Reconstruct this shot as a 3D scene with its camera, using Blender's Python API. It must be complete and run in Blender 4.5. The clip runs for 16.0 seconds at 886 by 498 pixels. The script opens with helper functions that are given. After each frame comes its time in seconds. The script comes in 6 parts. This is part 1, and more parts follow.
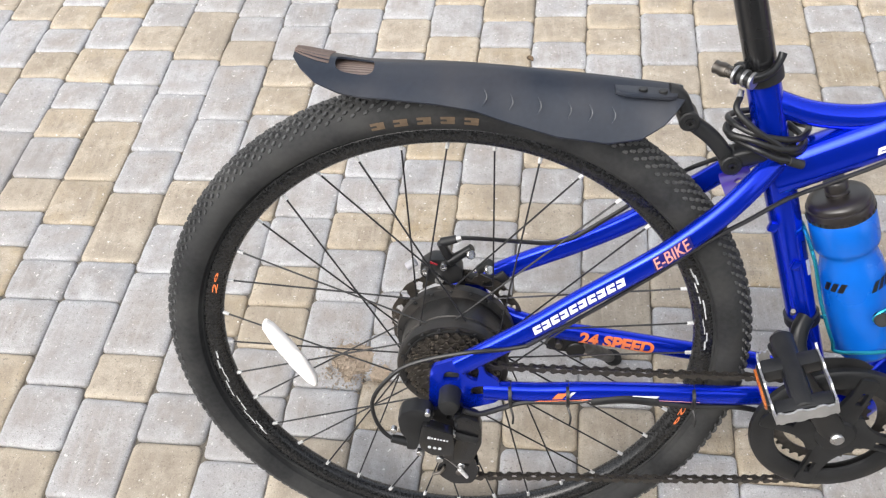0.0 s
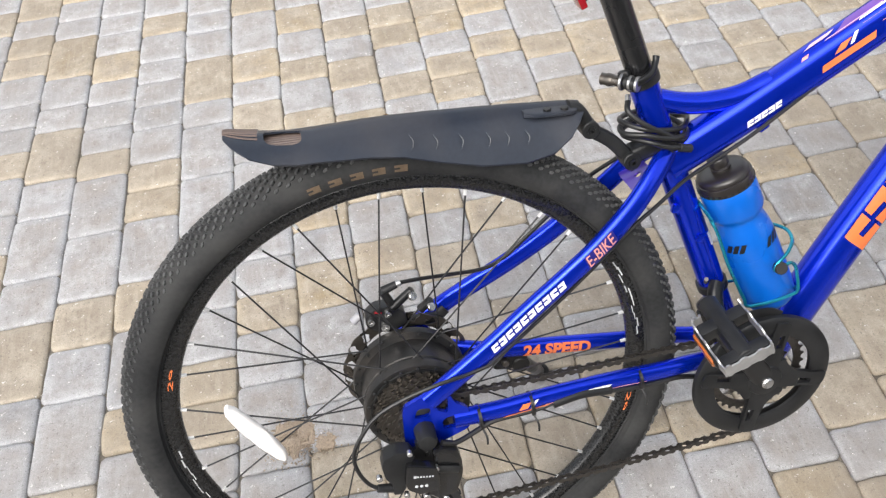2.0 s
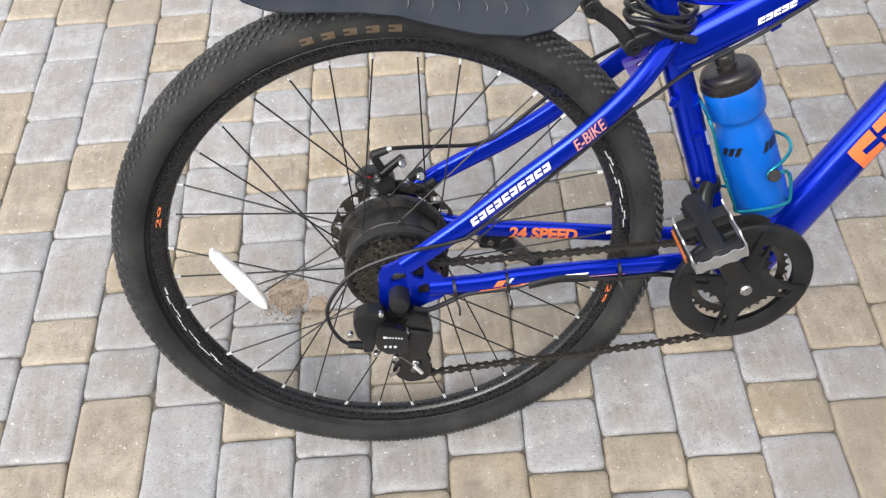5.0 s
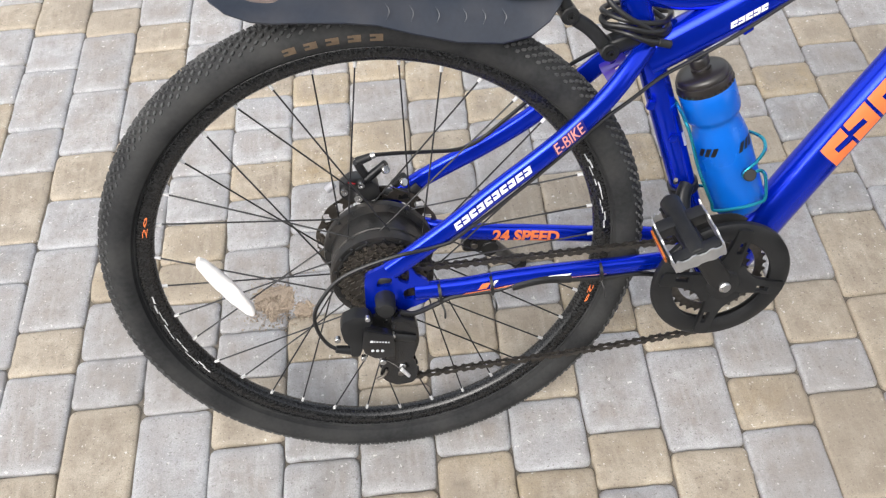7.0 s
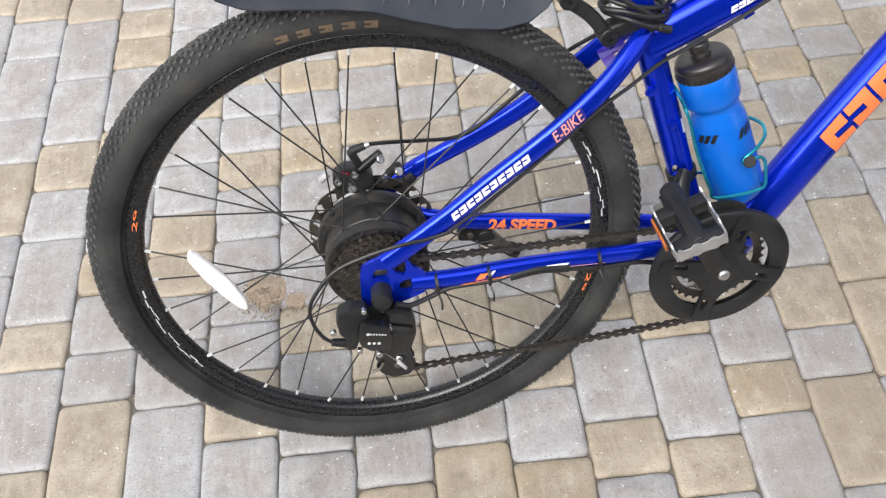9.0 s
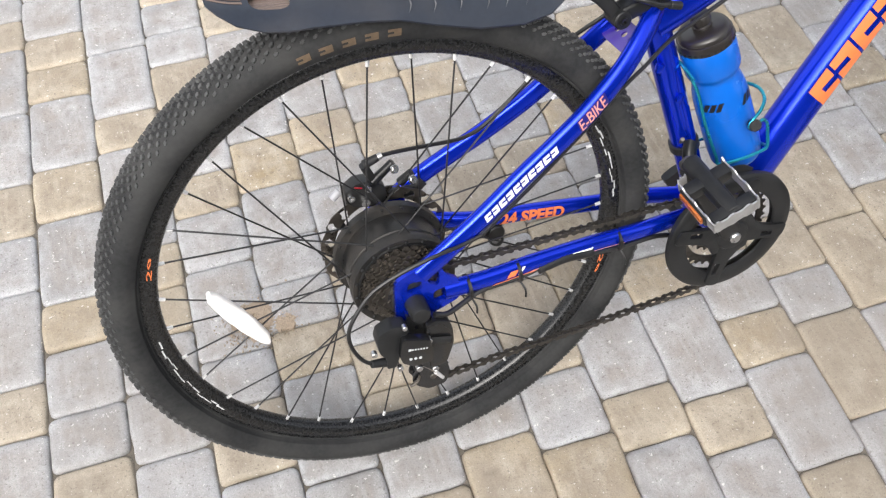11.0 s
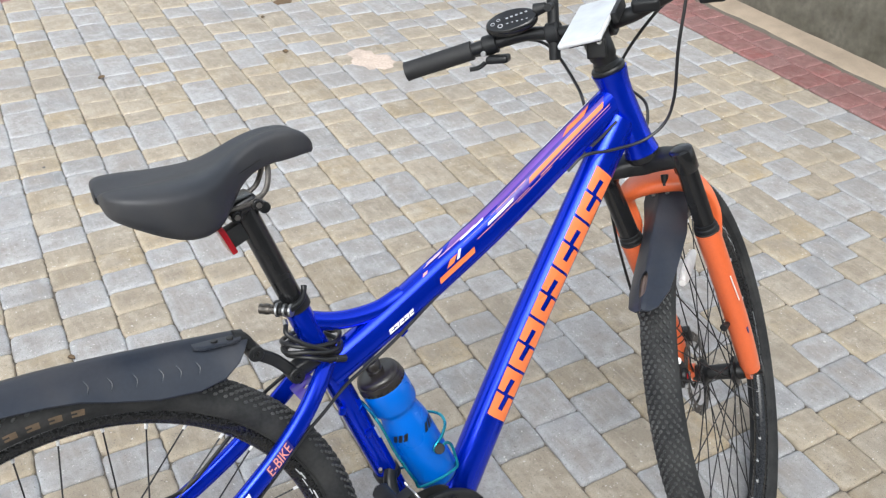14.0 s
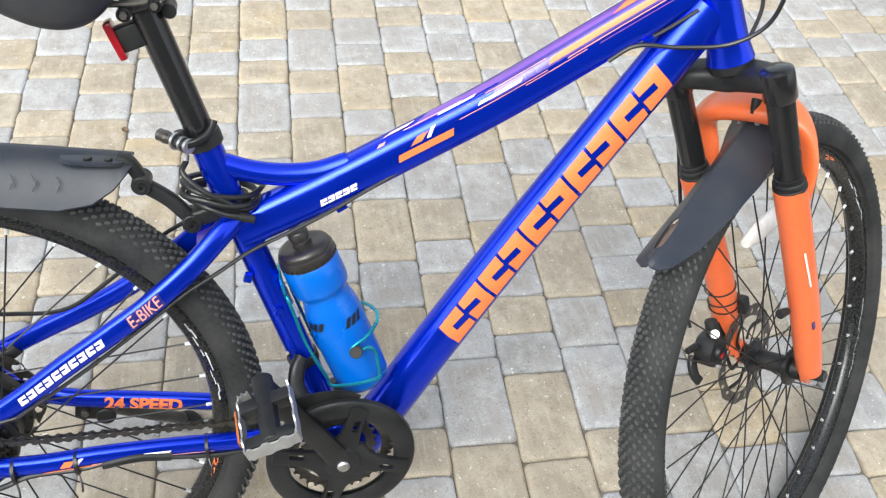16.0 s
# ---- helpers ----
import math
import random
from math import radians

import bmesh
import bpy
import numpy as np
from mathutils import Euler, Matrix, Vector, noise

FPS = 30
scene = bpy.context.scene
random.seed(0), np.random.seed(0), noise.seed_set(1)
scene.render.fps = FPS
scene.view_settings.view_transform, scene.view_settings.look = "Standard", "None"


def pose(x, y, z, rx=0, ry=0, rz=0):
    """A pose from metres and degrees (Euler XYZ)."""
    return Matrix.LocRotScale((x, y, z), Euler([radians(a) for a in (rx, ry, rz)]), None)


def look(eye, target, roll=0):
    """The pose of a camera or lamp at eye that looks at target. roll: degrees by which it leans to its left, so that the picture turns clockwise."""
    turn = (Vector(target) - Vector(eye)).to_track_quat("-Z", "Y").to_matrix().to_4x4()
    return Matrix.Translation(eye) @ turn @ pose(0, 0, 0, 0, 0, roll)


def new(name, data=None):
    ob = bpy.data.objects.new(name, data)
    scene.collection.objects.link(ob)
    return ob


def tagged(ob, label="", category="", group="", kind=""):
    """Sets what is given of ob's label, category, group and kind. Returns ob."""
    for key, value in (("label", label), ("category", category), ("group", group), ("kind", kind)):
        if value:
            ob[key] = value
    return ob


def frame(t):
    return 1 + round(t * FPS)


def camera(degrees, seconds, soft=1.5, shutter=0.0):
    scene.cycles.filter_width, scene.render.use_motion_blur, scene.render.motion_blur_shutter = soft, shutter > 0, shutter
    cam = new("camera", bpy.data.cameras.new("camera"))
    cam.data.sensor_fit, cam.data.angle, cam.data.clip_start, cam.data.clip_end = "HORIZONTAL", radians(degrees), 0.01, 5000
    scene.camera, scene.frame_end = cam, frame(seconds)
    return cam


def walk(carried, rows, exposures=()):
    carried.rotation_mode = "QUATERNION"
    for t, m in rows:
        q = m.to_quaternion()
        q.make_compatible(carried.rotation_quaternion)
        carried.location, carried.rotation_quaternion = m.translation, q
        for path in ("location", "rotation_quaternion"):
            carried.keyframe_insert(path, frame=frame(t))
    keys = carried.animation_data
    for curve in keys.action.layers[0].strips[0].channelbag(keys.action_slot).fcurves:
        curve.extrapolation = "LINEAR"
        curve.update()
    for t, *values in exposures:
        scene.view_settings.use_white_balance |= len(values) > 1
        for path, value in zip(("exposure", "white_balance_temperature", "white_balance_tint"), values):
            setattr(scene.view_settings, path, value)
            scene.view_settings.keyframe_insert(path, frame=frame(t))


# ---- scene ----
cam = camera(54.53, 16.0, soft=1.25)
ROWS = [
    (0.0, 0.1039, -0.4555, 1.3150, 37.660, 4.904, 2.890),
    (0.5, 0.0845, -0.4391, 1.3261, 38.565, 4.801, -3.035),
    (1.0, -0.0007, -0.4497, 1.3356, 38.987, 4.864, -10.524),
    (1.5, -0.0615, -0.4740, 1.3388, 39.868, 4.675, -15.023),
    (2.0, -0.0157, -0.5045, 1.3490, 40.724, 4.865, -13.610),
    (2.5, 0.0515, -0.5371, 1.3535, 41.372, 6.740, -12.466),
    (3.0, 0.0509, -0.5449, 1.3443, 40.457, 5.533, -10.991),
    (3.5, 0.0488, -0.5463, 1.3306, 35.264, 3.445, -8.207),
    (4.0, 0.0505, -0.5503, 1.3283, 34.331, 3.177, -7.940),
    (4.2, 0.0467, -0.5575, 1.3206, 34.879, 3.134, -7.544),
    (6.3, 0.0491, -0.5418, 1.3447, 33.876, 3.398, -6.487),
    (6.5, 0.0448, -0.5520, 1.3416, 34.639, 2.787, -7.361),
    (7, 0.0447, -0.5588, 1.3442, 34.582, 2.871, -8.415),
    (7.5, 0.0574, -0.5588, 1.3454, 35.294, 2.525, -11.422),
    (8, 0.0630, -0.5604, 1.3462, 35.559, 2.612, -11.994),
    (8.5, 0.0548, -0.5562, 1.3405, 34.741, 2.467, -10.182),
    (8.7, 0.0505, -0.5522, 1.3377, 34.214, 2.450, -9.371),
    (10.8, -0.1470, -0.4415, 1.3222, 31.220, 0.089, -17.527),
    (11, -0.1429, -0.4515, 1.3325, 32.012, -0.090, -20.637),
    (11.5, -0.1049, -0.5125, 1.3417, 34.173, -0.779, -22.310),
    (12, -0.0864, -0.5749, 1.3456, 36.241, 1.279, -16.648),
    (12.5, -0.0571, -0.5880, 1.3816, 41.710, -0.033, -21.783),
    (13, -0.0422, -0.6146, 1.4342, 49.136, -2.010, -26.537),
    (13.5, -0.0226, -0.6210, 1.4599, 54.413, -2.249, -31.168),
    (14, 0.0054, -0.6173, 1.4594, 53.973, -2.380, -32.405),
    (14.5, 0.0694, -0.5820, 1.4276, 50.077, -2.748, -30.851),
    (15, 0.1898, -0.4811, 1.3971, 47.032, -3.774, -28.936),
    (15.5, 0.3057, -0.4613, 1.3809, 43.524, -5.529, -20.435),
    (16, 0.3905, -0.5245, 1.3558, 42.035, -5.267, -12.087),
]
walk(cam, [(t, pose(x, y, z, rx, ry, rz)) for t, x, y, z, rx, ry, rz in ROWS], [(0.0, 1.27, 6500, 10), (3.5, 1.14, 6500, 10), (7.0, 1.18, 6500, 10), (8.7, 1.20, 6500, 10), (11.0, 1.28, 6500, 10), (12.0, 1.28, 6500, 10), (12.5, 1.30, 6500, 10), (13.0, 1.25, 6350, 8),
     (13.5, 0.95, 6200, 7), (14.0, 1.03, 6200, 7), (14.5, 1.12, 6200, 7), (15.5, 1.32, 6350, 5), (16.0, 1.40, 6350, 5)])

# ---- light: a bright, thinly overcast day ----
world = bpy.data.worlds.new("overcast_sky")
scene.world = world
world.use_nodes = True
wn = world.node_tree.nodes
sky = wn.new("ShaderNodeTexSky")
sky.sky_type, sky.sun_disc = "NISHITA", False
sky.sun_elevation, sky.sun_rotation = radians(48), radians(215)
sky.air_density, sky.dust_density, sky.ozone_density = 1.0, 4.0, 0.6
soft_sky = wn.new("ShaderNodeHueSaturation")
soft_sky.inputs["Saturation"].default_value = 0.32
world.node_tree.links.new(sky.outputs[0], soft_sky.inputs["Color"])
world.node_tree.links.new(soft_sky.outputs[0], wn["Background"].inputs[0])
wn["Background"].inputs[1].default_value = 0.15
sun = new("sun", bpy.data.lights.new("sun", "SUN"))
sun.data.energy, sun.data.angle, sun.data.color = 0.9, radians(60), (1.0, 0.96, 0.90)
sun.matrix_world = look((-2.2, -3.2, 4.4), (0, 0, 0))

STAND = pose(0.0069, 0.0024, -0.0072, -17.368, -0.662, 0.173)        # the parked bicycle leans away to its left
TAU = 2 * math.pi


# ---- materials ----
def mat(name, color, rough=0.5, metal=0.0, vary=0.15, grain=60.0, bump=0.0, bump_scale=200.0, coat=0.0,
        dirt=None, dirt_amount=0.0, dirt_scale=9.0, random_value=0.0, rough_vary=0.12, spec=0.5):
    m = bpy.data.materials.new(name)
    m.use_nodes = True
    nt, p = m.node_tree, m.node_tree.nodes["Principled BSDF"]
    link = nt.links.new
    p.inputs["Metallic"].default_value = metal
    p.inputs["Coat Weight"].default_value = coat
    p.inputs["Coat Roughness"].default_value = 0.08
    p.inputs["Specular IOR Level"].default_value = spec
    co = nt.nodes.new("ShaderNodeTexCoord")
    fine = nt.nodes.new("ShaderNodeTexNoise")
    fine.inputs["Scale"].default_value, fine.inputs["Detail"].default_value = grain, 6
    link(co.outputs["Object"], fine.inputs["Vector"])
    broad = nt.nodes.new("ShaderNodeTexNoise")
    broad.inputs["Scale"].default_value, broad.inputs["Detail"].default_value = dirt_scale, 5
    link(co.outputs["Object"], broad.inputs["Vector"])
    mixv = nt.nodes.new("ShaderNodeMath")
    mixv.operation = "ADD"
    link(fine.outputs["Fac"], mixv.inputs[0])
    link(broad.outputs["Fac"], mixv.inputs[1])
    value = nt.nodes.new("ShaderNodeMapRange")
    value.inputs["From Min"].default_value, value.inputs["From Max"].default_value = 0.6, 1.4
    value.inputs["To Min"].default_value, value.inputs["To Max"].default_value = 1 - vary, 1 + vary
    link(mixv.outputs[0], value.inputs["Value"])
    hsv = nt.nodes.new("ShaderNodeHueSaturation")
    hsv.inputs["Color"].default_value = (*color, 1)
    link(value.outputs[0], hsv.inputs["Value"])
    out = hsv.outputs[0]
    if dirt:
        ramp = nt.nodes.new("ShaderNodeMapRange")
        ramp.inputs["From Min"].default_value, ramp.inputs["From Max"].default_value = 0.42, 0.72
        ramp.inputs["To Max"].default_value = dirt_amount
        link(broad.outputs["Fac"], ramp.inputs["Value"])
        mx = nt.nodes.new("ShaderNodeMix")
        mx.data_type = "RGBA"
        link(ramp.outputs[0], mx.inputs["Factor"])
        link(out, mx.inputs["A"])
        mx.inputs["B"].default_value = (*dirt, 1)
        out = mx.outputs["Result"]
    link(out, p.inputs["Base Color"])
    rr = nt.nodes.new("ShaderNodeMapRange")
    rr.inputs["From Min"].default_value, rr.inputs["From Max"].default_value = 0.3, 0.7
    rr.inputs["To Min"].default_value, rr.inputs["To Max"].default_value = max(0.03, rough - rough_vary), min(1, rough + rough_vary)
    link(broad.outputs["Fac"], rr.inputs["Value"])
    link(rr.outputs[0], p.inputs["Roughness"])
    if bump:
        bn = nt.nodes.new("ShaderNodeTexNoise")
        bn.inputs["Scale"].default_value, bn.inputs["Detail"].default_value = bump_scale, 4
        link(co.outputs["Object"], bn.inputs["Vector"])
        b = nt.nodes.new("ShaderNodeBump")
        b.inputs["Strength"].default_value, b.inputs["Distance"].default_value = bump, 0.001
        link(bn.outputs["Fac"], b.inputs["Height"])
        link(b.outputs[0], p.inputs["Normal"])
    return m


def stone(name, color, worn, scuff, rim):
    """Cast paver concrete: colour varies from block to block, pale worn rims, blotches, pores."""
    m = bpy.data.materials.new(name)
    m.use_nodes = True
    nt, p = m.node_tree, m.node_tree.nodes["Principled BSDF"]
    link, N = nt.links.new, nt.nodes.new
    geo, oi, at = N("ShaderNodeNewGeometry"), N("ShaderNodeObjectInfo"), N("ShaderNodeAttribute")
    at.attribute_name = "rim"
    shift = N("ShaderNodeVectorMath")
    shift.operation = "MULTIPLY_ADD"
    link(oi.outputs["Random"], shift.inputs[0])
    shift.inputs[1].default_value = (7.3, 3.1, 5.7)
    link(geo.outputs["Position"], shift.inputs[2])

    def tex(scale, detail, rough=0.55):
        t = N("ShaderNodeTexNoise")
        t.inputs["Scale"].default_value, t.inputs["Detail"].default_value, t.inputs["Roughness"].default_value = scale, detail, rough
        link(shift.outputs[0], t.inputs["Vector"])
        return t.outputs["Fac"]

    def span(v, a, b, c, d):
        r = N("ShaderNodeMapRange")
        for k, x in (("From Min", a), ("From Max", b), ("To Min", c), ("To Max", d)):
            r.inputs[k].default_value = x
        link(v, r.inputs["Value"])
        return r.outputs[0]

    def mix(f, a, b, mode="MIX"):
        x = N("ShaderNodeMix")
        x.data_type, x.blend_type = "RGBA", mode
        for s, v in (("Factor", f), ("A", a), ("B", b)):
            if isinstance(v, (tuple, float)):
                x.inputs[s].default_value = v if s == "Factor" else (*v, 1)
            else:
                link(v, x.inputs[s])
        return x.outputs["Result"]

    add = N("ShaderNodeMath")
    add.operation = "ADD"
    link(oi.outputs["Random"], add.inputs[0])
    link(geo.outputs["Random Per Island"], add.inputs[1])
    one = N("ShaderNodeMath")
    one.operation = "FRACT"
    link(add.outputs[0], one.inputs[0])
    hsv = N("ShaderNodeHueSaturation")
    hsv.inputs["Color"].default_value = (*color, 1)
    link(span(one.outputs[0], 0, 1, 0.68, 1.19), hsv.inputs["Value"])
    other = N("ShaderNodeMath")
    other.operation = "PINGPONG"
    link(one.outputs[0], other.inputs[0])
    other.inputs[1].default_value = 0.137
    link(span(other.outputs[0], 0, 0.137, 1.3, 0.6), hsv.inputs["Saturation"])
    c = mix(span(other.outputs[0], 0, 0.137, 0.0, 0.35), hsv.outputs[0], scuff)

    def times(a, b, op="MULTIPLY"):
        x = N("ShaderNodeMath")
        x.operation = op
        for i, v in enumerate((a, b)):
            if isinstance(v, float):
                x.inputs[i].default_value = v
            else:
                link(v, x.inputs[i])
        return x.outputs[0]

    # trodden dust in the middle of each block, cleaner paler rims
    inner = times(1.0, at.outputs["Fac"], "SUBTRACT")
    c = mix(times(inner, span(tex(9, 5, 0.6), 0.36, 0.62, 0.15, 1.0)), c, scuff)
    c = mix(span(tex(17, 6, 0.68), 0.47, 0.66, 0.0, 0.7), c, worn)
    c = mix(span(tex(45, 5, 0.65), 0.50, 0.72, 0.0, 0.50), c, tuple(0.60 * x for x in scuff))
    # wiped streaks along the walking line
    st = N("ShaderNodeTexNoise")
    st.inputs["Scale"].default_value, st.inputs["Detail"].default_value = 1.0, 5
    stretch = N("ShaderNodeVectorMath")
    stretch.operation = "MULTIPLY"
    link(shift.outputs[0], stretch.inputs[0])
    stretch.inputs[1].default_value = (95, 13, 30)
    link(stretch.outputs[0], st.inputs["Vector"])
    c = mix(times(inner, span(st.outputs["Fac"], 0.50, 0.72, 0.0, 0.42)), c, worn)
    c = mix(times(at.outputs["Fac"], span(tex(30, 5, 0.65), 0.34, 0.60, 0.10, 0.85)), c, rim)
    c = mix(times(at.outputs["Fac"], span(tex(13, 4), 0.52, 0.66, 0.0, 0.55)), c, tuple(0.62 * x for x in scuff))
    c = mix(span(tex(480, 3), 0.34, 0.58, 0.40, 0.0), c, tuple(0.48 * x for x in color))
    c = mix(span(tex(210, 2), 0.63, 0.69, 0.0, 0.60), c, tuple(0.45 * x for x in scuff))
    c = mix(span(tex(120, 2), 0.690, 0.720, 0.0, 0.60), c, (0.66, 0.64, 0.61))
    c = mix(span(tex(300, 3), 0.675, 0.720, 0.0, 0.42), c, (0.64, 0.62, 0.59))
    # damp and dusty areas running over many blocks
    area = N("ShaderNodeTexNoise")
    area.inputs["Scale"].default_value, area.inputs["Detail"].default_value = 2.1, 4
    link(geo.outputs["Position"], area.inputs["Vector"])
    c = mix(span(area.outputs["Fac"], 0.52, 0.72, 0.0, 0.55), c, tuple(0.80 * x for x in scuff))
    link(c, p.inputs["Base Color"])
    link(span(tex(25, 4), 0.3, 0.7, 0.50, 0.78), p.inputs["Roughness"])
    b = N("ShaderNodeBump")
    b.inputs["Strength"].default_value, b.inputs["Distance"].default_value = 0.60, 0.0018
    link(tex(170, 6, 0.72), b.inputs["Height"])
    b2 = N("ShaderNodeBump")
    b2.inputs["Strength"].default_value, b2.inputs["Distance"].default_value = 0.5, 0.004
    link(tex(26, 3), b2.inputs["Height"])
    link(b.outputs[0], b2.inputs["Normal"])
    link(b2.outputs[0], p.inputs["Normal"])
    return m


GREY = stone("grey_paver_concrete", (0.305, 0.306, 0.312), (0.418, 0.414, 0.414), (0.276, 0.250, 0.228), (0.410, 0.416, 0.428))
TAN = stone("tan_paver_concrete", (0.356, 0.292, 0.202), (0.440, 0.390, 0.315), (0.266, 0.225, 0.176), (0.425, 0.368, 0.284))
RED = stone("red_paver_concrete", (0.225, 0.095, 0.09), (0.30, 0.165, 0.155), (0.19, 0.10, 0.09), (0.30, 0.165, 0.155))
SAND = mat("joint_sand", (0.150, 0.133, 0.110), 0.95, vary=0.55, grain=420, bump=0.9, bump_scale=700, dirt=(0.085, 0.075, 0.060), dirt_amount=0.8, dirt_scale=11)
LOOSE_SAND = mat("loose_sand", (0.30, 0.240, 0.180), 0.95, vary=0.35, grain=400, bump=1.0, bump_scale=500)
STAINED = mat("stained_olive_concrete", (0.165, 0.155, 0.125), 0.92, vary=0.5, grain=28, bump=1.0, bump_scale=60, dirt=(0.055, 0.052, 0.035), dirt_amount=0.9, dirt_scale=5)
DUST = mat("pale_pink_dust", (0.46, 0.375, 0.315), 0.95, vary=0.3, grain=120, bump=0.6, bump_scale=500)
GRIME = mat("dark_dried_stain", (0.10, 0.098, 0.092), 0.85, vary=0.35, grain=120)
WALL = mat("weathered_concrete", (0.20, 0.19, 0.165), 0.9, vary=0.35, grain=40, bump=0.9, bump_scale=90, dirt=(0.09, 0.095, 0.07), dirt_amount=0.8, dirt_scale=3)
BLUE = mat("blue_metallic_paint", (0.0012, 0.026, 0.57), 0.19, 0.70, vary=0.10, grain=900, coat=0.28, rough_vary=0.05)
ORANGE = mat("orange_paint", (0.64, 0.122, 0.036), 0.35, 0.0, vary=0.08, grain=300, coat=0.5, rough_vary=0.06)
ORANGE_INK = mat("orange_decal", (0.76, 0.185, 0.055), 0.38, vary=0.05, coat=0.12)
PALE_ORANGE = mat("salmon_decal", (0.72, 0.30, 0.24), 0.38, vary=0.05, coat=0.12)
WHITE_INK = mat("white_decal", (0.80, 0.80, 0.80), 0.38, vary=0.05, coat=0.12)
LILAC = mat("lilac_decal", (0.150, 0.062, 0.34), 0.42, vary=0.22, grain=25, coat=0.25)
VIOLET = mat("violet_decal", (0.050, 0.022, 0.26), 0.34, vary=0.12, grain=25, coat=0.6)
PINK = mat("pale_pink_decal", (0.62, 0.42, 0.50), 0.38, vary=0.05, coat=0.12)
RIM_INK = mat("worn_white_rim_print", (0.46, 0.47, 0.48), 0.45, vary=0.35, grain=150)
NAVY = mat("navy_decal", (0.01, 0.01, 0.14), 0.35, vary=0.05, coat=0.5)
BRONZE_INK = mat("bronze_sidewall_print", (0.110, 0.075, 0.045), 0.75, vary=0.4, grain=120)
RUBBER = mat("dusty_tyre_rubber", (0.0270, 0.0276, 0.0285), 0.86, vary=0.35, grain=180, bump=0.35, bump_scale=900, dirt=(0.060, 0.060, 0.057), dirt_amount=0.50, dirt_scale=16, spec=0.12)
TREAD = mat("dusty_tread_rubber", (0.050, 0.051, 0.052), 0.82, vary=0.3, grain=260, dirt=(0.100, 0.100, 0.098), dirt_amount=0.45, dirt_scale=22, spec=0.3)
MOTOR = mat("dusty_cast_motor_cover", (0.0165, 0.0168, 0.0172), 0.38, 0.25, vary=0.4, grain=220, bump=0.35, bump_scale=500, dirt=(0.105, 0.082, 0.060), dirt_amount=0.20, dirt_scale=34)
BLACK_ALLOY = mat("black_anodised_alloy", (0.0105, 0.0110, 0.0118), 0.40, 0.2, vary=0.15, grain=300, dirt=(0.08, 0.075, 0.070), dirt_amount=0.14, dirt_scale=40)
BLACK_PLASTIC = mat("matt_black_plastic", (0.0110, 0.0116, 0.0125), 0.44, vary=0.2, grain=250, bump=0.12, bump_scale=900, dirt=(0.07, 0.068, 0.066), dirt_amount=0.12, dirt_scale=30, spec=0.30)
CAP = mat("dark_brown_translucent_plastic", (0.0155, 0.0130, 0.0120), 0.38, vary=0.15, grain=60, coat=0.2)
GLOSS_BLACK = mat("gloss_black_paint", (0.009, 0.0092, 0.010), 0.24, vary=0.1, coat=0.25, rough_vary=0.08)
GUARD = mat("dusty_grey_black_plastic", (0.020, 0.025, 0.036), 0.38, vary=0.18, grain=180, bump=0.08, bump_scale=700, dirt=(0.075, 0.062, 0.052), dirt_amount=0.28, dirt_scale=11, spec=0.36)
# colour of the splash strips; also paints the reddish reflection on the tail
FLAP = mat("dusty_red_grey_plastic_and_sheen", (0.13, 0.095, 0.080), 0.6, vary=0.2)
SADDLE = mat("black_saddle_vinyl", (0.021, 0.023, 0.028), 0.46, vary=0.15, grain=160, bump=0.30, bump_scale=1500, dirt=(0.10, 0.09, 0.08), dirt_amount=0.25, dirt_scale=12)
GRIP = mat("black_grip_rubber", (0.0135, 0.0135, 0.0140), 0.62, vary=0.2, grain=200, bump=0.2, bump_scale=900)
CABLE = mat("black_cable_sheath", (0.0095, 0.0095, 0.0100), 0.40, vary=0.1)
CHROME = mat("scuffed_bright_steel", (0.50, 0.50, 0.50), 0.28, 0.95, vary=0.2, grain=120)
ALLOY = mat("bare_cast_aluminium", (0.42, 0.42, 0.42), 0.48, 0.8, vary=0.2, grain=90, bump=0.1, bump_scale=500)
RIM = mat("splashed_black_rim", (0.0095, 0.0100, 0.0108), 0.27, 0.1, vary=0.2, grain=300, dirt=(0.20, 0.20, 0.20), dirt_amount=0.045, dirt_scale=300)
NIPPLE = mat("bright_nipple_brass", (0.72, 0.72, 0.72), 0.36, 0.5, vary=0.1)
SPOKE = mat("black_spoke_steel", (0.012, 0.012, 0.013), 0.42, 0.15, vary=0.15)
CHAIN = mat("dark_oily_chain_steel", (0.060, 0.055, 0.050), 0.36, 0.7, vary=0.3, grain=160)
STEEL = mat("dark_worn_steel", (0.14, 0.13, 0.12), 0.42, 0.85, vary=0.35, grain=160)
COG = mat("greasy_brown_steel", (0.135, 0.122, 0.108), 0.30, 0.85, vary=0.4, grain=120, dirt=(0.03, 0.025, 0.02), dirt_amount=0.4, dirt_scale=60)
REFLECTOR = mat("white_reflector_plastic", (0.74, 0.72, 0.70), 0.32, vary=0.22, bump=0.3, bump_scale=800)
RED_LENS = mat("red_reflector_plastic", (0.27, 0.008, 0.014), 0.2, vary=0.1, coat=0.6)
AMBER = mat("amber_reflector_plastic", (0.34, 0.095, 0.018), 0.25, vary=0.2, coat=0.4)
BOTTLE_BLUE = mat("translucent_blue_plastic", (0.0015, 0.100, 0.47), 0.28, vary=0.07, grain=40, rough_vary=0.06)
TEAL = mat("teal_anodised_wire", (0.02, 0.30, 0.40), 0.28, 0.75, vary=0.1)
TAPE = mat("handset_glass_white", (0.56, 0.57, 0.58), 0.25, vary=0.22, grain=18, dirt_scale=14)
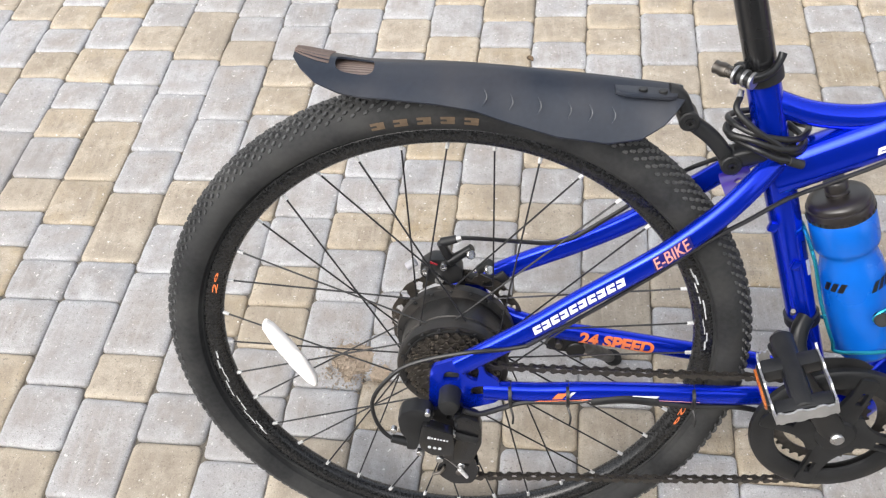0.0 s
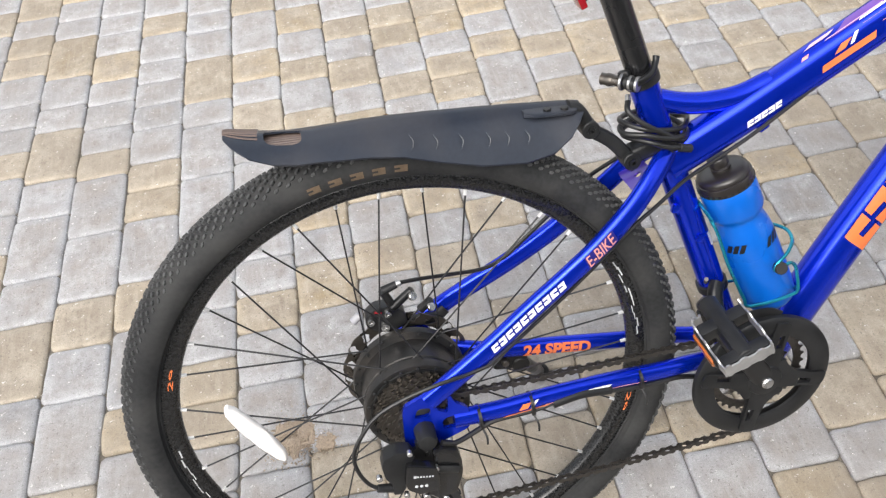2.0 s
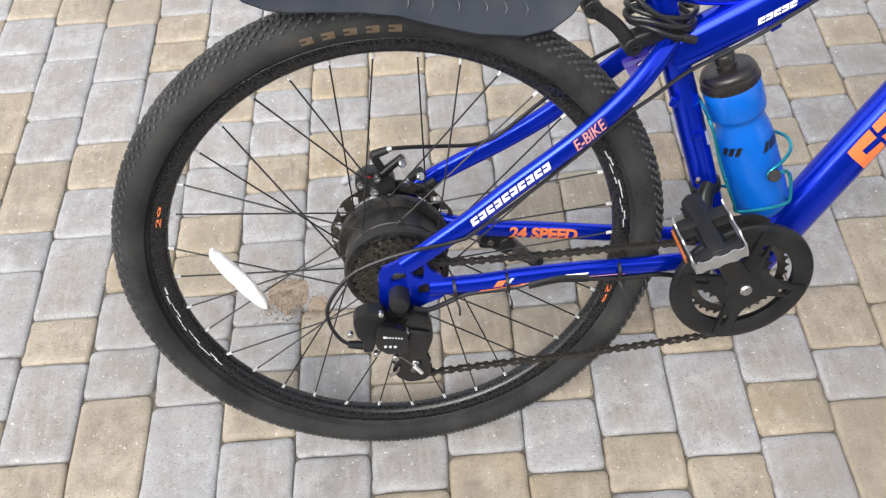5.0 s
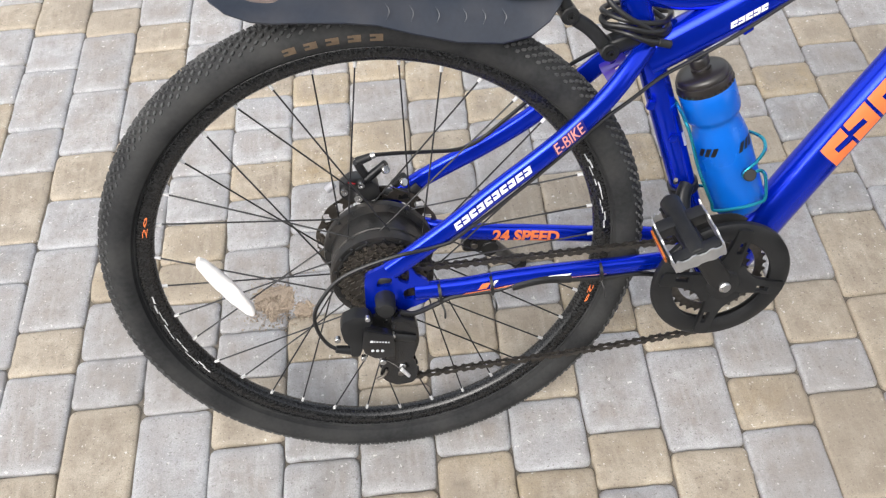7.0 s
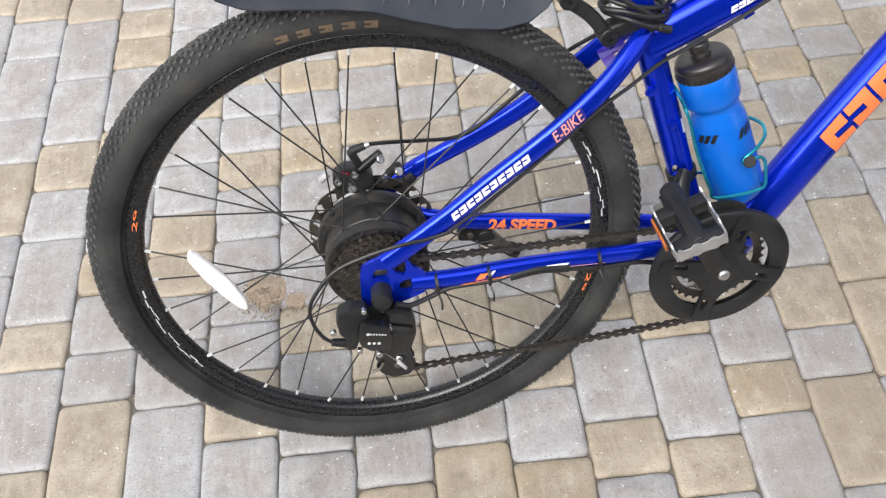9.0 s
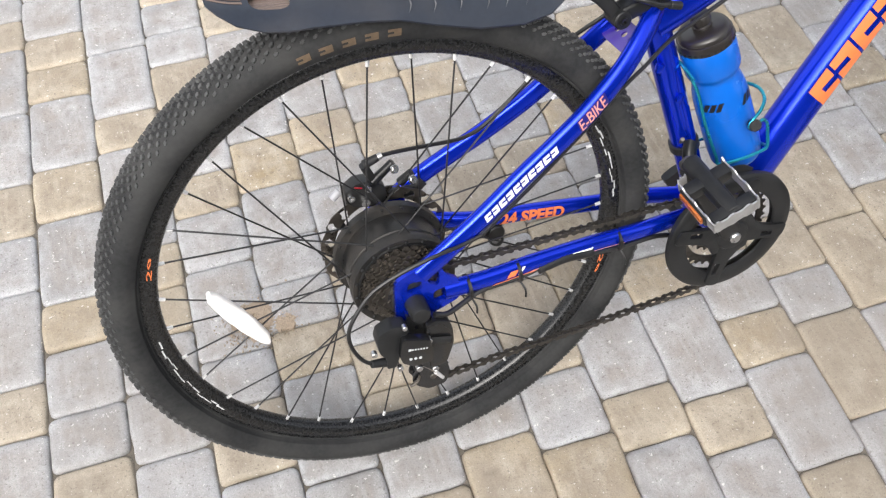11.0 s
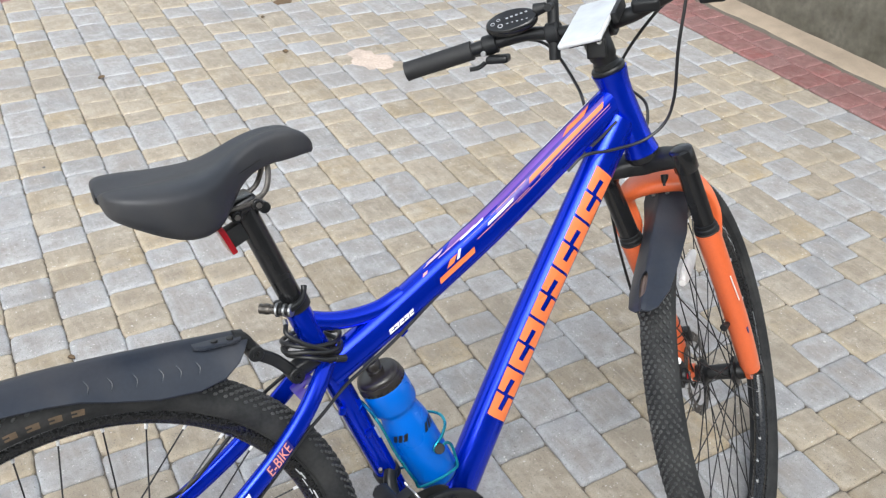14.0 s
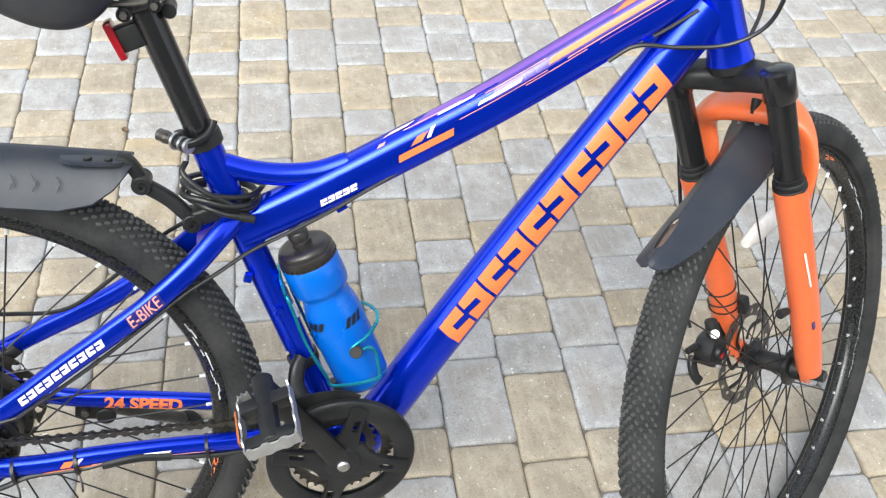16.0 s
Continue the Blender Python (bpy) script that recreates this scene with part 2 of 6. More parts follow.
# pale base colour paints the sky's reflection into the phone glass
SCREEN = mat("phone_glass_painted_sky", (0.50, 0.52, 0.54), 0.10, vary=0.25, grain=14, dirt_scale=18, rough_vary=0.05)
GREY_PLASTIC = mat("grey_plastic", (0.32, 0.32, 0.34), 0.5, vary=0.1)
CHIP = mat("pale_stone_chip", (0.62, 0.60, 0.57), 0.8, vary=0.3, grain=40)
LEAF = mat("dry_brown_leaf", (0.10, 0.065, 0.035), 0.85, vary=0.4, grain=150)


# ---- building helpers ----
def part(name, bm, material, parent=None, label="", kind="", sharp=38, smooth=True):
    me = bpy.data.meshes.new(name)
    bmesh.ops.recalc_face_normals(bm, faces=bm.faces)
    bm.to_mesh(me)
    bm.free()
    me.materials.append(material)
    if smooth:
        me.shade_smooth()
        me.set_sharp_from_angle(angle=radians(sharp))
    ob = new(name, me)
    ob.parent = parent
    return tagged(ob, label, kind=kind)


def curve(points, n=24, closed=False):
    """A smooth line (Catmull-Rom) through the points."""
    P = [Vector(p) for p in points]
    if len(P) == 2:
        return [P[0].lerp(P[1], i / n) for i in range(n + 1)]
    out, m = [], len(P)
    spans = m if closed else m - 1
    per = max(2, n // spans)
    for i in range(spans):
        g = (lambda k: P[k % m]) if closed else (lambda k: P[k] if 0 <= k < m else (2 * P[0] - P[1] if k < 0 else 2 * P[-1] - P[-2]))
        a, b, c, d = g(i - 1), g(i), g(i + 1), g(i + 2)
        for j in range(per):
            t = j / per
            out.append(0.5 * (2 * b + (c - a) * t + (2 * a - 5 * b + 4 * c - d) * t * t + (3 * b - a - 3 * c + d) * t ** 3))
    if not closed:
        out.append(P[-1])
    return out


def section(a, b, p, n):
    ring = []
    for i in range(n):
        f = TAU * i / n
        c, s = math.cos(f), math.sin(f)
        ring.append((a * math.copysign(abs(c) ** (2 / p), c), b * math.copysign(abs(s) ** (2 / p), s)))
    return ring


def frames(path, side):
    """Along a path: centre, tangent, side and up, the side kept near the one given."""
    rows, s = [], Vector(side)
    for i, c in enumerate(path):
        t = (path[min(i + 1, len(path) - 1)] - path[max(i - 1, 0)]).normalized()
        s = s - t * s.dot(t)
        s = s.normalized() if s.length > 1e-6 else t.orthogonal().normalized()
        rows.append((c, t, s, t.cross(s) * -1))
    return rows


def sweep(bm, path, size, side=(0, -1, 0), p=2.0, n=16, cap=True, closed=False):
    """A tube along path. size: a radius, (half-width, half-height), or a function of 0..1 that gives the latter."""
    rows = frames(path, side)
    rings = []
    for i, (c, t, s, u) in enumerate(rows):
        ab = size(i / (len(rows) - 1)) if callable(size) else size
        a, b = ab if isinstance(ab, tuple) else (ab, ab)
        rings.append([bm.verts.new(c + s * x + u * y) for x, y in section(a, b, p, n)])
    m = len(rings)
    for i in range(m if closed else m - 1):
        r0, r1 = rings[i], rings[(i + 1) % m]
        for j in range(n):
            bm.faces.new((r0[j], r0[(j + 1) % n], r1[(j + 1) % n], r1[j]))
    if cap and not closed:
        bm.faces.new(rings[0][::-1])
        bm.faces.new(rings[-1])
    return bm


def wire(bm, points, r=0.0025, n=24, seg=8, closed=False):
    return sweep(bm, curve(points, n, closed), r, side=(0.3, 1, 0.2), n=seg, closed=closed)


def lathe(bm, profile, m=Matrix(), seg=48, closed=False):
    """Turns (radius, along) pairs round the local z axis of m."""
    rings = []
    for r, h in profile:
        rings.append([bm.verts.new(m @ Vector((r * math.cos(TAU * i / seg), r * math.sin(TAU * i / seg), h))) for i in range(seg)])
    k = len(rings)
    for i in range(k if closed else k - 1):
        r0, r1 = rings[i], rings[(i + 1) % k]
        for j in range(seg):
            bm.faces.new((r0[j], r0[(j + 1) % seg], r1[(j + 1) % seg], r1[j]))
    if not closed:
        bm.faces.new(rings[0][::-1])
        bm.faces.new(rings[-1])
    return bm


def axis(a, b):
    """A frame at a whose z axis points to b."""
    a, b = Vector(a), Vector(b)
    return Matrix.Translation(a) @ (b - a).to_track_quat("Z", "Y").to_matrix().to_4x4()


def rod(bm, a, b, r0, r1=None, seg=20, edge=0.0):
    r1 = r0 if r1 is None else r1
    h = (Vector(b) - Vector(a)).length
    e = edge or min(r0, r1, h) * 0.12
    return lathe(bm, [(r0 - e, 0), (r0, e), (r1, h - e), (r1 - e, h)], axis(a, b), seg)


def slab(bm, m, size, bevel=0.0, seg=2):
    r = bmesh.ops.create_cube(bm, size=1, matrix=m @ Matrix.Diagonal((*size, 1)))
    if bevel:
        es = {e for v in r["verts"] for e in v.link_edges}
        bmesh.ops.bevel(bm, geom=list(es), offset=bevel, segments=seg, affect="EDGES", profile=0.6)
    return bm


def plate(bm, m, outline, holes=(), thick=0.004, chamfer=0.0):
    """A flat plate with holes, in the local xy plane of m, that reaches thick along z."""
    es = []
    for loop in (outline, *holes):
        vs = [bm.verts.new(m @ Vector((x, y, 0))) for x, y in loop]
        es += [bm.edges.new((vs[i], vs[(i + 1) % len(vs)])) for i in range(len(vs))]
    f = [g for g in bmesh.ops.triangle_fill(bm, use_beauty=True, use_dissolve=False, edges=es)["geom"] if isinstance(g, bmesh.types.BMFace)]
    ext = bmesh.ops.extrude_face_region(bm, geom=f)
    d = m.to_3x3() @ Vector((0, 0, thick))
    bmesh.ops.translate(bm, vec=d, verts=[v for v in ext["geom"] if isinstance(v, bmesh.types.BMVert)])
    if chamfer:
        bmesh.ops.recalc_face_normals(bm, faces=bm.faces)
        es = [e for e in bm.edges if len(e.link_faces) == 2 and abs(e.link_faces[0].normal.dot(e.link_faces[1].normal)) < 0.3]
        bmesh.ops.bevel(bm, geom=es, offset=chamfer, segments=2, affect="EDGES", profile=0.6)
    return bm


def circle2(r, n=16, c=(0, 0), a0=0.0):
    return [(c[0] + r * math.cos(a0 + TAU * i / n), c[1] + r * math.sin(a0 + TAU * i / n)) for i in range(n)]


def rounded(points, r=0.25, n=4):
    """A closed outline with its corners rounded."""
    out, m = [], len(points)
    for i in range(m):
        a, b, c = (Vector((*points[(i + k) % m], 0)) for k in (-1, 0, 1))
        p, q = b.lerp(a, r), b.lerp(c, r)
        for j in range(n + 1):
            t = j / n
            v = p.lerp(b, t).lerp(b.lerp(q, t), t)
            out.append((v.x, v.y))
    return out


def lettering(text, height, slant=0.0, bold=0.0):
    """Flat lettering in the built-in font: a bmesh in xy that starts at the origin, scaled to a capital's height."""
    cu = bpy.data.curves.new("lettering", "FONT")
    cu.body, cu.shear, cu.offset = text, slant, bold
    ob = new("lettering", cu)
    me = bpy.data.meshes.new_from_object(ob.evaluated_get(bpy.context.evaluated_depsgraph_get()))
    bm = bmesh.new()
    bm.from_mesh(me)
    bpy.data.objects.remove(ob)
    bpy.data.curves.remove(cu)
    bpy.data.meshes.remove(me)
    xs, ys = [v.co.x for v in bm.verts], [v.co.y for v in bm.verts]
    k = height / (max(ys) - min(ys))
    for v in bm.verts:
        v.co = Vector(((v.co.x - min(xs)) * k, (v.co.y - min(ys)) * k, 0))
    return bm


def patch(bm, corners, nx=6, ny=3):
    """A flat patch over four corners (bottom left, bottom right, top right, top left), split for bending."""
    a, b, c, d = (Vector((*p, 0)) for p in corners)
    g = [[bm.verts.new(a.lerp(b, i / nx).lerp(d.lerp(c, i / nx), j / ny)) for i in range(nx + 1)] for j in range(ny + 1)]
    for j in range(ny):
        for i in range(nx):
            bm.faces.new((g[j][i], g[j][i + 1], g[j + 1][i + 1], g[j + 1][i]))
    return bm


def block_letter(bm, x, w, h, slant, flip):
    """A plain slanted block with one short sloping notch, in place of a letter of a brand's name."""
    sh = lambda px, py: (x + px * w + slant * py * h, py * h)
    low, high = (lambda px: 0.46 - 0.10 * px), (lambda px: 0.66 - 0.10 * px)
    patch(bm, (sh(0, 0), sh(1, 0), sh(1, low(1)), sh(0, low(0))), 5, 3)
    patch(bm, (sh(0, high(0)), sh(1, high(1)), sh(1, 1), sh(0, 1)), 5, 3)
    a, b = (0.62, 1.0) if flip else (0.0, 0.38)
    patch(bm, (sh(a, low(a)), sh(b, low(b)), sh(b, high(b)), sh(a, high(a))), 2, 2)


def wrap(bm, tube, lift=0.0006, side=1):
    """Lays a flat decal (x along, y round the tube from its right flank upwards) on a swept tube."""
    path, size, p = tube
    rows = frames(path, (0, -side, 0))
    at = [0.0]
    for i in range(1, len(path)):
        at.append(at[-1] + (path[i] - path[i - 1]).length)
    for v in bm.verts:
        x = min(max(v.co.x, 0), at[-1] - 1e-6)
        i = max(k for k in range(len(at) - 1) if at[k] <= x)
        t = (x - at[i]) / (at[i + 1] - at[i])
        c = rows[i][0].lerp(rows[i + 1][0], t)
        s, u = rows[i][2].lerp(rows[i + 1][2], t), rows[i][3].lerp(rows[i + 1][3], t)
        if u.z < 0:
            u = -u
        ab = size(x / at[-1]) if callable(size) else size
        a, b = ab if isinstance(ab, tuple) else (ab, ab)
        f = v.co.y / b
        cc, ss = math.cos(f), math.sin(f)
        v.co = c + s * ((a + lift) * math.copysign(abs(cc) ** (2 / p), cc)) + u * ((b + lift) * math.copysign(abs(ss) ** (2 / p), ss))
    return bm


def fine_split(bm, limit):
    for _ in range(3):
        es = [e for e in bm.edges if e.calc_length() > limit]
        if not es:
            break
        bmesh.ops.subdivide_edges(bm, edges=es, cuts=1)
        bmesh.ops.triangulate(bm, faces=[f for f in bm.faces if len(f.verts) > 4])
    return bm

# ======================= the bicycle =======================
bike = new("bicycle")
bike.matrix_world = STAND
tagged(bike, "blue electric mountain bike with orange fork, leaning on pavers", "bicycle")
RIGHT = -1


def mirrored(points, side):
    return [(u, v * (1 if side == RIGHT else -1), w) for u, v, w in points]


# ---- frame ----
def tube(name, points, size, p=2.0, n=24, steps=24, label="", parent=None):
    path = curve(points, steps)
    ob = part(name, sweep(bmesh.new(), path, size, p=p, n=n), BLUE, parent or bike, label)
    return ob, (path, size, p)


SEAT_TOP, BB = (0.342, 0, 0.752), (0.464, 0, 0.314)
seat_tube, seat_tube_t = tube("seat_tube", [SEAT_TOP, (0.372, 0, 0.640), (0.412, 0, 0.497), BB], 0.0175)
top_size = lambda t: (0.0205 - 0.002 * t, 0.0250 + 0.001 * t)
top_tube, top_tube_t = tube("top_tube", [(0.368, 0, 0.632), (0.47, 0, 0.674), (0.56, 0, 0.714), (0.68, -0.002, 0.771), (0.82, -0.005, 0.848), (0.915, -0.008, 0.900)], top_size, 2.8, 32, 60)
down_size = lambda t: (0.0255 - 0.002 * t, 0.0315 - 0.003 * t)
down_tube, down_tube_t = tube("down_tube", [(0.492, 0, 0.262), (0.545, 0, 0.338), (0.62, 0, 0.447), (0.72, -0.002, 0.588), (0.82, -0.006, 0.724), (0.925, -0.012, 0.868)], down_size, 2.3, 32, 60)
head_tube, head_tube_t = tube("head_tube", [(0.912, -0.008, 0.948), (0.9255, -0.012, 0.905), (0.946, -0.016, 0.850), (0.960, -0.020, 0.808)], lambda t: 0.0235 + 0.005 * abs(2 * t - 1) ** 3, 2, 32, 24)
tube("bent_seat_brace", [(0.350, 0, 0.722), (0.388, 0, 0.706), (0.425, 0, 0.698), (0.465, 0, 0.697), (0.502, 0, 0.706)], (0.0125, 0.0135))
part("bottom_bracket_shell", rod(bmesh.new(), (0.464, -0.037, 0.314), (0.464, 0.037, 0.314), 0.0225, seg=32), BLUE, bike)
stays = {}
for side in (RIGHT, 1):
    pts = [(0.018, -0.076, 0.425), (0.057, -0.0755, 0.449), (0.112, -0.072, 0.482), (0.165, -0.068, 0.517), (0.217, -0.064, 0.549), (0.262, -0.058, 0.577), (0.308, -0.046, 0.609), (0.343, -0.030, 0.637), (0.368, -0.012, 0.655)]
    if side == 1:
        pts = [(0.018, -0.076, 0.425), (0.066, -0.0755, 0.452), (0.110, -0.072, 0.474), (0.160, -0.068, 0.497), (0.206, -0.064, 0.521), (0.242, -0.058, 0.545), (0.300, -0.046, 0.592), (0.343, -0.030, 0.633), (0.368, -0.012, 0.655)]
    _, stays["seat", side] = tube("seat_stay", mirrored(pts, side), lambda t: (0.009, 0.0135), 2.4, 20, 48)
    pts = [(0.045, -0.073, 0.382), (0.11, -0.071, 0.376), (0.171, -0.068, 0.374), (0.248, -0.062, 0.366), (0.326, -0.054, 0.353), (0.38, -0.044, 0.342), (0.452, -0.026, 0.320)]
    if side == 1:
        pts = [(0.045, -0.066, 0.398), (0.090, -0.054, 0.386), (0.135, -0.046, 0.376), (0.217, -0.045, 0.359), (0.309, -0.044, 0.339), (0.385, -0.040, 0.326), (0.452, -0.026, 0.316)]
    _, stays["chain", side] = tube("chain_stay", mirrored(pts, side), lambda t: (0.0095, 0.0125), 2.4, 20, 48)
    # dropout plate with its three windows
    m = Matrix(((1, 0, 0, 0), (0, 0, -1, -0.0715 if side == RIGHT else 0.0775), (0, 1, 0, 0), (0, 0, 0, 1)))
    out = rounded([(-0.024, 0.352), (-0.016, 0.424), (0.012, 0.434), (0.040, 0.445), (0.050, 0.412), (0.066, 0.398), (0.064, 0.366), (0.024, 0.354)], 0.22)
    holes = [rounded(h, 0.3, 3)[::-1] for h in ([(-0.004, 0.402), (0.017, 0.401), (0.019, 0.414), (0.002, 0.417)], [(0.025, 0.408), (0.039, 0.398), (0.043, 0.421), (0.030, 0.431)], [(0.029, 0.373), (0.051, 0.374), (0.048, 0.393), (0.031, 0.390)])]
    part("dropout", plate(bmesh.new(), m, out, holes, 0.006), BLUE, bike)
part("stay_bridge", plate(bmesh.new(), Matrix(((0, -0.85, -0.53, 0.335), (1, 0, 0, 0), (0, -0.53, 0.85, 0.622), (0, 0, 0, 1))),
     rounded([(-0.026, -0.016), (0.026, -0.016), (0.036, 0.018), (-0.036, 0.018)], 0.25), [circle2(0.0044, 12, (x, 0))[::-1] for x in (-0.016, 0.0, 0.016)], 0.003), VIOLET, bike, "lilac bridge plate with round holes")
for u, v, w in ((0.405, -0.0185, 0.522), (0.373, -0.0185, 0.575)):
    part("cable_guide", slab(bmesh.new(), pose(u, v, w, 0, 20, 0), (0.010, 0.008, 0.012), 0.002), BLUE, bike)
for s, t in ((top_tube_t, 0.24), (top_tube_t, 0.86)):
    c = s[0][int(t * (len(s[0]) - 1))]
    part("cable_guide", slab(bmesh.new(), pose(c.x + 0.004, c.y - 0.012, c.z - 0.026, 0, -28, 0), (0.014, 0.010, 0.007), 0.002), BLUE, bike)

def band(name, tube_t, x0, x1, y0, y1, slant, material, label="", parent=None, lift=0.0005, nx=30):
    bm = patch(bmesh.new(), ((x0, y0), (x1, y0), (x1 + slant, y1), (x0 + slant, y1)), nx, 4)
    return part(name, wrap(bm, tube_t, lift), material, parent or bike, label)


# ---- decals on the frame ----
bm = bmesh.new()
for k in range(10):
    block_letter(bm, 0.2265 + 0.0432 * k, 0.0385, 0.037, 0.20, k % 2)
for v in bm.verts:
    v.co.y -= 0.016
part("maker_block_lettering", wrap(bm, down_tube_t), ORANGE_INK, down_tube, "orange slanted maker block lettering")
bm = bmesh.new()
for k in range(10):
    block_letter(bm, 0.104 + 0.0121 * k, 0.0100, 0.0082, 0.4, k % 2)
for v in bm.verts:
    v.co.y -= 0.003
part("maker_block_lettering", wrap(bm, stays["seat", RIGHT], 0.0005), WHITE_INK, bike, "small white maker block lettering on the stay")
band("lettering_ground", stays["seat", RIGHT], 0.2575, 0.3040, -0.0072, 0.0088, 0.004, NAVY, "navy ground of the stay lettering")
bm = lettering("E-BIKE", 0.0122, 0.25, 0.008)
fine_split(bm, 0.006)
for v in bm.verts:
    v.co = Vector((v.co.x * 0.88 + 0.2600, v.co.y - 0.0052, 0))
part("stay_lettering", wrap(bm, stays["seat", RIGHT], 0.0010), PALE_ORANGE, bike, "salmon lettering reading E-BIKE")
bm = bmesh.new()
for k in range(5):
    block_letter(bm, 0.1010 + 0.0096 * k, 0.0084, 0.0058, 0.45, k % 2)
for v in bm.verts:
    v.co.y -= 0.0062
part("model_block_lettering", wrap(bm, top_tube_t), WHITE_INK, top_tube, "white model name as plain blocks")
bm = lettering("24 SPEED", 0.0175, 0.0, 0.045)
fine_split(bm, 0.006)
for v in bm.verts:
    v.co = Vector((v.co.x * 1.12 + 0.128, v.co.y - 0.009, 0))
bm.faces.ensure_lookup_table()
path = [Vector((p.x, p.y, p.z)) for p in stays["chain", 1][0]]
part("stay_lettering", wrap(bm, (path, (0.0095, 0.0125), 2.4), 0.0006), ORANGE_INK, bike, "orange lettering reading 24 SPEED")


# graphics along the top tube: a lilac upper side, orange and white flashes, hair lines
band("lilac_panel", top_tube_t, 0.232, 0.545, 0.0300, 0.043, 0.03, LILAC, "lilac panel on the upper side of the tube", top_tube)
band("violet_panel", top_tube_t, 0.330, 0.575, 0.0095, 0.0300, 0.02, VIOLET, "violet stripe along the tube", top_tube, 0.0004)
# the white line at y 0.0455 paints the highlight along the top edge
for x0, x1, y0, y1, s, mtl in ((0.4082, 0.5790, 0.0120, 0.0205, 0.008, ORANGE_INK), (0.4980, 0.5480, 0.0290, 0.0395, 0.020, ORANGE_INK), (0.300, 0.590, 0.0412, 0.0432, 0.004, NAVY), (0.470, 0.575, 0.0455, 0.0475, 0.004, WHITE_INK), (0.2050, 0.2760, -0.0015, 0.0025, 0.004, ORANGE_INK),
                               (0.2260, 0.2405, 0.0052, 0.0130, 0.0120, ORANGE_INK), (0.2464, 0.2520, 0.0052, 0.0160, 0.0108, WHITE_INK), (0.3156, 0.3716, 0.0115, 0.0155, 0.004, WHITE_INK),
                               (0.2688, 0.3160, 0.0275, 0.0310, 0.004, WHITE_INK), (0.200, 0.232, 0.0368, 0.0402, 0.012, PINK), (0.190, 0.199, 0.0235, 0.0285, 0.004, PALE_ORANGE),
                               (0.290, 0.405, 0.0070, 0.0078, 0.0, PALE_ORANGE), (0.375, 0.455, 0.0045, 0.0052, 0.0, PALE_ORANGE), (0.430, 0.590, 0.0070, 0.0082, 0.002, PALE_ORANGE), (0.470, 0.590, 0.0030, 0.0040, 0.002, LILAC),
                               (0.225, 0.300, 0.0315, 0.0330, 0.004, PINK), (0.360, 0.560, 0.0385, 0.0392, 0.004, VIOLET), (0.330, 0.410, 0.0225, 0.0235, 0.0, PALE_ORANGE), (0.270, 0.420, 0.0195, 0.0203, 0.0, LILAC), (0.318, 0.500, 0.0245, 0.0262, 0.003, NAVY)):
    band("stripe", top_tube_t, x0, x1, y0, y1, s, mtl, parent=top_tube, lift=0.0009)
cs = stays["chain", RIGHT]
for x0, x1, y0, y1, s, mtl in ((0.062, 0.122, -0.0072, -0.0042, 0.006, ORANGE_INK), (0.083, 0.095, -0.0020, 0.0050, 0.007, ORANGE_INK), (0.099, 0.1035, -0.0020, 0.0062, 0.008, WHITE_INK), (0.176, 0.208, -0.0015, 0.0020, 0.004, WHITE_INK), (0.118, 0.262, -0.0042, -0.0030, 0.002, PALE_ORANGE)):
    band("stripe", cs, x0, x1, y0, y1, s, mtl, lift=0.0007)
band("white_flash", seat_tube_t, 0.240, 0.262, 0.013, 0.034, 0.010, WHITE_INK, parent=seat_tube)
band("navy_flash", seat_tube_t, 0.212, 0.237, 0.012, 0.030, 0.010, NAVY, parent=seat_tube)


# ---- wheels ----
def wheel_frame(centre, right, up):
    """x forward, y to the left along the axle, z up."""
    y = -Vector(right).normalized()
    z = (Vector(up) - y * Vector(up).dot(y)).normalized()
    x = y.cross(z)
    return Matrix.Translation(centre) @ Matrix((x, y, z)).transposed().to_4x4()


def spin(profile, m, seg=160):
    """Turns (radius, side) pairs round the wheel's axle (local y)."""
    bm = bmesh.new()
    return lathe(bm, profile, m @ Matrix.Rotation(radians(-90), 4, "X"), seg, closed=True)


def rim_patch(bm, m, r0, r1, a0, a1, side_at, n=12):
    g = []
    for i in range(n + 1):
        a = a0 + (a1 - a0) * i / n
        g.append([bm.verts.new(m @ Vector((r * math.cos(a), side_at(r), r * math.sin(a)))) for r in (r0, (r0 + r1) / 2, r1)])
    for i in range(n):
        for j in range(2):
            bm.faces.new((g[i][j], g[i + 1][j], g[i + 1][j + 1], g[i][j + 1]))


def ring_text(bm, m, r, a_mid, side, up_out=True):
    """Bends flat lettering onto the flank of a wheel, its feet at radius r and its head outwards."""
    xs = [v.co.x for v in bm.verts]
    mid = (min(xs) + max(xs)) / 2
    for v in bm.verts:
        rr = r + v.co.y
        a = a_mid - (v.co.x - mid) / r
        v.co = m @ Vector((rr * math.cos(a), side(rr), rr * math.sin(a)))
    return bm


RN, R_MID = 0.2980, 0.3435
tyre_half = 0.0285
flank = lambda r: -tyre_half * math.sqrt(max(0.0, 1 - ((r - R_MID) / 0.0245) ** 2)) - 0.0006
rim_side = lambda r: -0.0122 - 0.0014 * (r - 0.3090) / 0.0124 - 0.0006


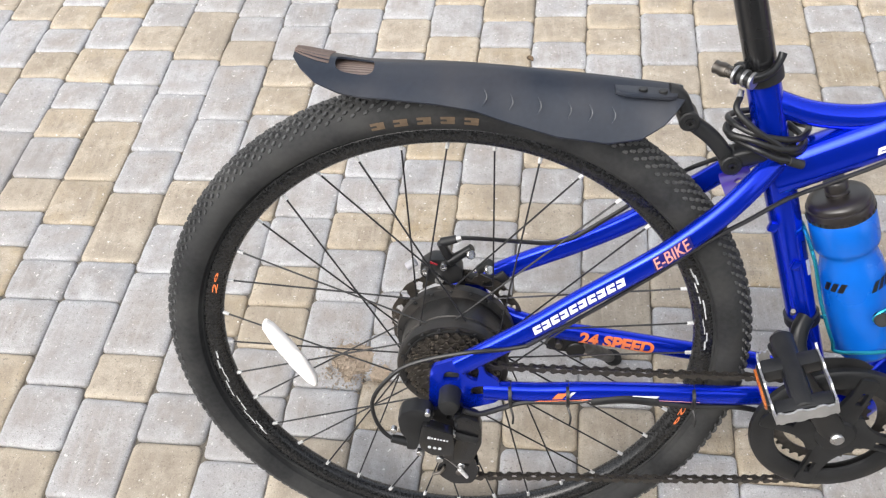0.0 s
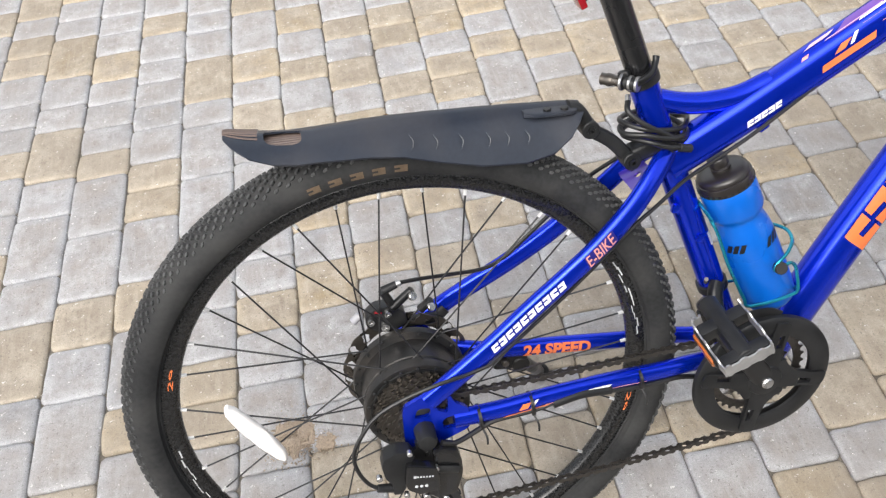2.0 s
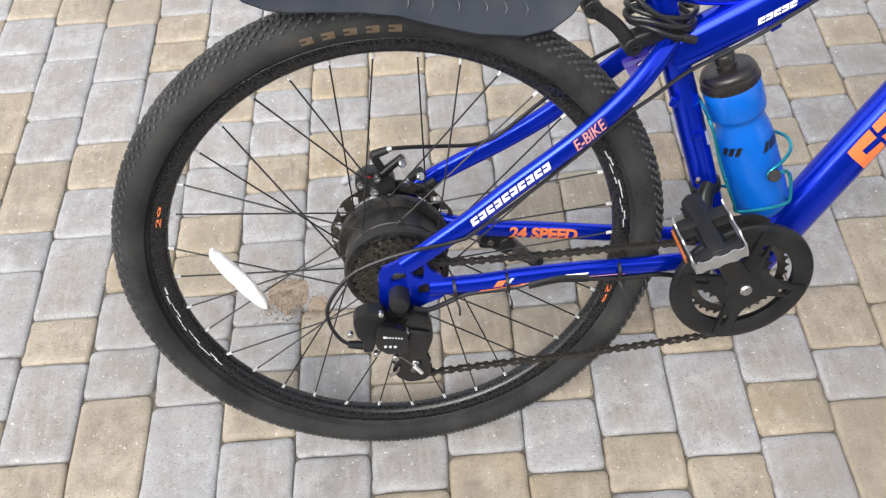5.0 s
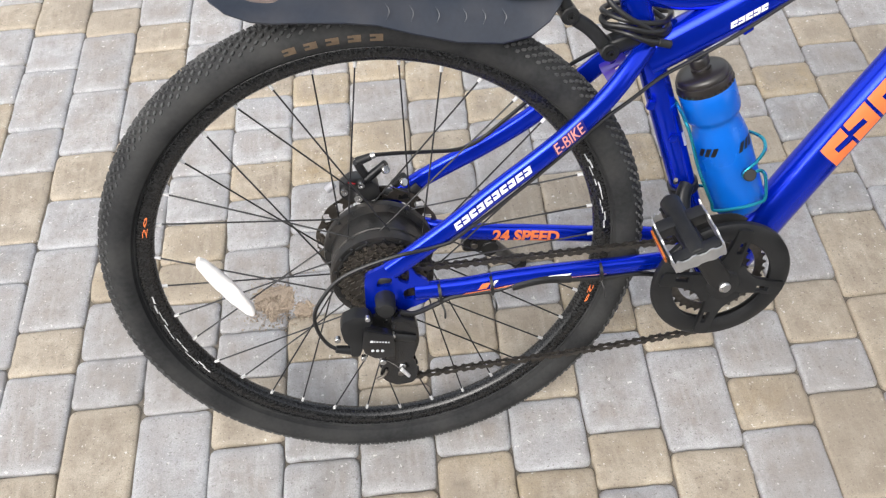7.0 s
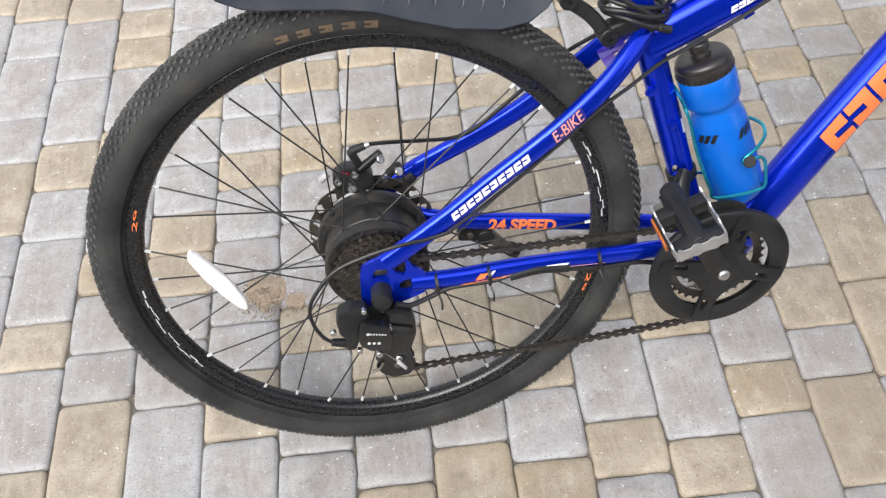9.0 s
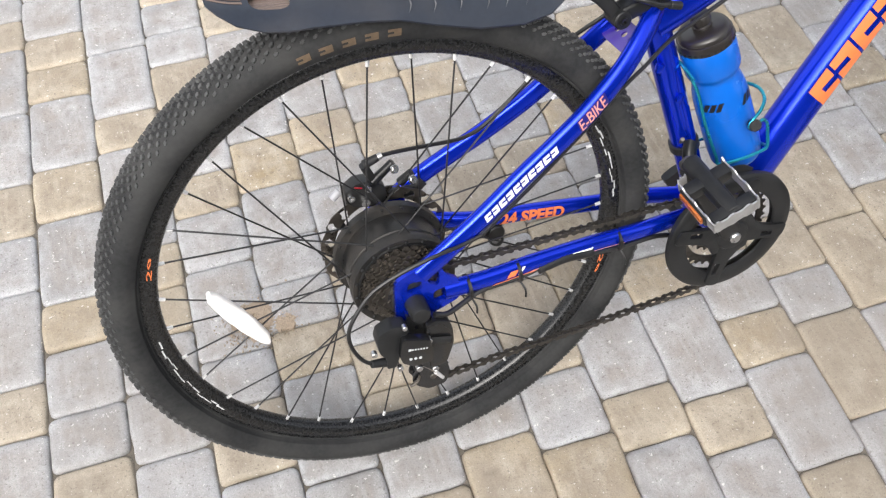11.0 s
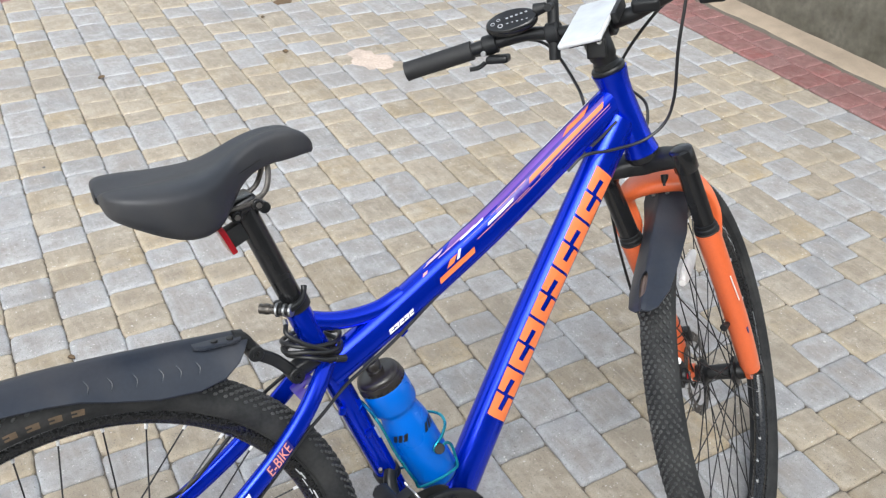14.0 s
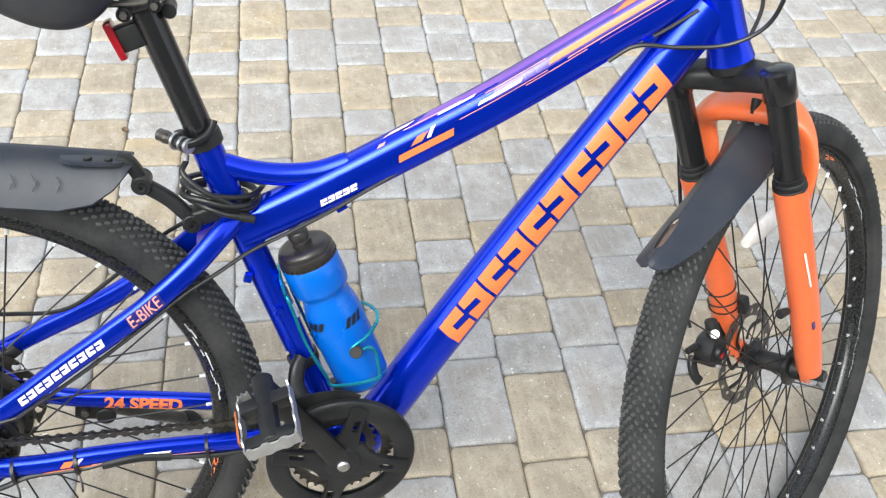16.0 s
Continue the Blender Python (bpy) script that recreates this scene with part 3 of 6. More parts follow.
def build_wheel(name, m, label, hub_r, flange, offset, first_angle, rng_seed):
    rng = random.Random(rng_seed)
    # rim: double wall, slightly domed inside
    rim = part(name, spin([(0.3180, -0.0118), (0.3222, -0.0122), (0.3226, -0.0130), (0.3214, -0.0136), (0.3090, -0.0122), (0.3045, -0.0088), (0.3016, -0.0040), (0.3008, 0), (0.3016, 0.0040), (0.3045, 0.0088), (0.3090, 0.0122), (0.3214, 0.0136), (0.3226, 0.0130), (0.3222, 0.0122), (0.3180, 0.0118), (0.312, 0)], m, 144), RIM, bike, label)
    # tyre carcass
    bead = [(0.3218, 0.0112), (0.3232, 0.0140), (0.3242, 0.0152), (0.3252, 0.0150), (0.3258, 0.0158), (0.3266, 0.0176)]
    prof = [(r, -y) for r, y in bead]
    for i in range(17):
        a = math.pi * (-0.72 + 1.44 * i / 16)
        prof.append((R_MID + 0.0245 * math.cos(a), tyre_half * math.sin(a)))
    prof += bead[::-1] + [(0.3200, 0)]
    part("tyre", spin(prof, m, 160), RUBBER, rim, "black knobbly tyre, dusty flanks")
    # tread knobs: rows across the crown, staggered
    bm = bmesh.new()
    verts, faces = [], []
    rows = [(b, 0.0029 if abs(b) > 40 else 0.0033, 0.0056, 150) for b in (-57, -46, -34.5, -23, -11.5, 0, 11.5, 23, 34.5, 46, 57)]
    for ri, (deg, hw, hl, count) in enumerate(rows):
        b = radians(deg)
        base = Vector((R_MID + 0.0243 * math.cos(b), tyre_half * 0.995 * math.sin(b)))
        nrm = Vector((math.cos(b), math.sin(b) * 1.05)).normalized()
        tan = Vector((-nrm.y, nrm.x))
        for k in range(count):
            a = TAU * (k + (0.5 if ri % 2 else 0) + rng.uniform(-0.04, 0.04)) / count
            ca, sa = math.cos(a), math.sin(a)
            skew = 0.22 * (1 if deg > 0 else -1 if deg < 0 else 0) * hl
            pts = []
            for lift, sc in ((-0.0008, 1.0), (0.0014 if abs(deg) > 50 else 0.0026 if abs(deg) > 40 else 0.0034, 0.70)):
                for sx, sy in ((-0.5, -1), (0.5, -1), (1, 0), (0.5, 1), (-0.5, 1), (-1, 0)):
                    q = base + nrm * lift + tan * (sx * hw * 0.98 * sc)
                    along = sy * hl * 0.54 * sc + sx * skew
                    pts.append(m @ Vector((q.x * ca - along * sa, q.y, q.x * sa + along * ca)))
            o = len(verts)
            verts += pts
            faces += [tuple(range(o + 6, o + 12))] + [(o + i, o + (i + 1) % 6, o + 6 + (i + 1) % 6, o + 6 + i) for i in range(6)]
    me = bpy.data.meshes.new("tread")
    me.from_pydata([tuple(v) for v in verts], [], faces)
    me.materials.append(TREAD)
    tread = new("tread", me)
    tread.parent = rim
    tagged(tread, "rows of dusty rubber knobs", kind="stuff")
    # spokes and nipples
    for k in range(36):
        a = first_angle + TAU * k / 36
        sgn = 1 if k % 2 else -1
        lead = -1 if (k // 2) % 2 else 1
        y = flange[0] if sgn < 0 else flange[1]
        ah = a + lead * offset
        hubp = Vector((hub_r * math.cos(ah), y + 0.002 * lead, hub_r * math.sin(ah)))
        end = Vector((RN * math.cos(a), 0.002 * sgn, RN * math.sin(a)))
        sp = part("spoke", sweep(bmesh.new(), [m @ hubp, m @ end], 0.00115, n=6), SPOKE, rim)
        d = (end - hubp).normalized()
        part("nipple", rod(bmesh.new(), m @ (end - d * 0.0042), m @ (end + d * 0.006), 0.0022, 0.0025, 8), NIPPLE, rim, "silver spoke nipple")
    # size marks and worn white flashes on the rim, maker blocks on the tyre
    for deg in (157, -21) if name == "rear_wheel" else (43, 223):
        for da in (0,):
            bm = lettering("29", 0.0060, 0.0, 0.010)
            for v in bm.verts:
                v.co.x *= 4.2
            ring_text(bm, m, 0.3092, radians(deg + da), rim_side)
            part("size_mark", bm, ORANGE_INK, rim, "orange rim mark reading 29", smooth=False)
    spans = ((178, 207), (0, 24)) if name == "rear_wheel" else ((200, 232), (-50, -25), (5, 25))
    for a0, a1 in spans:
        n = int((a1 - a0) / 2.4)
        bm = bmesh.new()
        for i in range(n):
            x = radians(a0 + (a1 - a0) * (i + 0.4 * rng.random()) / n)
            r = 0.3136 + 0.0022 * math.sin(i * 1.7) + rng.uniform(-0.0006, 0.0006)
            w = rng.uniform(0.0005, 0.0011)
            rim_patch(bm, m, r - w, r + w, x, x + radians(rng.uniform(2.0, 3.6)), rim_side, 3)
        part("rim_flash", bm, RIM_INK, rim, "worn white rim graphic", smooth=False)
    bm = bmesh.new()
    for centre in ((91,) if name == "rear_wheel" else (80,)):
        for k in range(5):
            a = radians(centre + 8.4 - 4.2 * k)
            rim_patch(bm, m, 0.3362, 0.3450, a - radians(1.25), a + radians(0.15), flank, 4)
            rim_patch(bm, m, 0.3362, 0.3395, a + radians(0.15), a + radians(1.25), flank, 3)
            rim_patch(bm, m, 0.3420, 0.3450, a + radians(0.15), a + radians(1.25), flank, 3)
    part("tyre_print", bm, BRONZE_INK, rim, "faded bronze maker print as plain blocks", smooth=False)
    return rim


def disc_rotor(name, parent, m, y, r=0.080, mtl=None, big=1.0):
    """A vented brake rotor: a waved braking ring with slots, and curved arms."""
    mm = m @ Matrix.Translation((0, y, 0)) @ Matrix.Rotation(radians(-90), 4, "X")
    outer = [((r - 0.0028 * (0.5 + 0.5 * math.cos(12 * TAU * i / 144))) * math.cos(TAU * i / 144), (r - 0.0028 * (0.5 + 0.5 * math.cos(12 * TAU * i / 144))) * math.sin(TAU * i / 144)) for i in range(144)]
    holes = [circle2(r - 0.019, 72)[::-1]]
    for k in range(20):
        a = TAU * k / 20
        q = r - 0.0095 - (0.003 if k % 2 else -0.0015)
        holes.append([(q * math.cos(a) + 0.0056 * big * math.cos(a + 0.6 + f) * (1 if abs(math.cos(f)) > 0.4 else 0.5), q * math.sin(a) + 0.0056 * big * math.sin(a + 0.6 + f) * (1 if abs(math.cos(f)) > 0.4 else 0.5)) for f in [TAU * j / 8 for j in range(8)]][::-1])
    ro = part(name, plate(bmesh.new(), mm, outer, holes, 0.0018), mtl or STEEL, parent, "vented steel brake disc")
    bm = bmesh.new()
    for k in range(6):
        a = TAU * k / 6
        pts = [(0.024 * math.cos(a), 0.024 * math.sin(a)), (0.042 * math.cos(a + 0.25), 0.042 * math.sin(a + 0.25)), ((r - 0.018) * math.cos(a + 0.75), (r - 0.018) * math.sin(a + 0.75))]
        sweep(bm, curve([mm @ Vector((x, z, 0.0009)) for x, z in pts], 8), (0.0009, 0.0042), side=m.to_3x3() @ Vector((0, 1, 0)), n=8)
    part("rotor_arms", bm, BLACK_ALLOY, ro if parent.parent is None else parent)
    return ro


RC = Vector((0.0050, 0.0040, 0.3820))
RW = wheel_frame(RC, (0, -1, 0), (0, 0, 1))
rear = build_wheel("rear_wheel", RW, "rear wheel with black rim and hub motor", 0.064, (-0.026, 0.030), radians(40), radians(7.4), 3)
lat = RW @ Matrix.Rotation(radians(-90), 4, "X")      # lathe axis: local z = the bike's left
part("hub_motor", lathe(bmesh.new(), [(0.020, -0.038), (0.060, -0.0375), (0.0655, -0.040), (0.0690, -0.0395), (0.0705, -0.036), (0.0705, -0.027), (0.0672, -0.0255), (0.0668, -0.018), (0.0685, -0.017), (0.0685, 0.016), (0.0670, 0.018), (0.0670, 0.021), (0.0770, 0.023), (0.0780, 0.026), (0.0775, 0.034), (0.070, 0.038), (0.030, 0.046), (0.018, 0.050)], lat, 72), MOTOR, rear, "dusty black drum-shaped hub motor")
for k in range(36):
    side_k = k % 2
    a = TAU * k / 36
    c = RW @ (Vector((0.0740 * math.cos(a), 0.0235, 0.0740 * math.sin(a))) if side_k else Vector((0.0650 * math.cos(a), -0.0395, 0.0650 * math.sin(a))))
    part("motor_bolt", rod(bmesh.new(), c + Vector((0, 0.001, 0)), c + Vector((0, -0.0028, 0)), 0.0027, 0.0022, 8), BLACK_ALLOY, rear)
part("cover_ring", lathe(bmesh.new(), [(0.0596, -0.0385), (0.0602, -0.0405), (0.0618, -0.0405), (0.0624, -0.0385)], lat, 72), BLACK_ALLOY, rear)
# sprocket stack, largest inside
for k, teeth in enumerate((29, 27, 25, 23, 21, 18, 15)):
    r, y = teeth * 0.00200, -0.0415 - 0.0046 * k
    out = []
    for j in range(teeth):
        for f, q in ((0.0, r - 0.0018), (0.16, r - 0.0013), (0.36, r + 0.0020), (0.64, r + 0.0020), (0.84, r - 0.0013)):
            a = TAU * (j + f) / teeth
            out.append((q * math.cos(a), q * math.sin(a)))
    holes = []
    holes.append(circle2(0.016, 20)[::-1])
    part("sprocket", plate(bmesh.new(), lat @ Matrix.Translation((0, 0, y)), out, holes, 0.0025), COG, rear, "brown greasy steel sprocket", smooth=False)
part("freewheel_body", lathe(bmesh.new(), [(0.010, -0.0765), (0.016, -0.0755), (0.0225, -0.072), (0.0260, -0.0705), (0.0420, -0.0500), (0.0500, -0.040)], lat, 40), BLACK_ALLOY, rear)
disc_rotor("brake_disc", rear, RW, 0.052, 0.089, COG, 1.38)
# motor axle with its black cap, lead and nut
part("axle_cap", lathe(bmesh.new(), [(0.006, -0.110), (0.0110, -0.1085), (0.0130, -0.104), (0.0136, -0.082), (0.0146, -0.078)], lat, 28), BLACK_PLASTIC, bike, "black rubber axle cap")
part("axle_nut", lathe(bmesh.new(), [(0.0070, 0.074), (0.0115, 0.0745), (0.0115, 0.088), (0.0070, 0.090)], lat, 6), STEEL, bike)
# white spoke reflector, a long lens between the spokes
bm = bmesh.new()
a0, a1 = Vector((-0.2320, -0.012, 0.4430)), Vector((-0.1830, -0.012, 0.3370))
path = [a0.lerp(a1, i / 16) for i in range(17)]
sweep(bm, path, lambda t: (0.0065 * (0.55 if 0.47 < t < 0.57 else 1.0), 0.0128 * (0.55 + 0.45 * math.sin(math.pi * t)) * min(1.0, 0.45 + 9 * t, 0.45 + 9 * (1 - t))), p=3.0, n=16)
part("spoke_reflector", bm, REFLECTOR, bike, "white lens-shaped spoke reflector")

# ---- drivetrain ----
CR = Vector((0.466, 0, 0.3135))
ringm = Matrix.Translation(CR) @ Matrix.Rotation(radians(-90), 4, "X")
crank = part("crank_arm", sweep(bmesh.new(), curve([(0.466, -0.081, 0.3135), (0.440, -0.084, 0.360), (0.402, -0.090, 0.424), (0.376, -0.094, 0.470)], 16), lambda t: (0.0075, 0.0165 - 0.004 * t), p=3.2, n=16), BLACK_ALLOY, bike, "black crank arm pointing up")
part("left_crank_arm", sweep(bmesh.new(), curve([(0.466, 0.081, 0.3135), (0.492, 0.084, 0.267), (0.530, 0.090, 0.203), (0.556, 0.094, 0.157)], 16), lambda t: (0.0075, 0.0165 - 0.004 * t), p=3.2, n=16), BLACK_ALLOY, bike, "black crank arm pointing down")
part("crank_bolt", lathe(bmesh.new(), [(0.002, -0.0935), (0.0065, -0.093), (0.0085, -0.091), (0.0085, -0.086)], ringm, 24), CHROME, bike, "bright crank bolt")


def toothed(r, teeth, depth=0.0045):
    out = []
    for j in range(teeth):
        for f, q in ((0.0, r - depth * 0.55), (0.25, r - depth * 0.4), (0.42, r + depth * 0.5), (0.58, r + depth * 0.5), (0.75, r - depth * 0.4)):
            a = TAU * (j + f) / teeth
            out.append((q * math.cos(a), q * math.sin(a)))
    return out


for r, teeth, y, mtl in ((0.0860, 42, -0.0655, BLACK_ALLOY), (0.0690, 34, -0.0575, STEEL), (0.0490, 24, -0.0500, STEEL)):
    part("chainring", plate(bmesh.new(), ringm @ Matrix.Translation((0, 0, y)), toothed(r, teeth), [circle2(r - 0.013, 48)[::-1]], 0.0022), mtl, bike, "toothed steel chainring", smooth=False)
# guard: an outer ring with four spider arms, windows between them
guard = part("chain_guard", lathe(bmesh.new(), [(0.0690, -0.0745), (0.0700, -0.0775), (0.0760, -0.0800), (0.0940, -0.0790), (0.0975, -0.0760), (0.0985, -0.0700), (0.0965, -0.0690), (0.0940, -0.0735), (0.0800, -0.0745)], ringm, 96, closed=True), BLACK_PLASTIC, bike, "black plastic chain guard ring")
for k in range(4):
    a = -radians(-14 + 90 * k)
    turned = lambda pts: [(r * math.cos(a) + e * math.sin(a), r * math.sin(a) - e * math.cos(a)) for r, e in pts]
    arm = rounded([(0.012, -0.016), (0.050, -0.014), (0.088, -0.016), (0.0925, -0.006), (0.0915, 0.008), (0.070, 0.008), (0.045, 0.012), (0.031, 0.021), (0.022, 0.033), (0.012, 0.030)], 0.25, 3)
    slot = [(0.052, -0.0095), (0.071, -0.0100), (0.071, -0.0025), (0.052, -0.0010)]
    part("guard_arm", plate(bmesh.new(), ringm @ Matrix.Translation((0, 0, -0.0828)), turned(arm), [turned(slot)], 0.0075, 0.0012), BLACK_PLASTIC, guard, "curved guard arm with a slot")
part("guard_hub", lathe(bmesh.new(), [(0.012, -0.088), (0.022, -0.086), (0.026, -0.081), (0.026, -0.066)], ringm, 40), BLACK_PLASTIC, guard)


def chain_run(points, parent):
    path = curve(points, 60)
    at, links = 0.0, []
    dist = [0.0]
    for i in range(1, len(path)):
        dist.append(dist[-1] + (path[i] - path[i - 1]).length)
    def where(x):
        i = max(k for k in range(len(dist) - 1) if dist[k] <= x)
        return path[i].lerp(path[i + 1], (x - dist[i]) / (dist[i + 1] - dist[i]))
    k = 0
    while (k + 1) * 0.0127 < dist[-1]:
        links.append((where(k * 0.0127), where((k + 1) * 0.0127)))
        k += 1
    return links


def link_mesh(name, y, r):
    bm = bmesh.new()
    out = []
    for i in range(7):
        a = math.pi / 2 + math.pi * i / 6
        out.append((r * math.cos(a), r * math.sin(a)))
    out += [(0.00635, -0.0020)]
    for i in range(7):
        a = -math.pi / 2 + math.pi * i / 6
        out.append((0.0127 + r * math.cos(a), r * math.sin(a)))
    out += [(0.00635, 0.0020)]
    for s in (-1, 1):
        plate(bm, Matrix.Translation((0, s * y - 0.0005, 0)) @ Matrix.Rotation(radians(90), 4, "X"), out, (), 0.0010)
    rod(bm, (0, -y - 0.0012, 0), (0, y + 0.0012, 0), 0.0022, seg=8)
    me = bpy.data.meshes.new(name)
    bmesh.ops.recalc_face_normals(bm, faces=bm.faces)
    bm.to_mesh(me)
    bm.free()
    me.materials.append(CHAIN)
    return me


inner, outer_link = link_mesh("inner_link", 0.0020, 0.0036), link_mesh("outer_link", 0.0038, 0.0041)
bm = bmesh.new()
rod(bm, (0.466, -0.060, 0.228), (0.466, -0.056, 0.228), 0.004, seg=8)
chain = part("chain", bm, STEEL, bike, "dark oily roller chain")
runs = chain_run([(0.030, -0.060, 0.418), (0.076, -0.0600, 0.4085), (0.214, -0.0605, 0.3990), (0.361, -0.0610, 0.3905), (0.430, -0.0615, 0.3860), (0.470, -0.062, 0.3830)], chain)
runs += chain_run([(-0.004, -0.078, 0.2330), (0.026, -0.0760, 0.2290), (0.123, -0.0710, 0.2230), (0.249, -0.0670, 0.2150), (0.429, -0.0640, 0.2140), (0.480, -0.064, 0.2280)], chain)
for k, (a, b) in enumerate(runs):
    x = (b - a).normalized()
    y = (Vector((0, 1, 0)) - x * x.y).normalized()
    z = x.cross(y)
    o = new("chain_link", inner if k % 2 else outer_link)
    o.parent = chain
    o.matrix_local = Matrix.Translation(a) @ Matrix((x, y, z)).transposed().to_4x4()

# pedal on the right crank: resin body in a toothed alloy cage, amber reflectors
PC = Vector((0.380, -0.153, 0.4690))
pm = Matrix.Translation(PC) @ Matrix.Rotation(radians(-17), 4, "Y") @ Matrix.Rotation(radians(11), 4, "X")
pedal = part("pedal", rod(bmesh.new(), pm @ Vector((0, 0.060, 0)), pm @ Vector((0, -0.034, 0)), 0.0125, 0.0118, 24), BLACK_PLASTIC, bike, "black resin pedal in an alloy cage")
part("pedal_body", slab(bmesh.new(), pm @ Matrix.Translation((0, -0.0290, 0)), (0.058, 0.0165, 0.017), 0.004), BLACK_PLASTIC, pedal)
part("pedal_body", slab(bmesh.new(), pm @ Matrix.Translation((0, 0.022, 0)), (0.060, 0.018, 0.018), 0.004), BLACK_PLASTIC, pedal)
part("pedal_hub", slab(bmesh.new(), pm @ Matrix.Translation((0, -0.004, 0)), (0.021, 0.044, 0.020), 0.006), BLACK_PLASTIC, pedal)
# the cage: a U of sheet alloy with a saw-toothed upper and lower edge
outline = curve([(-0.017, 0.041, 0), (-0.026, 0.040, 0), (-0.0305, 0.034, 0), (-0.031, 0.000, 0), (-0.0305, -0.034, 0), (-0.027, -0.0385, 0), (0.0, -0.0390, 0), (0.027, -0.0385, 0), (0.0305, -0.034, 0), (0.031, 0.000, 0), (0.0305, 0.036, 0)], 72)
bm = bmesh.new()
prev = None
for i, c in enumerate(outline):
    t = (outline[min(i + 1, len(outline) - 1)] - outline[max(i - 1, 0)]).normalized()
    nrm = Vector((t.y, -t.x, 0)) * 0.0011
    h = 0.0070 + (0.0032 if i % 5 < 2 else 0.0)
    ring = [bm.verts.new(pm @ (c + nrm * a + Vector((0, 0, z)))) for a, z in ((-1, -0.0085 - 0.6 * (h - 0.0070)), (1, -0.0085 - 0.6 * (h - 0.0070)), (1, h), (-1, h))]
    if prev:
        for j in range(4):
            bm.faces.new((prev[j], prev[(j + 1) % 4], ring[(j + 1) % 4], ring[j]))
    else:
        bm.faces.new(ring)
    prev = ring
bm.faces.new(prev[::-1])
part("pedal_cage", bm, ALLOY, pedal, "bare alloy pedal cage with toothed rim", sharp=25)
for s in (-1,):
    part("pedal_reflector", slab(bmesh.new(), pm @ Matrix.Translation((0.0355 * s, 0.002, -0.002)), (0.005, 0.046, 0.012), 0.002), AMBER, pedal, "amber pedal reflector")
    part("reflector_holder", slab(bmesh.new(), pm @ Matrix.Translation((0.0332 * s, 0.002, -0.002)), (0.004, 0.054, 0.016), 0.003), BLACK_PLASTIC, pedal)
part("pedal_spindle", rod(bmesh.new(), (0.376, -0.086, 0.468), pm @ Vector((0, 0.060, 0)), 0.0085, seg=16), STEEL, pedal)
lp = pose(0.556, 0.150, 0.157)
part("left_pedal", slab(bmesh.new(), lp, (0.058, 0.086, 0.024), 0.006), BLACK_PLASTIC, bike, "black pedal on the far crank")

# rear derailleur
cage_m = Matrix(((1, 0, 0, 0), (0, 0, -1, 0), (0, 1, 0, 0), (0, 0, 0, 1)))
lay_at = lambda y: Matrix.Translation((0, y, 0)) @ cage_m
der = part("rear_derailleur", plate(bmesh.new(), lay_at(-0.088), rounded([(-0.053, 0.379), (-0.036, 0.3855), (-0.018, 0.380), (-0.0145, 0.370), (-0.0215, 0.362), (-0.026, 0.346), (-0.031, 0.334), (-0.040, 0.314), (-0.0525, 0.316), (-0.050, 0.334), (-0.057, 0.346), (-0.058, 0.367)], 0.22, 3), (), 0.022, 0.003), BLACK_PLASTIC, bike, "black rear derailleur with printed badge")
part("derailleur_link", plate(bmesh.new(), lay_at(-0.104), rounded([(-0.0270, 0.3680), (0.008, 0.3520), (0.0095, 0.334), (0.0066, 0.313), (-0.0200, 0.3140), (-0.0325, 0.326), (-0.0345, 0.3390)], 0.16, 3), (), 0.014, 0.002), GLOSS_BLACK, der, "glossy black link cover")
part("link_edge", slab(bmesh.new(), pose(-0.0275, -0.1115, 0.3440, 0, -14, 0), (0.0016, 0.010, 0.017), 0.0005), CHROME, der, "bright edge of the link")
part("derailleur_pivot", plate(bmesh.new(), lay_at(-0.084), rounded([(0.0087, 0.3622), (0.022, 0.367), (0.040, 0.357), (0.0425, 0.340), (0.0412, 0.3176), (0.027, 0.2834), (0.0037, 0.2841), (0.0066, 0.3265)], 0.22, 3), (), 0.020, 0.003), GLOSS_BLACK, der)
part("pivot_rib", sweep(bmesh.new(), curve([(0.0090, -0.1065, 0.338), (0.022, -0.1075, 0.334), (0.036, -0.1065, 0.328)], 8), (0.0026, 0.0060), n=10), BLACK_PLASTIC, der)
for u, w, r in ((-0.0640, 0.3520, 0.0040), (-0.0360, 0.3120, 0.0038), (0.0075, 0.3440, 0.0040), (-0.0120, 0.3000, 0.0046), (-0.020, 0.3800, 0.0034)):
    part("derailleur_screw", rod(bmesh.new(), (u, -0.106, w), (u, -0.1135, w), r, seg=10), CHROME, der, "bright derailleur screw")
bm = bmesh.new()
for k, ww in enumerate((0.0050, 0.0030, 0.0030, 0.0026, 0.0030, 0.0030, 0.0030)):
    slab(bm, pose(-0.0205 + 0.0036 * k, -0.1184, 0.3465 - 0.0010 * k, 0, 14, 0), (0.75 * ww, 0.0006, 0.0022 if k else 0.0034))
for k in range(3):
    rod(bm, (-0.0215 + 0.0062 * k, -0.1176, 0.3300 - 0.0014 * k), (-0.0215 + 0.0062 * k, -0.1186, 0.3300 - 0.0014 * k), 0.0021, seg=14)
part("derailleur_badge", bm, RIM_INK, der, "small white badge bars and dots")
for y in (-0.0880, -0.0705):
    part("derailleur_cage_plate", plate(bmesh.new(), Matrix.Translation((0, y, 0)) @ cage_m, rounded([(-0.0082, 0.2850), (0.0110, 0.300), (0.0300, 0.2740), (0.0325, 0.2513), (0.0241, 0.2306), (-0.0004, 0.2292), (-0.0145, 0.2412), (-0.0220, 0.2553)], 0.26), (), 0.0022), GLOSS_BLACK, der)
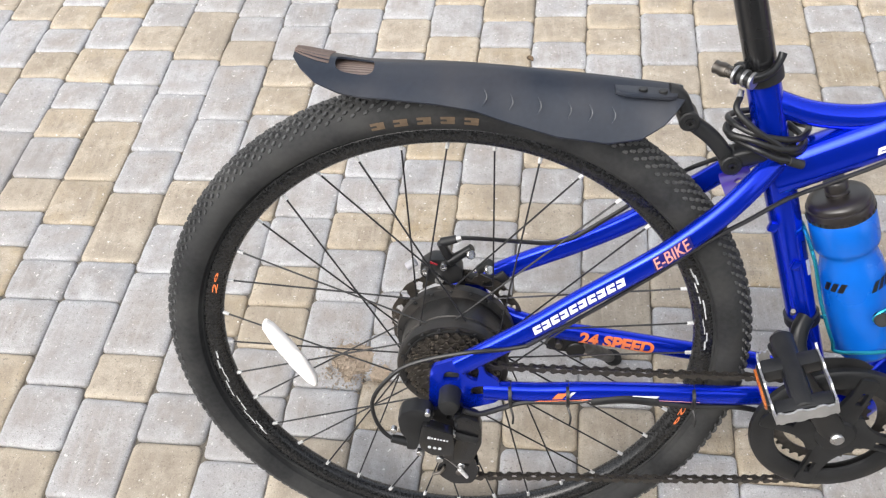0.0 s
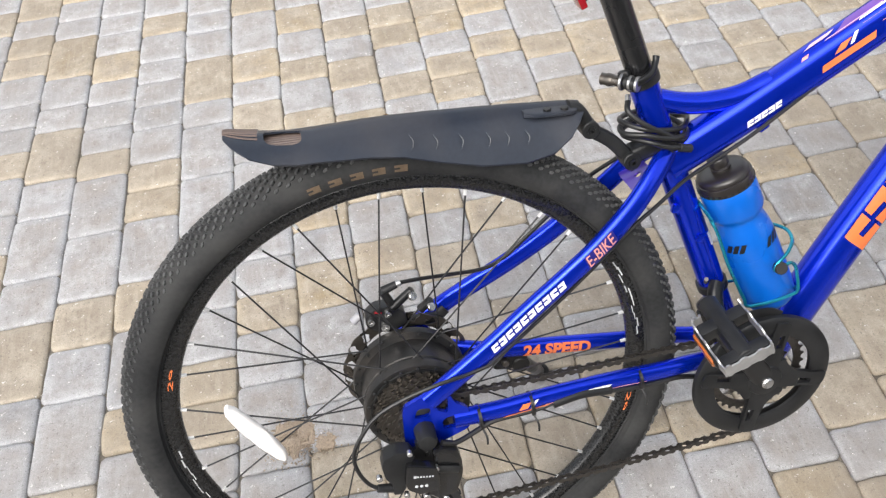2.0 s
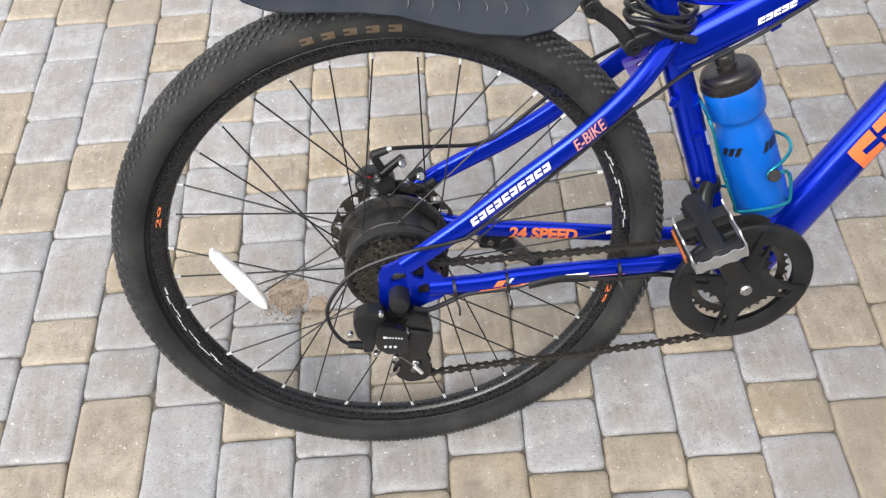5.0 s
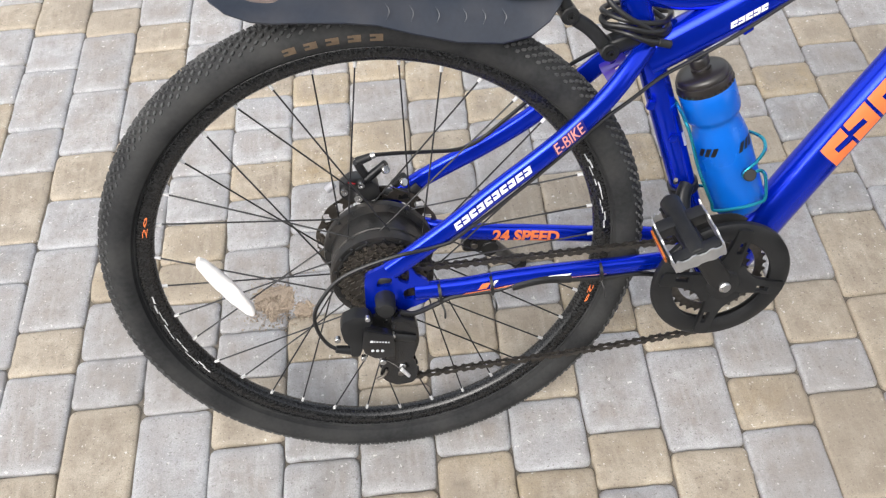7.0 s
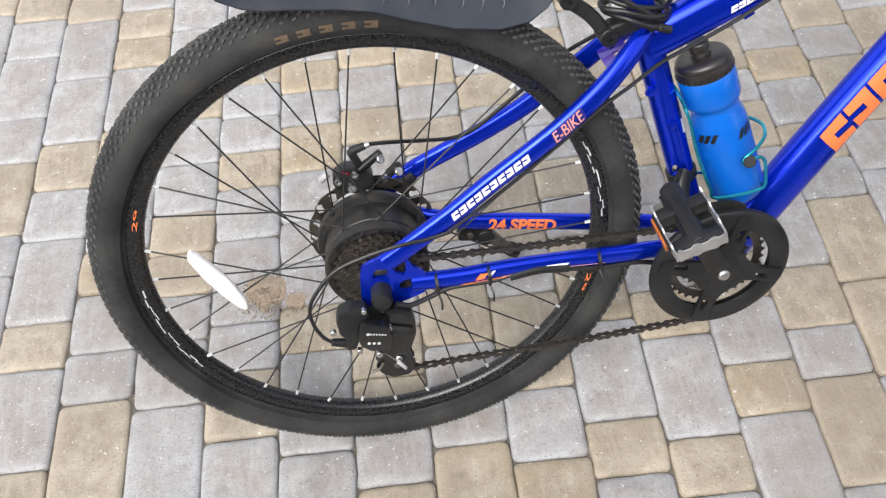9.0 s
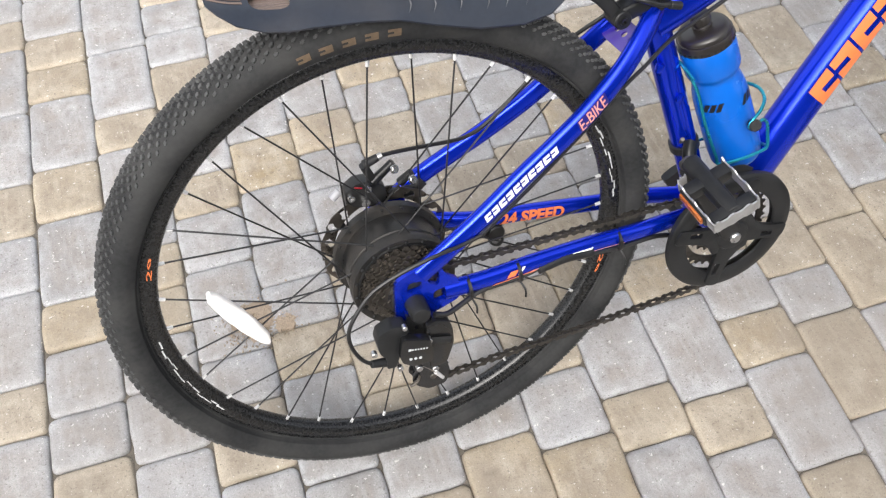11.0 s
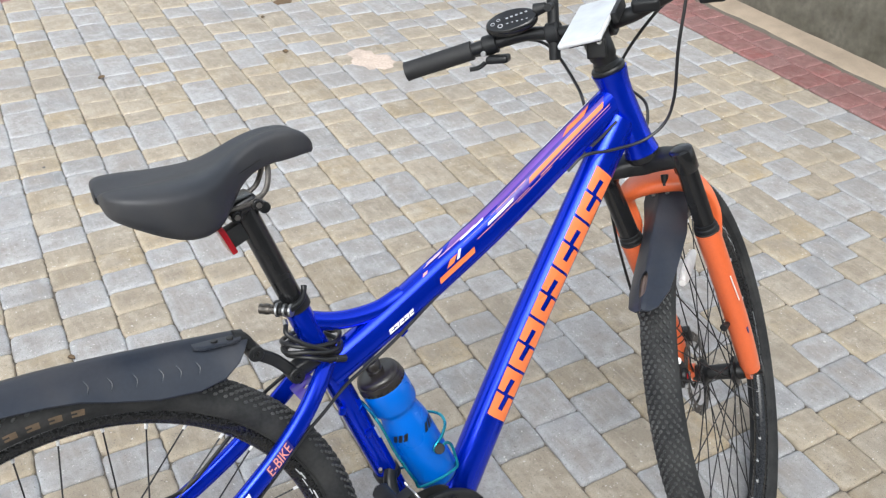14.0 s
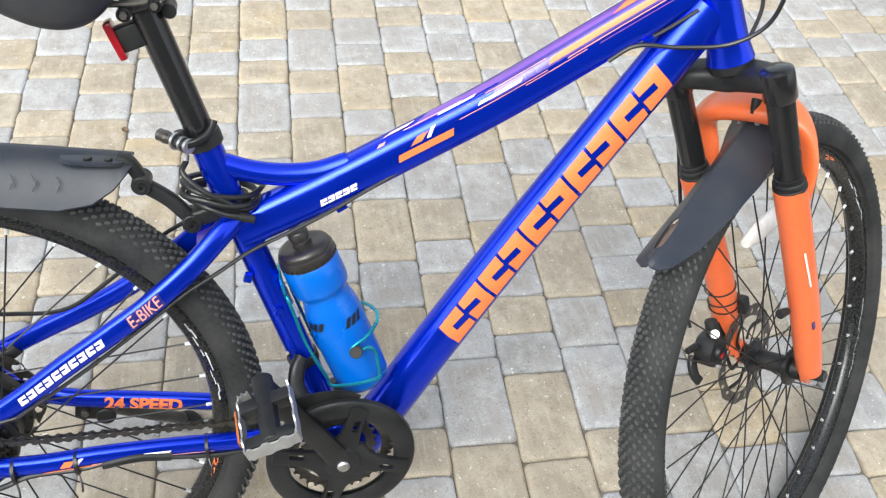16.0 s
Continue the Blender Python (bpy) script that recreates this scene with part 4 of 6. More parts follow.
for u, w in ((0.001, 0.345), (0.008, 0.252)):
    part("jockey_wheel", plate(bmesh.new(), Matrix.Translation((u, -0.0760, w)) @ cage_m, toothed(0.0225, 11, 0.0075), [circle2(0.004, 10)[::-1]], 0.0075), BLACK_PLASTIC, der, smooth=False)
part("pulley_bolt", rod(bmesh.new(), (0.008, -0.086, 0.252), (0.008, -0.0925, 0.252), 0.0045, seg=12), STEEL, der)
part("cable_inner", wire(bmesh.new(), [(-0.010, -0.110, 0.3000), (-0.0046, -0.104, 0.2926), (0.0108, -0.100, 0.2674)], 0.0008, 8, 6), CHROME, der, "bare inner cable")
part("limit_pin", rod(bmesh.new(), (0.0100, -0.0995, 0.2690), (0.0190, -0.1000, 0.2535), 0.0030, 0.0024, 12), NIPPLE, der, "bright cable end")
part("cage_bolt", rod(bmesh.new(), (0.0120, -0.0900, 0.2690), (0.0120, -0.0960, 0.2690), 0.0050, seg=12), CHROME, der)
part("cable_tail", wire(bmesh.new(), [(-0.010, -0.092, 0.2640), (-0.016, -0.094, 0.2560), (-0.026, -0.094, 0.2520)], 0.0022, 8, 8), COG, der)
part("barrel_adjuster", rod(bmesh.new(), (-0.046, -0.102, 0.321), (-0.070, -0.105, 0.331), 0.0068, 0.0052, 12), BLACK_PLASTIC, der)
part("derailleur_hanger", slab(bmesh.new(), pose(0.004, -0.081, 0.380, 0, 12, 0), (0.022, 0.005, 0.014), 0.003), BLACK_ALLOY, der)
part("shift_cable_loop", wire(bmesh.new(), [(-0.068, -0.105, 0.330), (-0.079, -0.104, 0.342), (-0.087, -0.102, 0.364), (-0.087, -0.100, 0.390), (-0.073, -0.099, 0.415), (-0.046, -0.096, 0.440), (-0.008, -0.094, 0.453), (0.036, -0.092, 0.460), (0.070, -0.086, 0.458), (0.100, -0.082, 0.460)], 0.0026, 48), CABLE, bike, "black shift cable looping to the derailleur")

# front derailleur on the seat tube
fd = part("front_derailleur", lathe(bmesh.new(), [(0.0178, -0.007), (0.0205, -0.006), (0.0205, 0.006), (0.0178, 0.007)], axis((0.4300, 0, 0.432), (0.4265, 0, 0.445)), 32), BLACK_ALLOY, bike, "black front derailleur clamped to the tube")
part("derailleur_arm", sweep(bmesh.new(), curve([(0.428, -0.020, 0.446), (0.420, -0.030, 0.436), (0.417, -0.042, 0.418), (0.424, -0.052, 0.404)], 10), (0.008, 0.010), p=3, n=14), BLACK_ALLOY, fd)
part("derailleur_cage", sweep(bmesh.new(), curve([(0.395, -0.068, 0.398), (0.430, -0.068, 0.413), (0.470, -0.068, 0.413), (0.490, -0.068, 0.402)], 12), (0.0015, 0.011), p=3, n=10), BLACK_ALLOY, fd)
part("clamp_screw", rod(bmesh.new(), (0.412, -0.020, 0.452), (0.409, -0.028, 0.462), 0.0030, seg=10), STEEL, fd)

# rear brake caliper and its cable
cal = part("brake_caliper", plate(bmesh.new(), lay_at(0.068), rounded([(-0.034, 0.484), (-0.018, 0.494), (0.006, 0.491), (0.019, 0.478), (0.019, 0.458), (-0.003, 0.450), (-0.026, 0.458), (-0.036, 0.470)], 0.24, 3), (), 0.022, 0.003), BLACK_ALLOY, bike, "black mechanical disc brake caliper")
part("caliper_arm", sweep(bmesh.new(), curve([(0.006, 0.050, 0.488), (0.000, 0.044, 0.508), (-0.004, 0.042, 0.522)], 8), (0.006, 0.0055), p=3, n=12), BLACK_ALLOY, cal)
part("cable_stop", rod(bmesh.new(), (-0.004, 0.042, 0.522), (0.016, 0.042, 0.527), 0.0062, 0.0050, 14), BLACK_PLASTIC, cal)
part("cable_end", rod(bmesh.new(), (0.015, 0.042, 0.527), (0.022, 0.042, 0.5285), 0.0042, seg=12), ALLOY, cal)
for a, b in (((0.004, 0.046, 0.490), (0.034, 0.044, 0.512)), ((0.040, 0.052, 0.472), (0.056, 0.046, 0.487))):
    part("caliper_lever", rod(bmesh.new(), a, b, 0.0065, 0.0055, 14), BLACK_ALLOY, cal)
for u, w in ((0.031, 0.507), (0.052, 0.483)):
    part("washer", rod(bmesh.new(), (u, 0.036, w), (u + 0.003, 0.032, w + 0.002), 0.0058, seg=16), CHROME, cal, "bright dished washer")
for u, w, r in ((-0.004, 0.484, 0.0048), (-0.028, 0.477, 0.0048), (-0.011, 0.464, 0.0058)):
    part("caliper_bolt", lathe(bmesh.new(), [(0.0018, 0.001), (0.0022, 0.0032), (r, 0.0030), (r, -0.004)], axis((u, 0.043, w), (u, 0.036, w)), 14), CHROME, cal, "bright socket bolt")
part("caliper_mark", slab(bmesh.new(), pose(-0.016, 0.0435, 0.489, 0, 25, 0), (0.010, 0.002, 0.0022), 0.0006), RED_LENS, cal)
part("adjuster_knob", rod(bmesh.new(), (-0.040, 0.052, 0.487), (-0.052, 0.050, 0.480), 0.0055, seg=12), GREY_PLASTIC, cal)
part("caliper_bracket", sweep(bmesh.new(), curve([(-0.034, 0.062, 0.462), (0.012, 0.064, 0.452), (0.056, 0.066, 0.444), (0.074, 0.068, 0.452)], 12), (0.0045, 0.0085), p=3, n=12), BLACK_ALLOY, cal)
part("brake_cable", wire(bmesh.new(), [(0.018, 0.042, 0.5285), (0.048, 0.043, 0.5255), (0.090, 0.045, 0.5190), (0.130, 0.047, 0.5140), (0.160, 0.050, 0.5200), (0.195, 0.052, 0.5420), (0.240, 0.050, 0.576), (0.280, 0.042, 0.612), (0.322, 0.028, 0.640)], 0.0027, 48), CABLE, bike, "black rear brake cable")

# shift cables under the top tube and along the stays
part("shift_cable", wire(bmesh.new(), [(0.902, -0.030, 0.872), (0.858, -0.020, 0.842), (0.790, -0.010, 0.810), (0.680, -0.008, 0.752), (0.585, -0.012, 0.708), (0.530, -0.018, 0.682), (0.470, -0.024, 0.654), (0.420, -0.026, 0.633), (0.380, -0.030, 0.618), (0.340, -0.040, 0.599), (0.300, -0.050, 0.581), (0.250, -0.060, 0.549), (0.180, -0.070, 0.505), (0.100, -0.082, 0.460)], 0.0025, 90), CABLE, bike, "black shift cable along the frame")
part("motor_cable", wire(bmesh.new(), [(0.022, -0.098, 0.372), (0.040, -0.094, 0.362), (0.068, -0.084, 0.362), (0.095, -0.078, 0.366), (0.150, -0.074, 0.362), (0.190, -0.072, 0.366), (0.230, -0.070, 0.360), (0.300, -0.064, 0.344), (0.355, -0.056, 0.334), (0.400, -0.045, 0.312), (0.450, -0.030, 0.292)], 0.0036, 70), CABLE, bike, "black motor cable strapped to the stay")
part("cable_connector", sweep(bmesh.new(), curve([(0.175, -0.0735, 0.364), (0.215, -0.0715, 0.366), (0.255, -0.0690, 0.358)], 10), 0.0068, n=14), BLACK_PLASTIC, bike, "black cable connector sleeve")
for x in (0.075, 0.150, 0.300):
    p = stays["chain", RIGHT][0]
    c = p[min(range(len(p)), key=lambda i: abs(p[i].x - x))]
    bm = lathe(bmesh.new(), [(0.0140, -0.002), (0.0165, -0.002), (0.0165, 0.002), (0.0140, 0.002)], axis(c + Vector((0, 0, -0.004)), c + Vector((0.01, 0, -0.004))), 20)
    wire(bm, [c + Vector((0, -0.010, -0.016)), c + Vector((0.003, -0.018, -0.026)), c + Vector((0.002, -0.020, -0.036))], 0.0014, 6, 6)
    part("cable_tie", bm, CABLE, bike)

# kickstand clamp behind the bottom bracket, leg down to the left
stand = part("kickstand", sweep(bmesh.new(), curve([(0.155, 0.066, 0.340), (0.172, 0.106, 0.300), (0.205, 0.190, 0.206), (0.236, 0.266, 0.124)], 16), lambda t: (0.0095, 0.0110 - 0.002 * t), p=2.6, n=16), BLACK_ALLOY, bike, "black kickstand leg on the far side")
part("kickstand_foot", sweep(bmesh.new(), curve([(0.230, 0.252, 0.140), (0.238, 0.272, 0.119), (0.246, 0.288, 0.100)], 10), lambda t: 0.0105 + 0.0035 * math.sin(math.pi * t), n=16), RUBBER, stand, "black rubber foot")
part("kickstand_clamp", slab(bmesh.new(), pose(0.150, 0.060, 0.350, 0, 12, 0), (0.050, 0.026, 0.034), 0.006), BLACK_PLASTIC, stand)
part("kickstand_pivot", rod(bmesh.new(), (0.163, 0.044, 0.338), (0.163, 0.082, 0.338), 0.0130, seg=20), BLACK_ALLOY, stand)
part("kickstand_bracket", slab(bmesh.new(), pose(0.120, 0.062, 0.366, 0, 12, 0), (0.060, 0.010, 0.020), 0.003), BLACK_ALLOY, stand)
part("clamp_bolt", rod(bmesh.new(), (0.140, 0.046, 0.354), (0.140, 0.036, 0.354), 0.0050, seg=12), STEEL, stand)

# ---- saddle, post and clamp ----
post = part("seat_post", sweep(bmesh.new(), curve([(0.346, 0, 0.740), (0.322, 0, 0.828), (0.3035, 0, 0.897)], 20), 0.0157, n=28), GLOSS_BLACK, bike, "black seat post")
clamp = part("seat_clamp", lathe(bmesh.new(), [(0.0165, -0.008), (0.0210, -0.0075), (0.0215, 0.0), (0.0210, 0.0075), (0.0165, 0.008)], axis((0.3425, 0, 0.750), (0.3375, 0, 0.768)), 32), BLACK_ALLOY, bike, "black quick-release seat clamp")
part("clamp_lever", sweep(bmesh.new(), curve([(0.326, -0.026, 0.7545), (0.337, -0.0255, 0.7570), (0.348, -0.0210, 0.7620), (0.3545, -0.0150, 0.7690), (0.3572, -0.0115, 0.7750)], 16), lambda t: (0.0032, 0.0046 - 0.0014 * t + 0.0012 * max(0, t - 0.8) / 0.2), p=3, n=14), BLACK_ALLOY, clamp)
QA, QB = Vector((0.329, -0.0265, 0.7530)), Vector((0.2965, 0.006, 0.7565))
part("clamp_barrel", rod(bmesh.new(), QA, QA.lerp(QB, 0.36), 0.0078, seg=20), BLACK_ALLOY, clamp)
for f in (0.02, 0.20, 0.42):
    part("clamp_washer", rod(bmesh.new(), QA.lerp(QB, f - 0.035), QA.lerp(QB, f + 0.035), 0.0088 if f < 0.4 else 0.0100, seg=24), CHROME, clamp, "bright washer on the clamp bolt")
part("clamp_bolt", rod(bmesh.new(), QA.lerp(QB, 0.40), QA.lerp(QB, 0.95), 0.0064, seg=14), COG, clamp)
part("clamp_knob", lathe(bmesh.new(), [(0.004, -0.001), (0.0068, 0.0), (0.0078, 0.005), (0.0066, 0.010), (0.0072, 0.014), (0.0040, 0.016)], axis(QA.lerp(QB, 0.66), QB), 18), COG, clamp, "brown-black knurled nut")
part("clamp_lug", slab(bmesh.new(), pose(0.3215, -0.006, 0.7575, 0, -14, -45), (0.014, 0.010, 0.014), 0.003), BLACK_ALLOY, clamp)
# saddle: a lofted shell, broad and split at the back, narrow nose
S = [(0.138, 0.044, 0.970, 0.030), (0.145, 0.062, 0.973, 0.040), (0.158, 0.073, 0.973, 0.050), (0.184, 0.079, 0.970, 0.066), (0.214, 0.079, 0.966, 0.080), (0.246, 0.071, 0.965, 0.084), (0.272, 0.056, 0.967, 0.074),
     (0.296, 0.040, 0.976, 0.048), (0.325, 0.031, 0.987, 0.044), (0.355, 0.028, 0.991, 0.046), (0.382, 0.026, 0.988, 0.042), (0.398, 0.022, 0.978, 0.031), (0.409, 0.013, 0.960, 0.014)]
bm = bmesh.new()
rings, NS = [], 28
for u, hw, top, drop in S:
    ring = []
    for i in range(NS):
        a = TAU * i / NS
        c, s = math.cos(a), math.sin(a)
        y = hw * math.copysign(abs(c) ** 0.56, c)
        if s >= 0:
            z = top - 0.27 * drop * (1 - s ** 0.8)
            rear = max(0, 1 - abs(u - 0.125) / 0.10)
            z -= 0.020 * rear * math.exp(-(y / 0.016) ** 2)
            z -= 0.004 * math.exp(-(y / 0.014) ** 2)
        else:
            z = top - 0.27 * drop - 0.73 * drop * abs(s) ** 0.62
            z += 0.028 * max(0, 1 - abs(y) / (0.75 * hw)) if hw > 0.03 else 0
        ring.append(bm.verts.new((u, y, z)))
    rings.append(ring)
for r0, r1 in zip(rings, rings[1:]):
    for j in range(NS):
        bm.faces.new((r0[j], r0[(j + 1) % NS], r1[(j + 1) % NS], r1[j]))
bm.faces.new(rings[0][::-1])
bm.faces.new(rings[-1])
saddle = part("saddle", bm, SADDLE, bike, "black padded saddle with a split tail", sharp=60)
sub = saddle.modifiers.new("soft", "SUBSURF")
sub.levels = sub.render_levels = 2
for s in (-1, 1):
    part("saddle_rail", wire(bmesh.new(), [(0.344, 0.008 * s, 0.950), (0.340, 0.014 * s, 0.932), (0.328, 0.018 * s, 0.914), (0.298, 0.020 * s, 0.906), (0.250, 0.022 * s, 0.910), (0.200, 0.030 * s, 0.932)], 0.0035, 30), STEEL, saddle)
    part("saddle_seam", wire(bmesh.new(), [(0.160, 0.069 * s, 0.9585), (0.200, 0.0745 * s, 0.950), (0.240, 0.0655 * s, 0.947), (0.280, 0.046 * s, 0.949), (0.330, 0.030 * s, 0.960)], 0.0009, 24, 6), BLACK_PLASTIC, saddle)
part("rail_clamp", slab(bmesh.new(), pose(0.301, 0, 0.905, 0, -14, 0), (0.038, 0.042, 0.018), 0.006, 3), GLOSS_BLACK, saddle)
for u in (0.286, 0.316):
    part("clamp_bolt", rod(bmesh.new(), (u, -0.028, 0.900 + (u - 0.3) * 0.25), (u, 0.028, 0.900 + (u - 0.3) * 0.25), 0.0072, seg=18), GLOSS_BLACK, saddle)
    part("bolt_head", rod(bmesh.new(), (u, -0.0285, 0.900 + (u - 0.3) * 0.25), (u, -0.031, 0.900 + (u - 0.3) * 0.25), 0.0040, seg=6), STEEL, saddle)
part("clamp_ear", rod(bmesh.new(), (0.328, -0.014, 0.894), (0.328, 0.014, 0.894), 0.0075, seg=16), BLACK_ALLOY, saddle)
part("rear_reflector", slab(bmesh.new(), pose(0.272, -0.004, 0.866, 0, -18, 0), (0.0085, 0.024, 0.040), 0.003), RED_LENS, bike, "red rear reflector under the saddle")
part("reflector_bracket", slab(bmesh.new(), pose(0.2855, 0, 0.868, 0, -18, 0), (0.026, 0.022, 0.026), 0.004), BLACK_PLASTIC, bike)

# ---- rear mudguard: an arched channel with ribs and a slot in its tail ----
# stations: along, crest height, half-width, drop of the edges
M = [(-0.130, 0.798, 0.015, 0.002), (-0.122, 0.795, 0.027, 0.006), (-0.107, 0.790, 0.038, 0.012), (-0.0825, 0.784, 0.044, 0.0165), (-0.060, 0.7795, 0.045, 0.0175), (-0.038, 0.777, 0.046, 0.017), (0.0165, 0.774, 0.046, 0.0225), (0.0528, 0.771, 0.046, 0.028),
     (0.0883, 0.767, 0.046, 0.039), (0.137, 0.760, 0.046, 0.050), (0.188, 0.752, 0.045, 0.052), (0.2216, 0.746, 0.042, 0.044), (0.245, 0.742, 0.036, 0.028), (0.258, 0.7395, 0.028, 0.014), (0.266, 0.738, 0.018, 0.006)]


def mudguard(stations, nu=44, nv=20, slot=None, ridge=0.004, power=2.6):
    path = stations
    def at(t):
        x = t * (len(path) - 1)
        i = min(int(x), len(path) - 2)
        f = x - i
        return [a + (b - a) * f for a, b in zip(path[i], path[i + 1])]
    bm = bmesh.new()
    for lay in (0, 1):
        g = []
        for i in range(nu + 1):
            row = []
            for j in range(nv + 1):
                s = -1 + 2 * j / nv
                if slot and (i in slot[:2] and slot[2] <= j <= slot[3] or j in slot[2:] and slot[0] <= i <= slot[1]):
                    a, b = (2 * i - slot[0] - slot[1]) / (slot[1] - slot[0]), (2 * j - slot[2] - slot[3]) / (slot[3] - slot[2])
                    k = (abs(a) ** 3.4 + abs(b) ** 3.4) ** (-1 / 3.4)
                    u, w, hw, drop = at((slot[0] + slot[1] + a * k * (slot[1] - slot[0])) / 2 / nu)
                    s = -1 + (slot[2] + slot[3] + b * k * (slot[3] - slot[2])) / nv
                else:
                    u, w, hw, drop = at(i / nu)
                z = w - drop * abs(s) ** power + ridge * math.exp(-(s / 0.18) ** 2) - 0.0022 * lay
                row.append(bm.verts.new((u, s * (hw - 0.0012 * lay), z)))
            g.append(row)
        for i in range(nu):
            for j in range(nv):
                if slot and slot[0] <= i < slot[1] and slot[2] <= j < slot[3]:
                    continue
                bm.faces.new((g[i][j], g[i + 1][j], g[i + 1][j + 1], g[i][j + 1]))
        if lay == 0:
            top = g
        else:
            border = [top[0], g[0]], [top[-1], g[-1]], [[r[0] for r in top], [r[0] for r in g]], [[r[-1] for r in top], [r[-1] for r in g]]
            for a, b in border:
                for k in range(len(a) - 1):
                    bm.faces.new((a[k], a[k + 1], b[k + 1], b[k]))
            if slot:
                i0, i1, j0, j1 = slot
                loop = [(i, j0) for i in range(i0, i1)] + [(i1, j) for j in range(j0, j1)] + [(i, j1) for i in range(i1, i0, -1)] + [(i0, j) for j in range(j1, j0, -1)]
                for (a, b), (c, d) in zip(loop, loop[1:] + loop[:1]):
                    bm.faces.new((top[a][b], top[c][d], g[c][d], g[a][b]))
    return bm


fender = part("rear_mudguard", mudguard(M, 56, 24, slot=(11, 18, 6, 14), ridge=0.0015, power=2.2), GUARD, bike, "dark grey plastic rear mudguard raised over the tyre", sharp=50)
for u, w in ((0.066, 0.7555), (0.092, 0.7490), (0.120, 0.7430), (0.150, 0.7370), (0.171, 0.7330), (0.194, 0.7290)):
    c = Vector((u, -0.0414, w - 0.0006))
    part("mudguard_rib", sweep(bmesh.new(), curve([c + Vector((-0.002, 0.0070, 0.0070)), c + Vector((0.001, 0.0006, 0)), c + Vector((-0.003, -0.0020, -0.0085))], 6), lambda t: (0.0005, 0.0010 * math.sin(math.pi * (0.08 + 0.84 * t))), n=8), GUARD, fender)
for k in range(13):
    q = -0.60 + 0.105 * k
    pts = [(u, 0.0445 * q, 0.7755 - 0.12 * (u + 0.070) - 0.017 * abs(q) ** 2.2) for u in (-0.100, -0.070, -0.038)]
    part("splash_strip", sweep(bmesh.new(), curve(pts, 6), (0.0029, 0.0016), n=8), FLAP, fender, "ribbed reddish strip under the slot")
# ribs on the tail, their red paints the reflection on its surface
tail = M[:3] + [(-0.095, 0.787, 0.041, 0.0143)]
for k in range(7):
    q = -0.25 + 0.15 * k
    pts = [(u, q * hw, w - d * abs(q) ** 2.2 + 0.0016 * math.exp(-(q / 0.18) ** 2)) for u, w, hw, d in tail]
    part("tail_reflection_rib", sweep(bmesh.new(), curve(pts, 10), lambda t: (0.0012 + 0.0018 * t, 0.0009), n=8), FLAP, fender, "rib on the tail with its reddish reflection painted in")
part("mudguard_tongue", sweep(bmesh.new(), curve([(0.196, -0.014, 0.7455), (0.226, -0.014, 0.7412), (0.257, -0.012, 0.7362)], 10), lambda t: (0.0140 * min(1, 0.55 + 3 * t, 0.6 + 3 * (1 - t)), 0.0030), p=4, n=18), GUARD, fender, "raised tongue that carries the bolts")
for u in (0.2235, 0.2435):
    part("mudguard_bolt", rod(bmesh.new(), (u, -0.019, 0.741 - 0.15 * (u - 0.224)), (u, -0.019, 0.7470 - 0.15 * (u - 0.224)), 0.0046, seg=16), BLACK_ALLOY, fender)
arm = part("mudguard_arm", sweep(bmesh.new(), curve([(0.276, -0.010, 0.703), (0.298, -0.010, 0.684), (0.318, -0.010, 0.658)], 10), (0.0075, 0.0085), p=3, n=16), BLACK_PLASTIC, bike, "black jointed mudguard arm")
for a, b, r in (((0.272, -0.022, 0.708), (0.272, 0.006, 0.708), 0.0108), ((0.319, -0.024, 0.656), (0.319, 0.006, 0.656), 0.0112)):
    part("arm_joint", rod(bmesh.new(), a, b, r, seg=22), BLACK_PLASTIC, arm)
    part("joint_bolt", lathe(bmesh.new(), [(0.0018, 0.0), (0.0022, 0.003), (0.0050, 0.0035), (0.0050, -0.002)], axis((a[0], a[1], a[2]), (a[0], a[1] - 0.01, a[2])), 14), BLACK_ALLOY, arm)
part("arm_neck", sweep(bmesh.new(), curve([(0.250, -0.008, 0.738), (0.263, -0.008, 0.731), (0.273, -0.008, 0.709)], 8), (0.010, 0.0075), p=3, n=14), BLACK_PLASTIC, arm)
part("arm_band", lathe(bmesh.new(), [(0.0178, -0.011), (0.0222, -0.010), (0.0228, 0.0), (0.0222, 0.010), (0.0178, 0.011)], axis((0.3655, 0, 0.664), (0.361, 0, 0.681)), 32), BLACK_PLASTIC, arm)
part("arm_block", slab(bmesh.new(), pose(0.338, -0.010, 0.664, 0, -14, 0), (0.036, 0.024, 0.020), 0.005, 3), BLACK_PLASTIC, arm)

# coil of black cable lock wound round the seat tube
bm = bmesh.new()
wire(bm, [(0.3219, -0.010, 0.7290), (0.3175, -0.022, 0.7200), (0.3347, -0.0305, 0.7024), (0.355, -0.0315, 0.688), (0.3795, -0.026, 0.6706), (0.3960, 0.0, 0.671), (0.382, 0.030, 0.679), (0.350, 0.036, 0.690), (0.3201, 0.012, 0.699),
          (0.3154, -0.010, 0.7024), (0.3346, -0.0290, 0.6970), (0.3632, -0.0280, 0.6885), (0.3864, -0.015, 0.682), (0.4018, 0.010, 0.6813), (0.396, 0.031, 0.6756), (0.362, 0.038, 0.682), (0.321, 0.012, 0.690),
          (0.3131, -0.015, 0.6913), (0.334, -0.0310, 0.690), (0.362, -0.0330, 0.680), (0.385, -0.022, 0.675), (0.3945, 0.010, 0.673), (0.370, 0.036, 0.676), (0.330, 0.022, 0.682), (0.317, -0.004, 0.683), (0.336, -0.0300, 0.681), (0.358, -0.0350, 0.671), (0.374, -0.034, 0.666)], 0.0034, 220, 10)
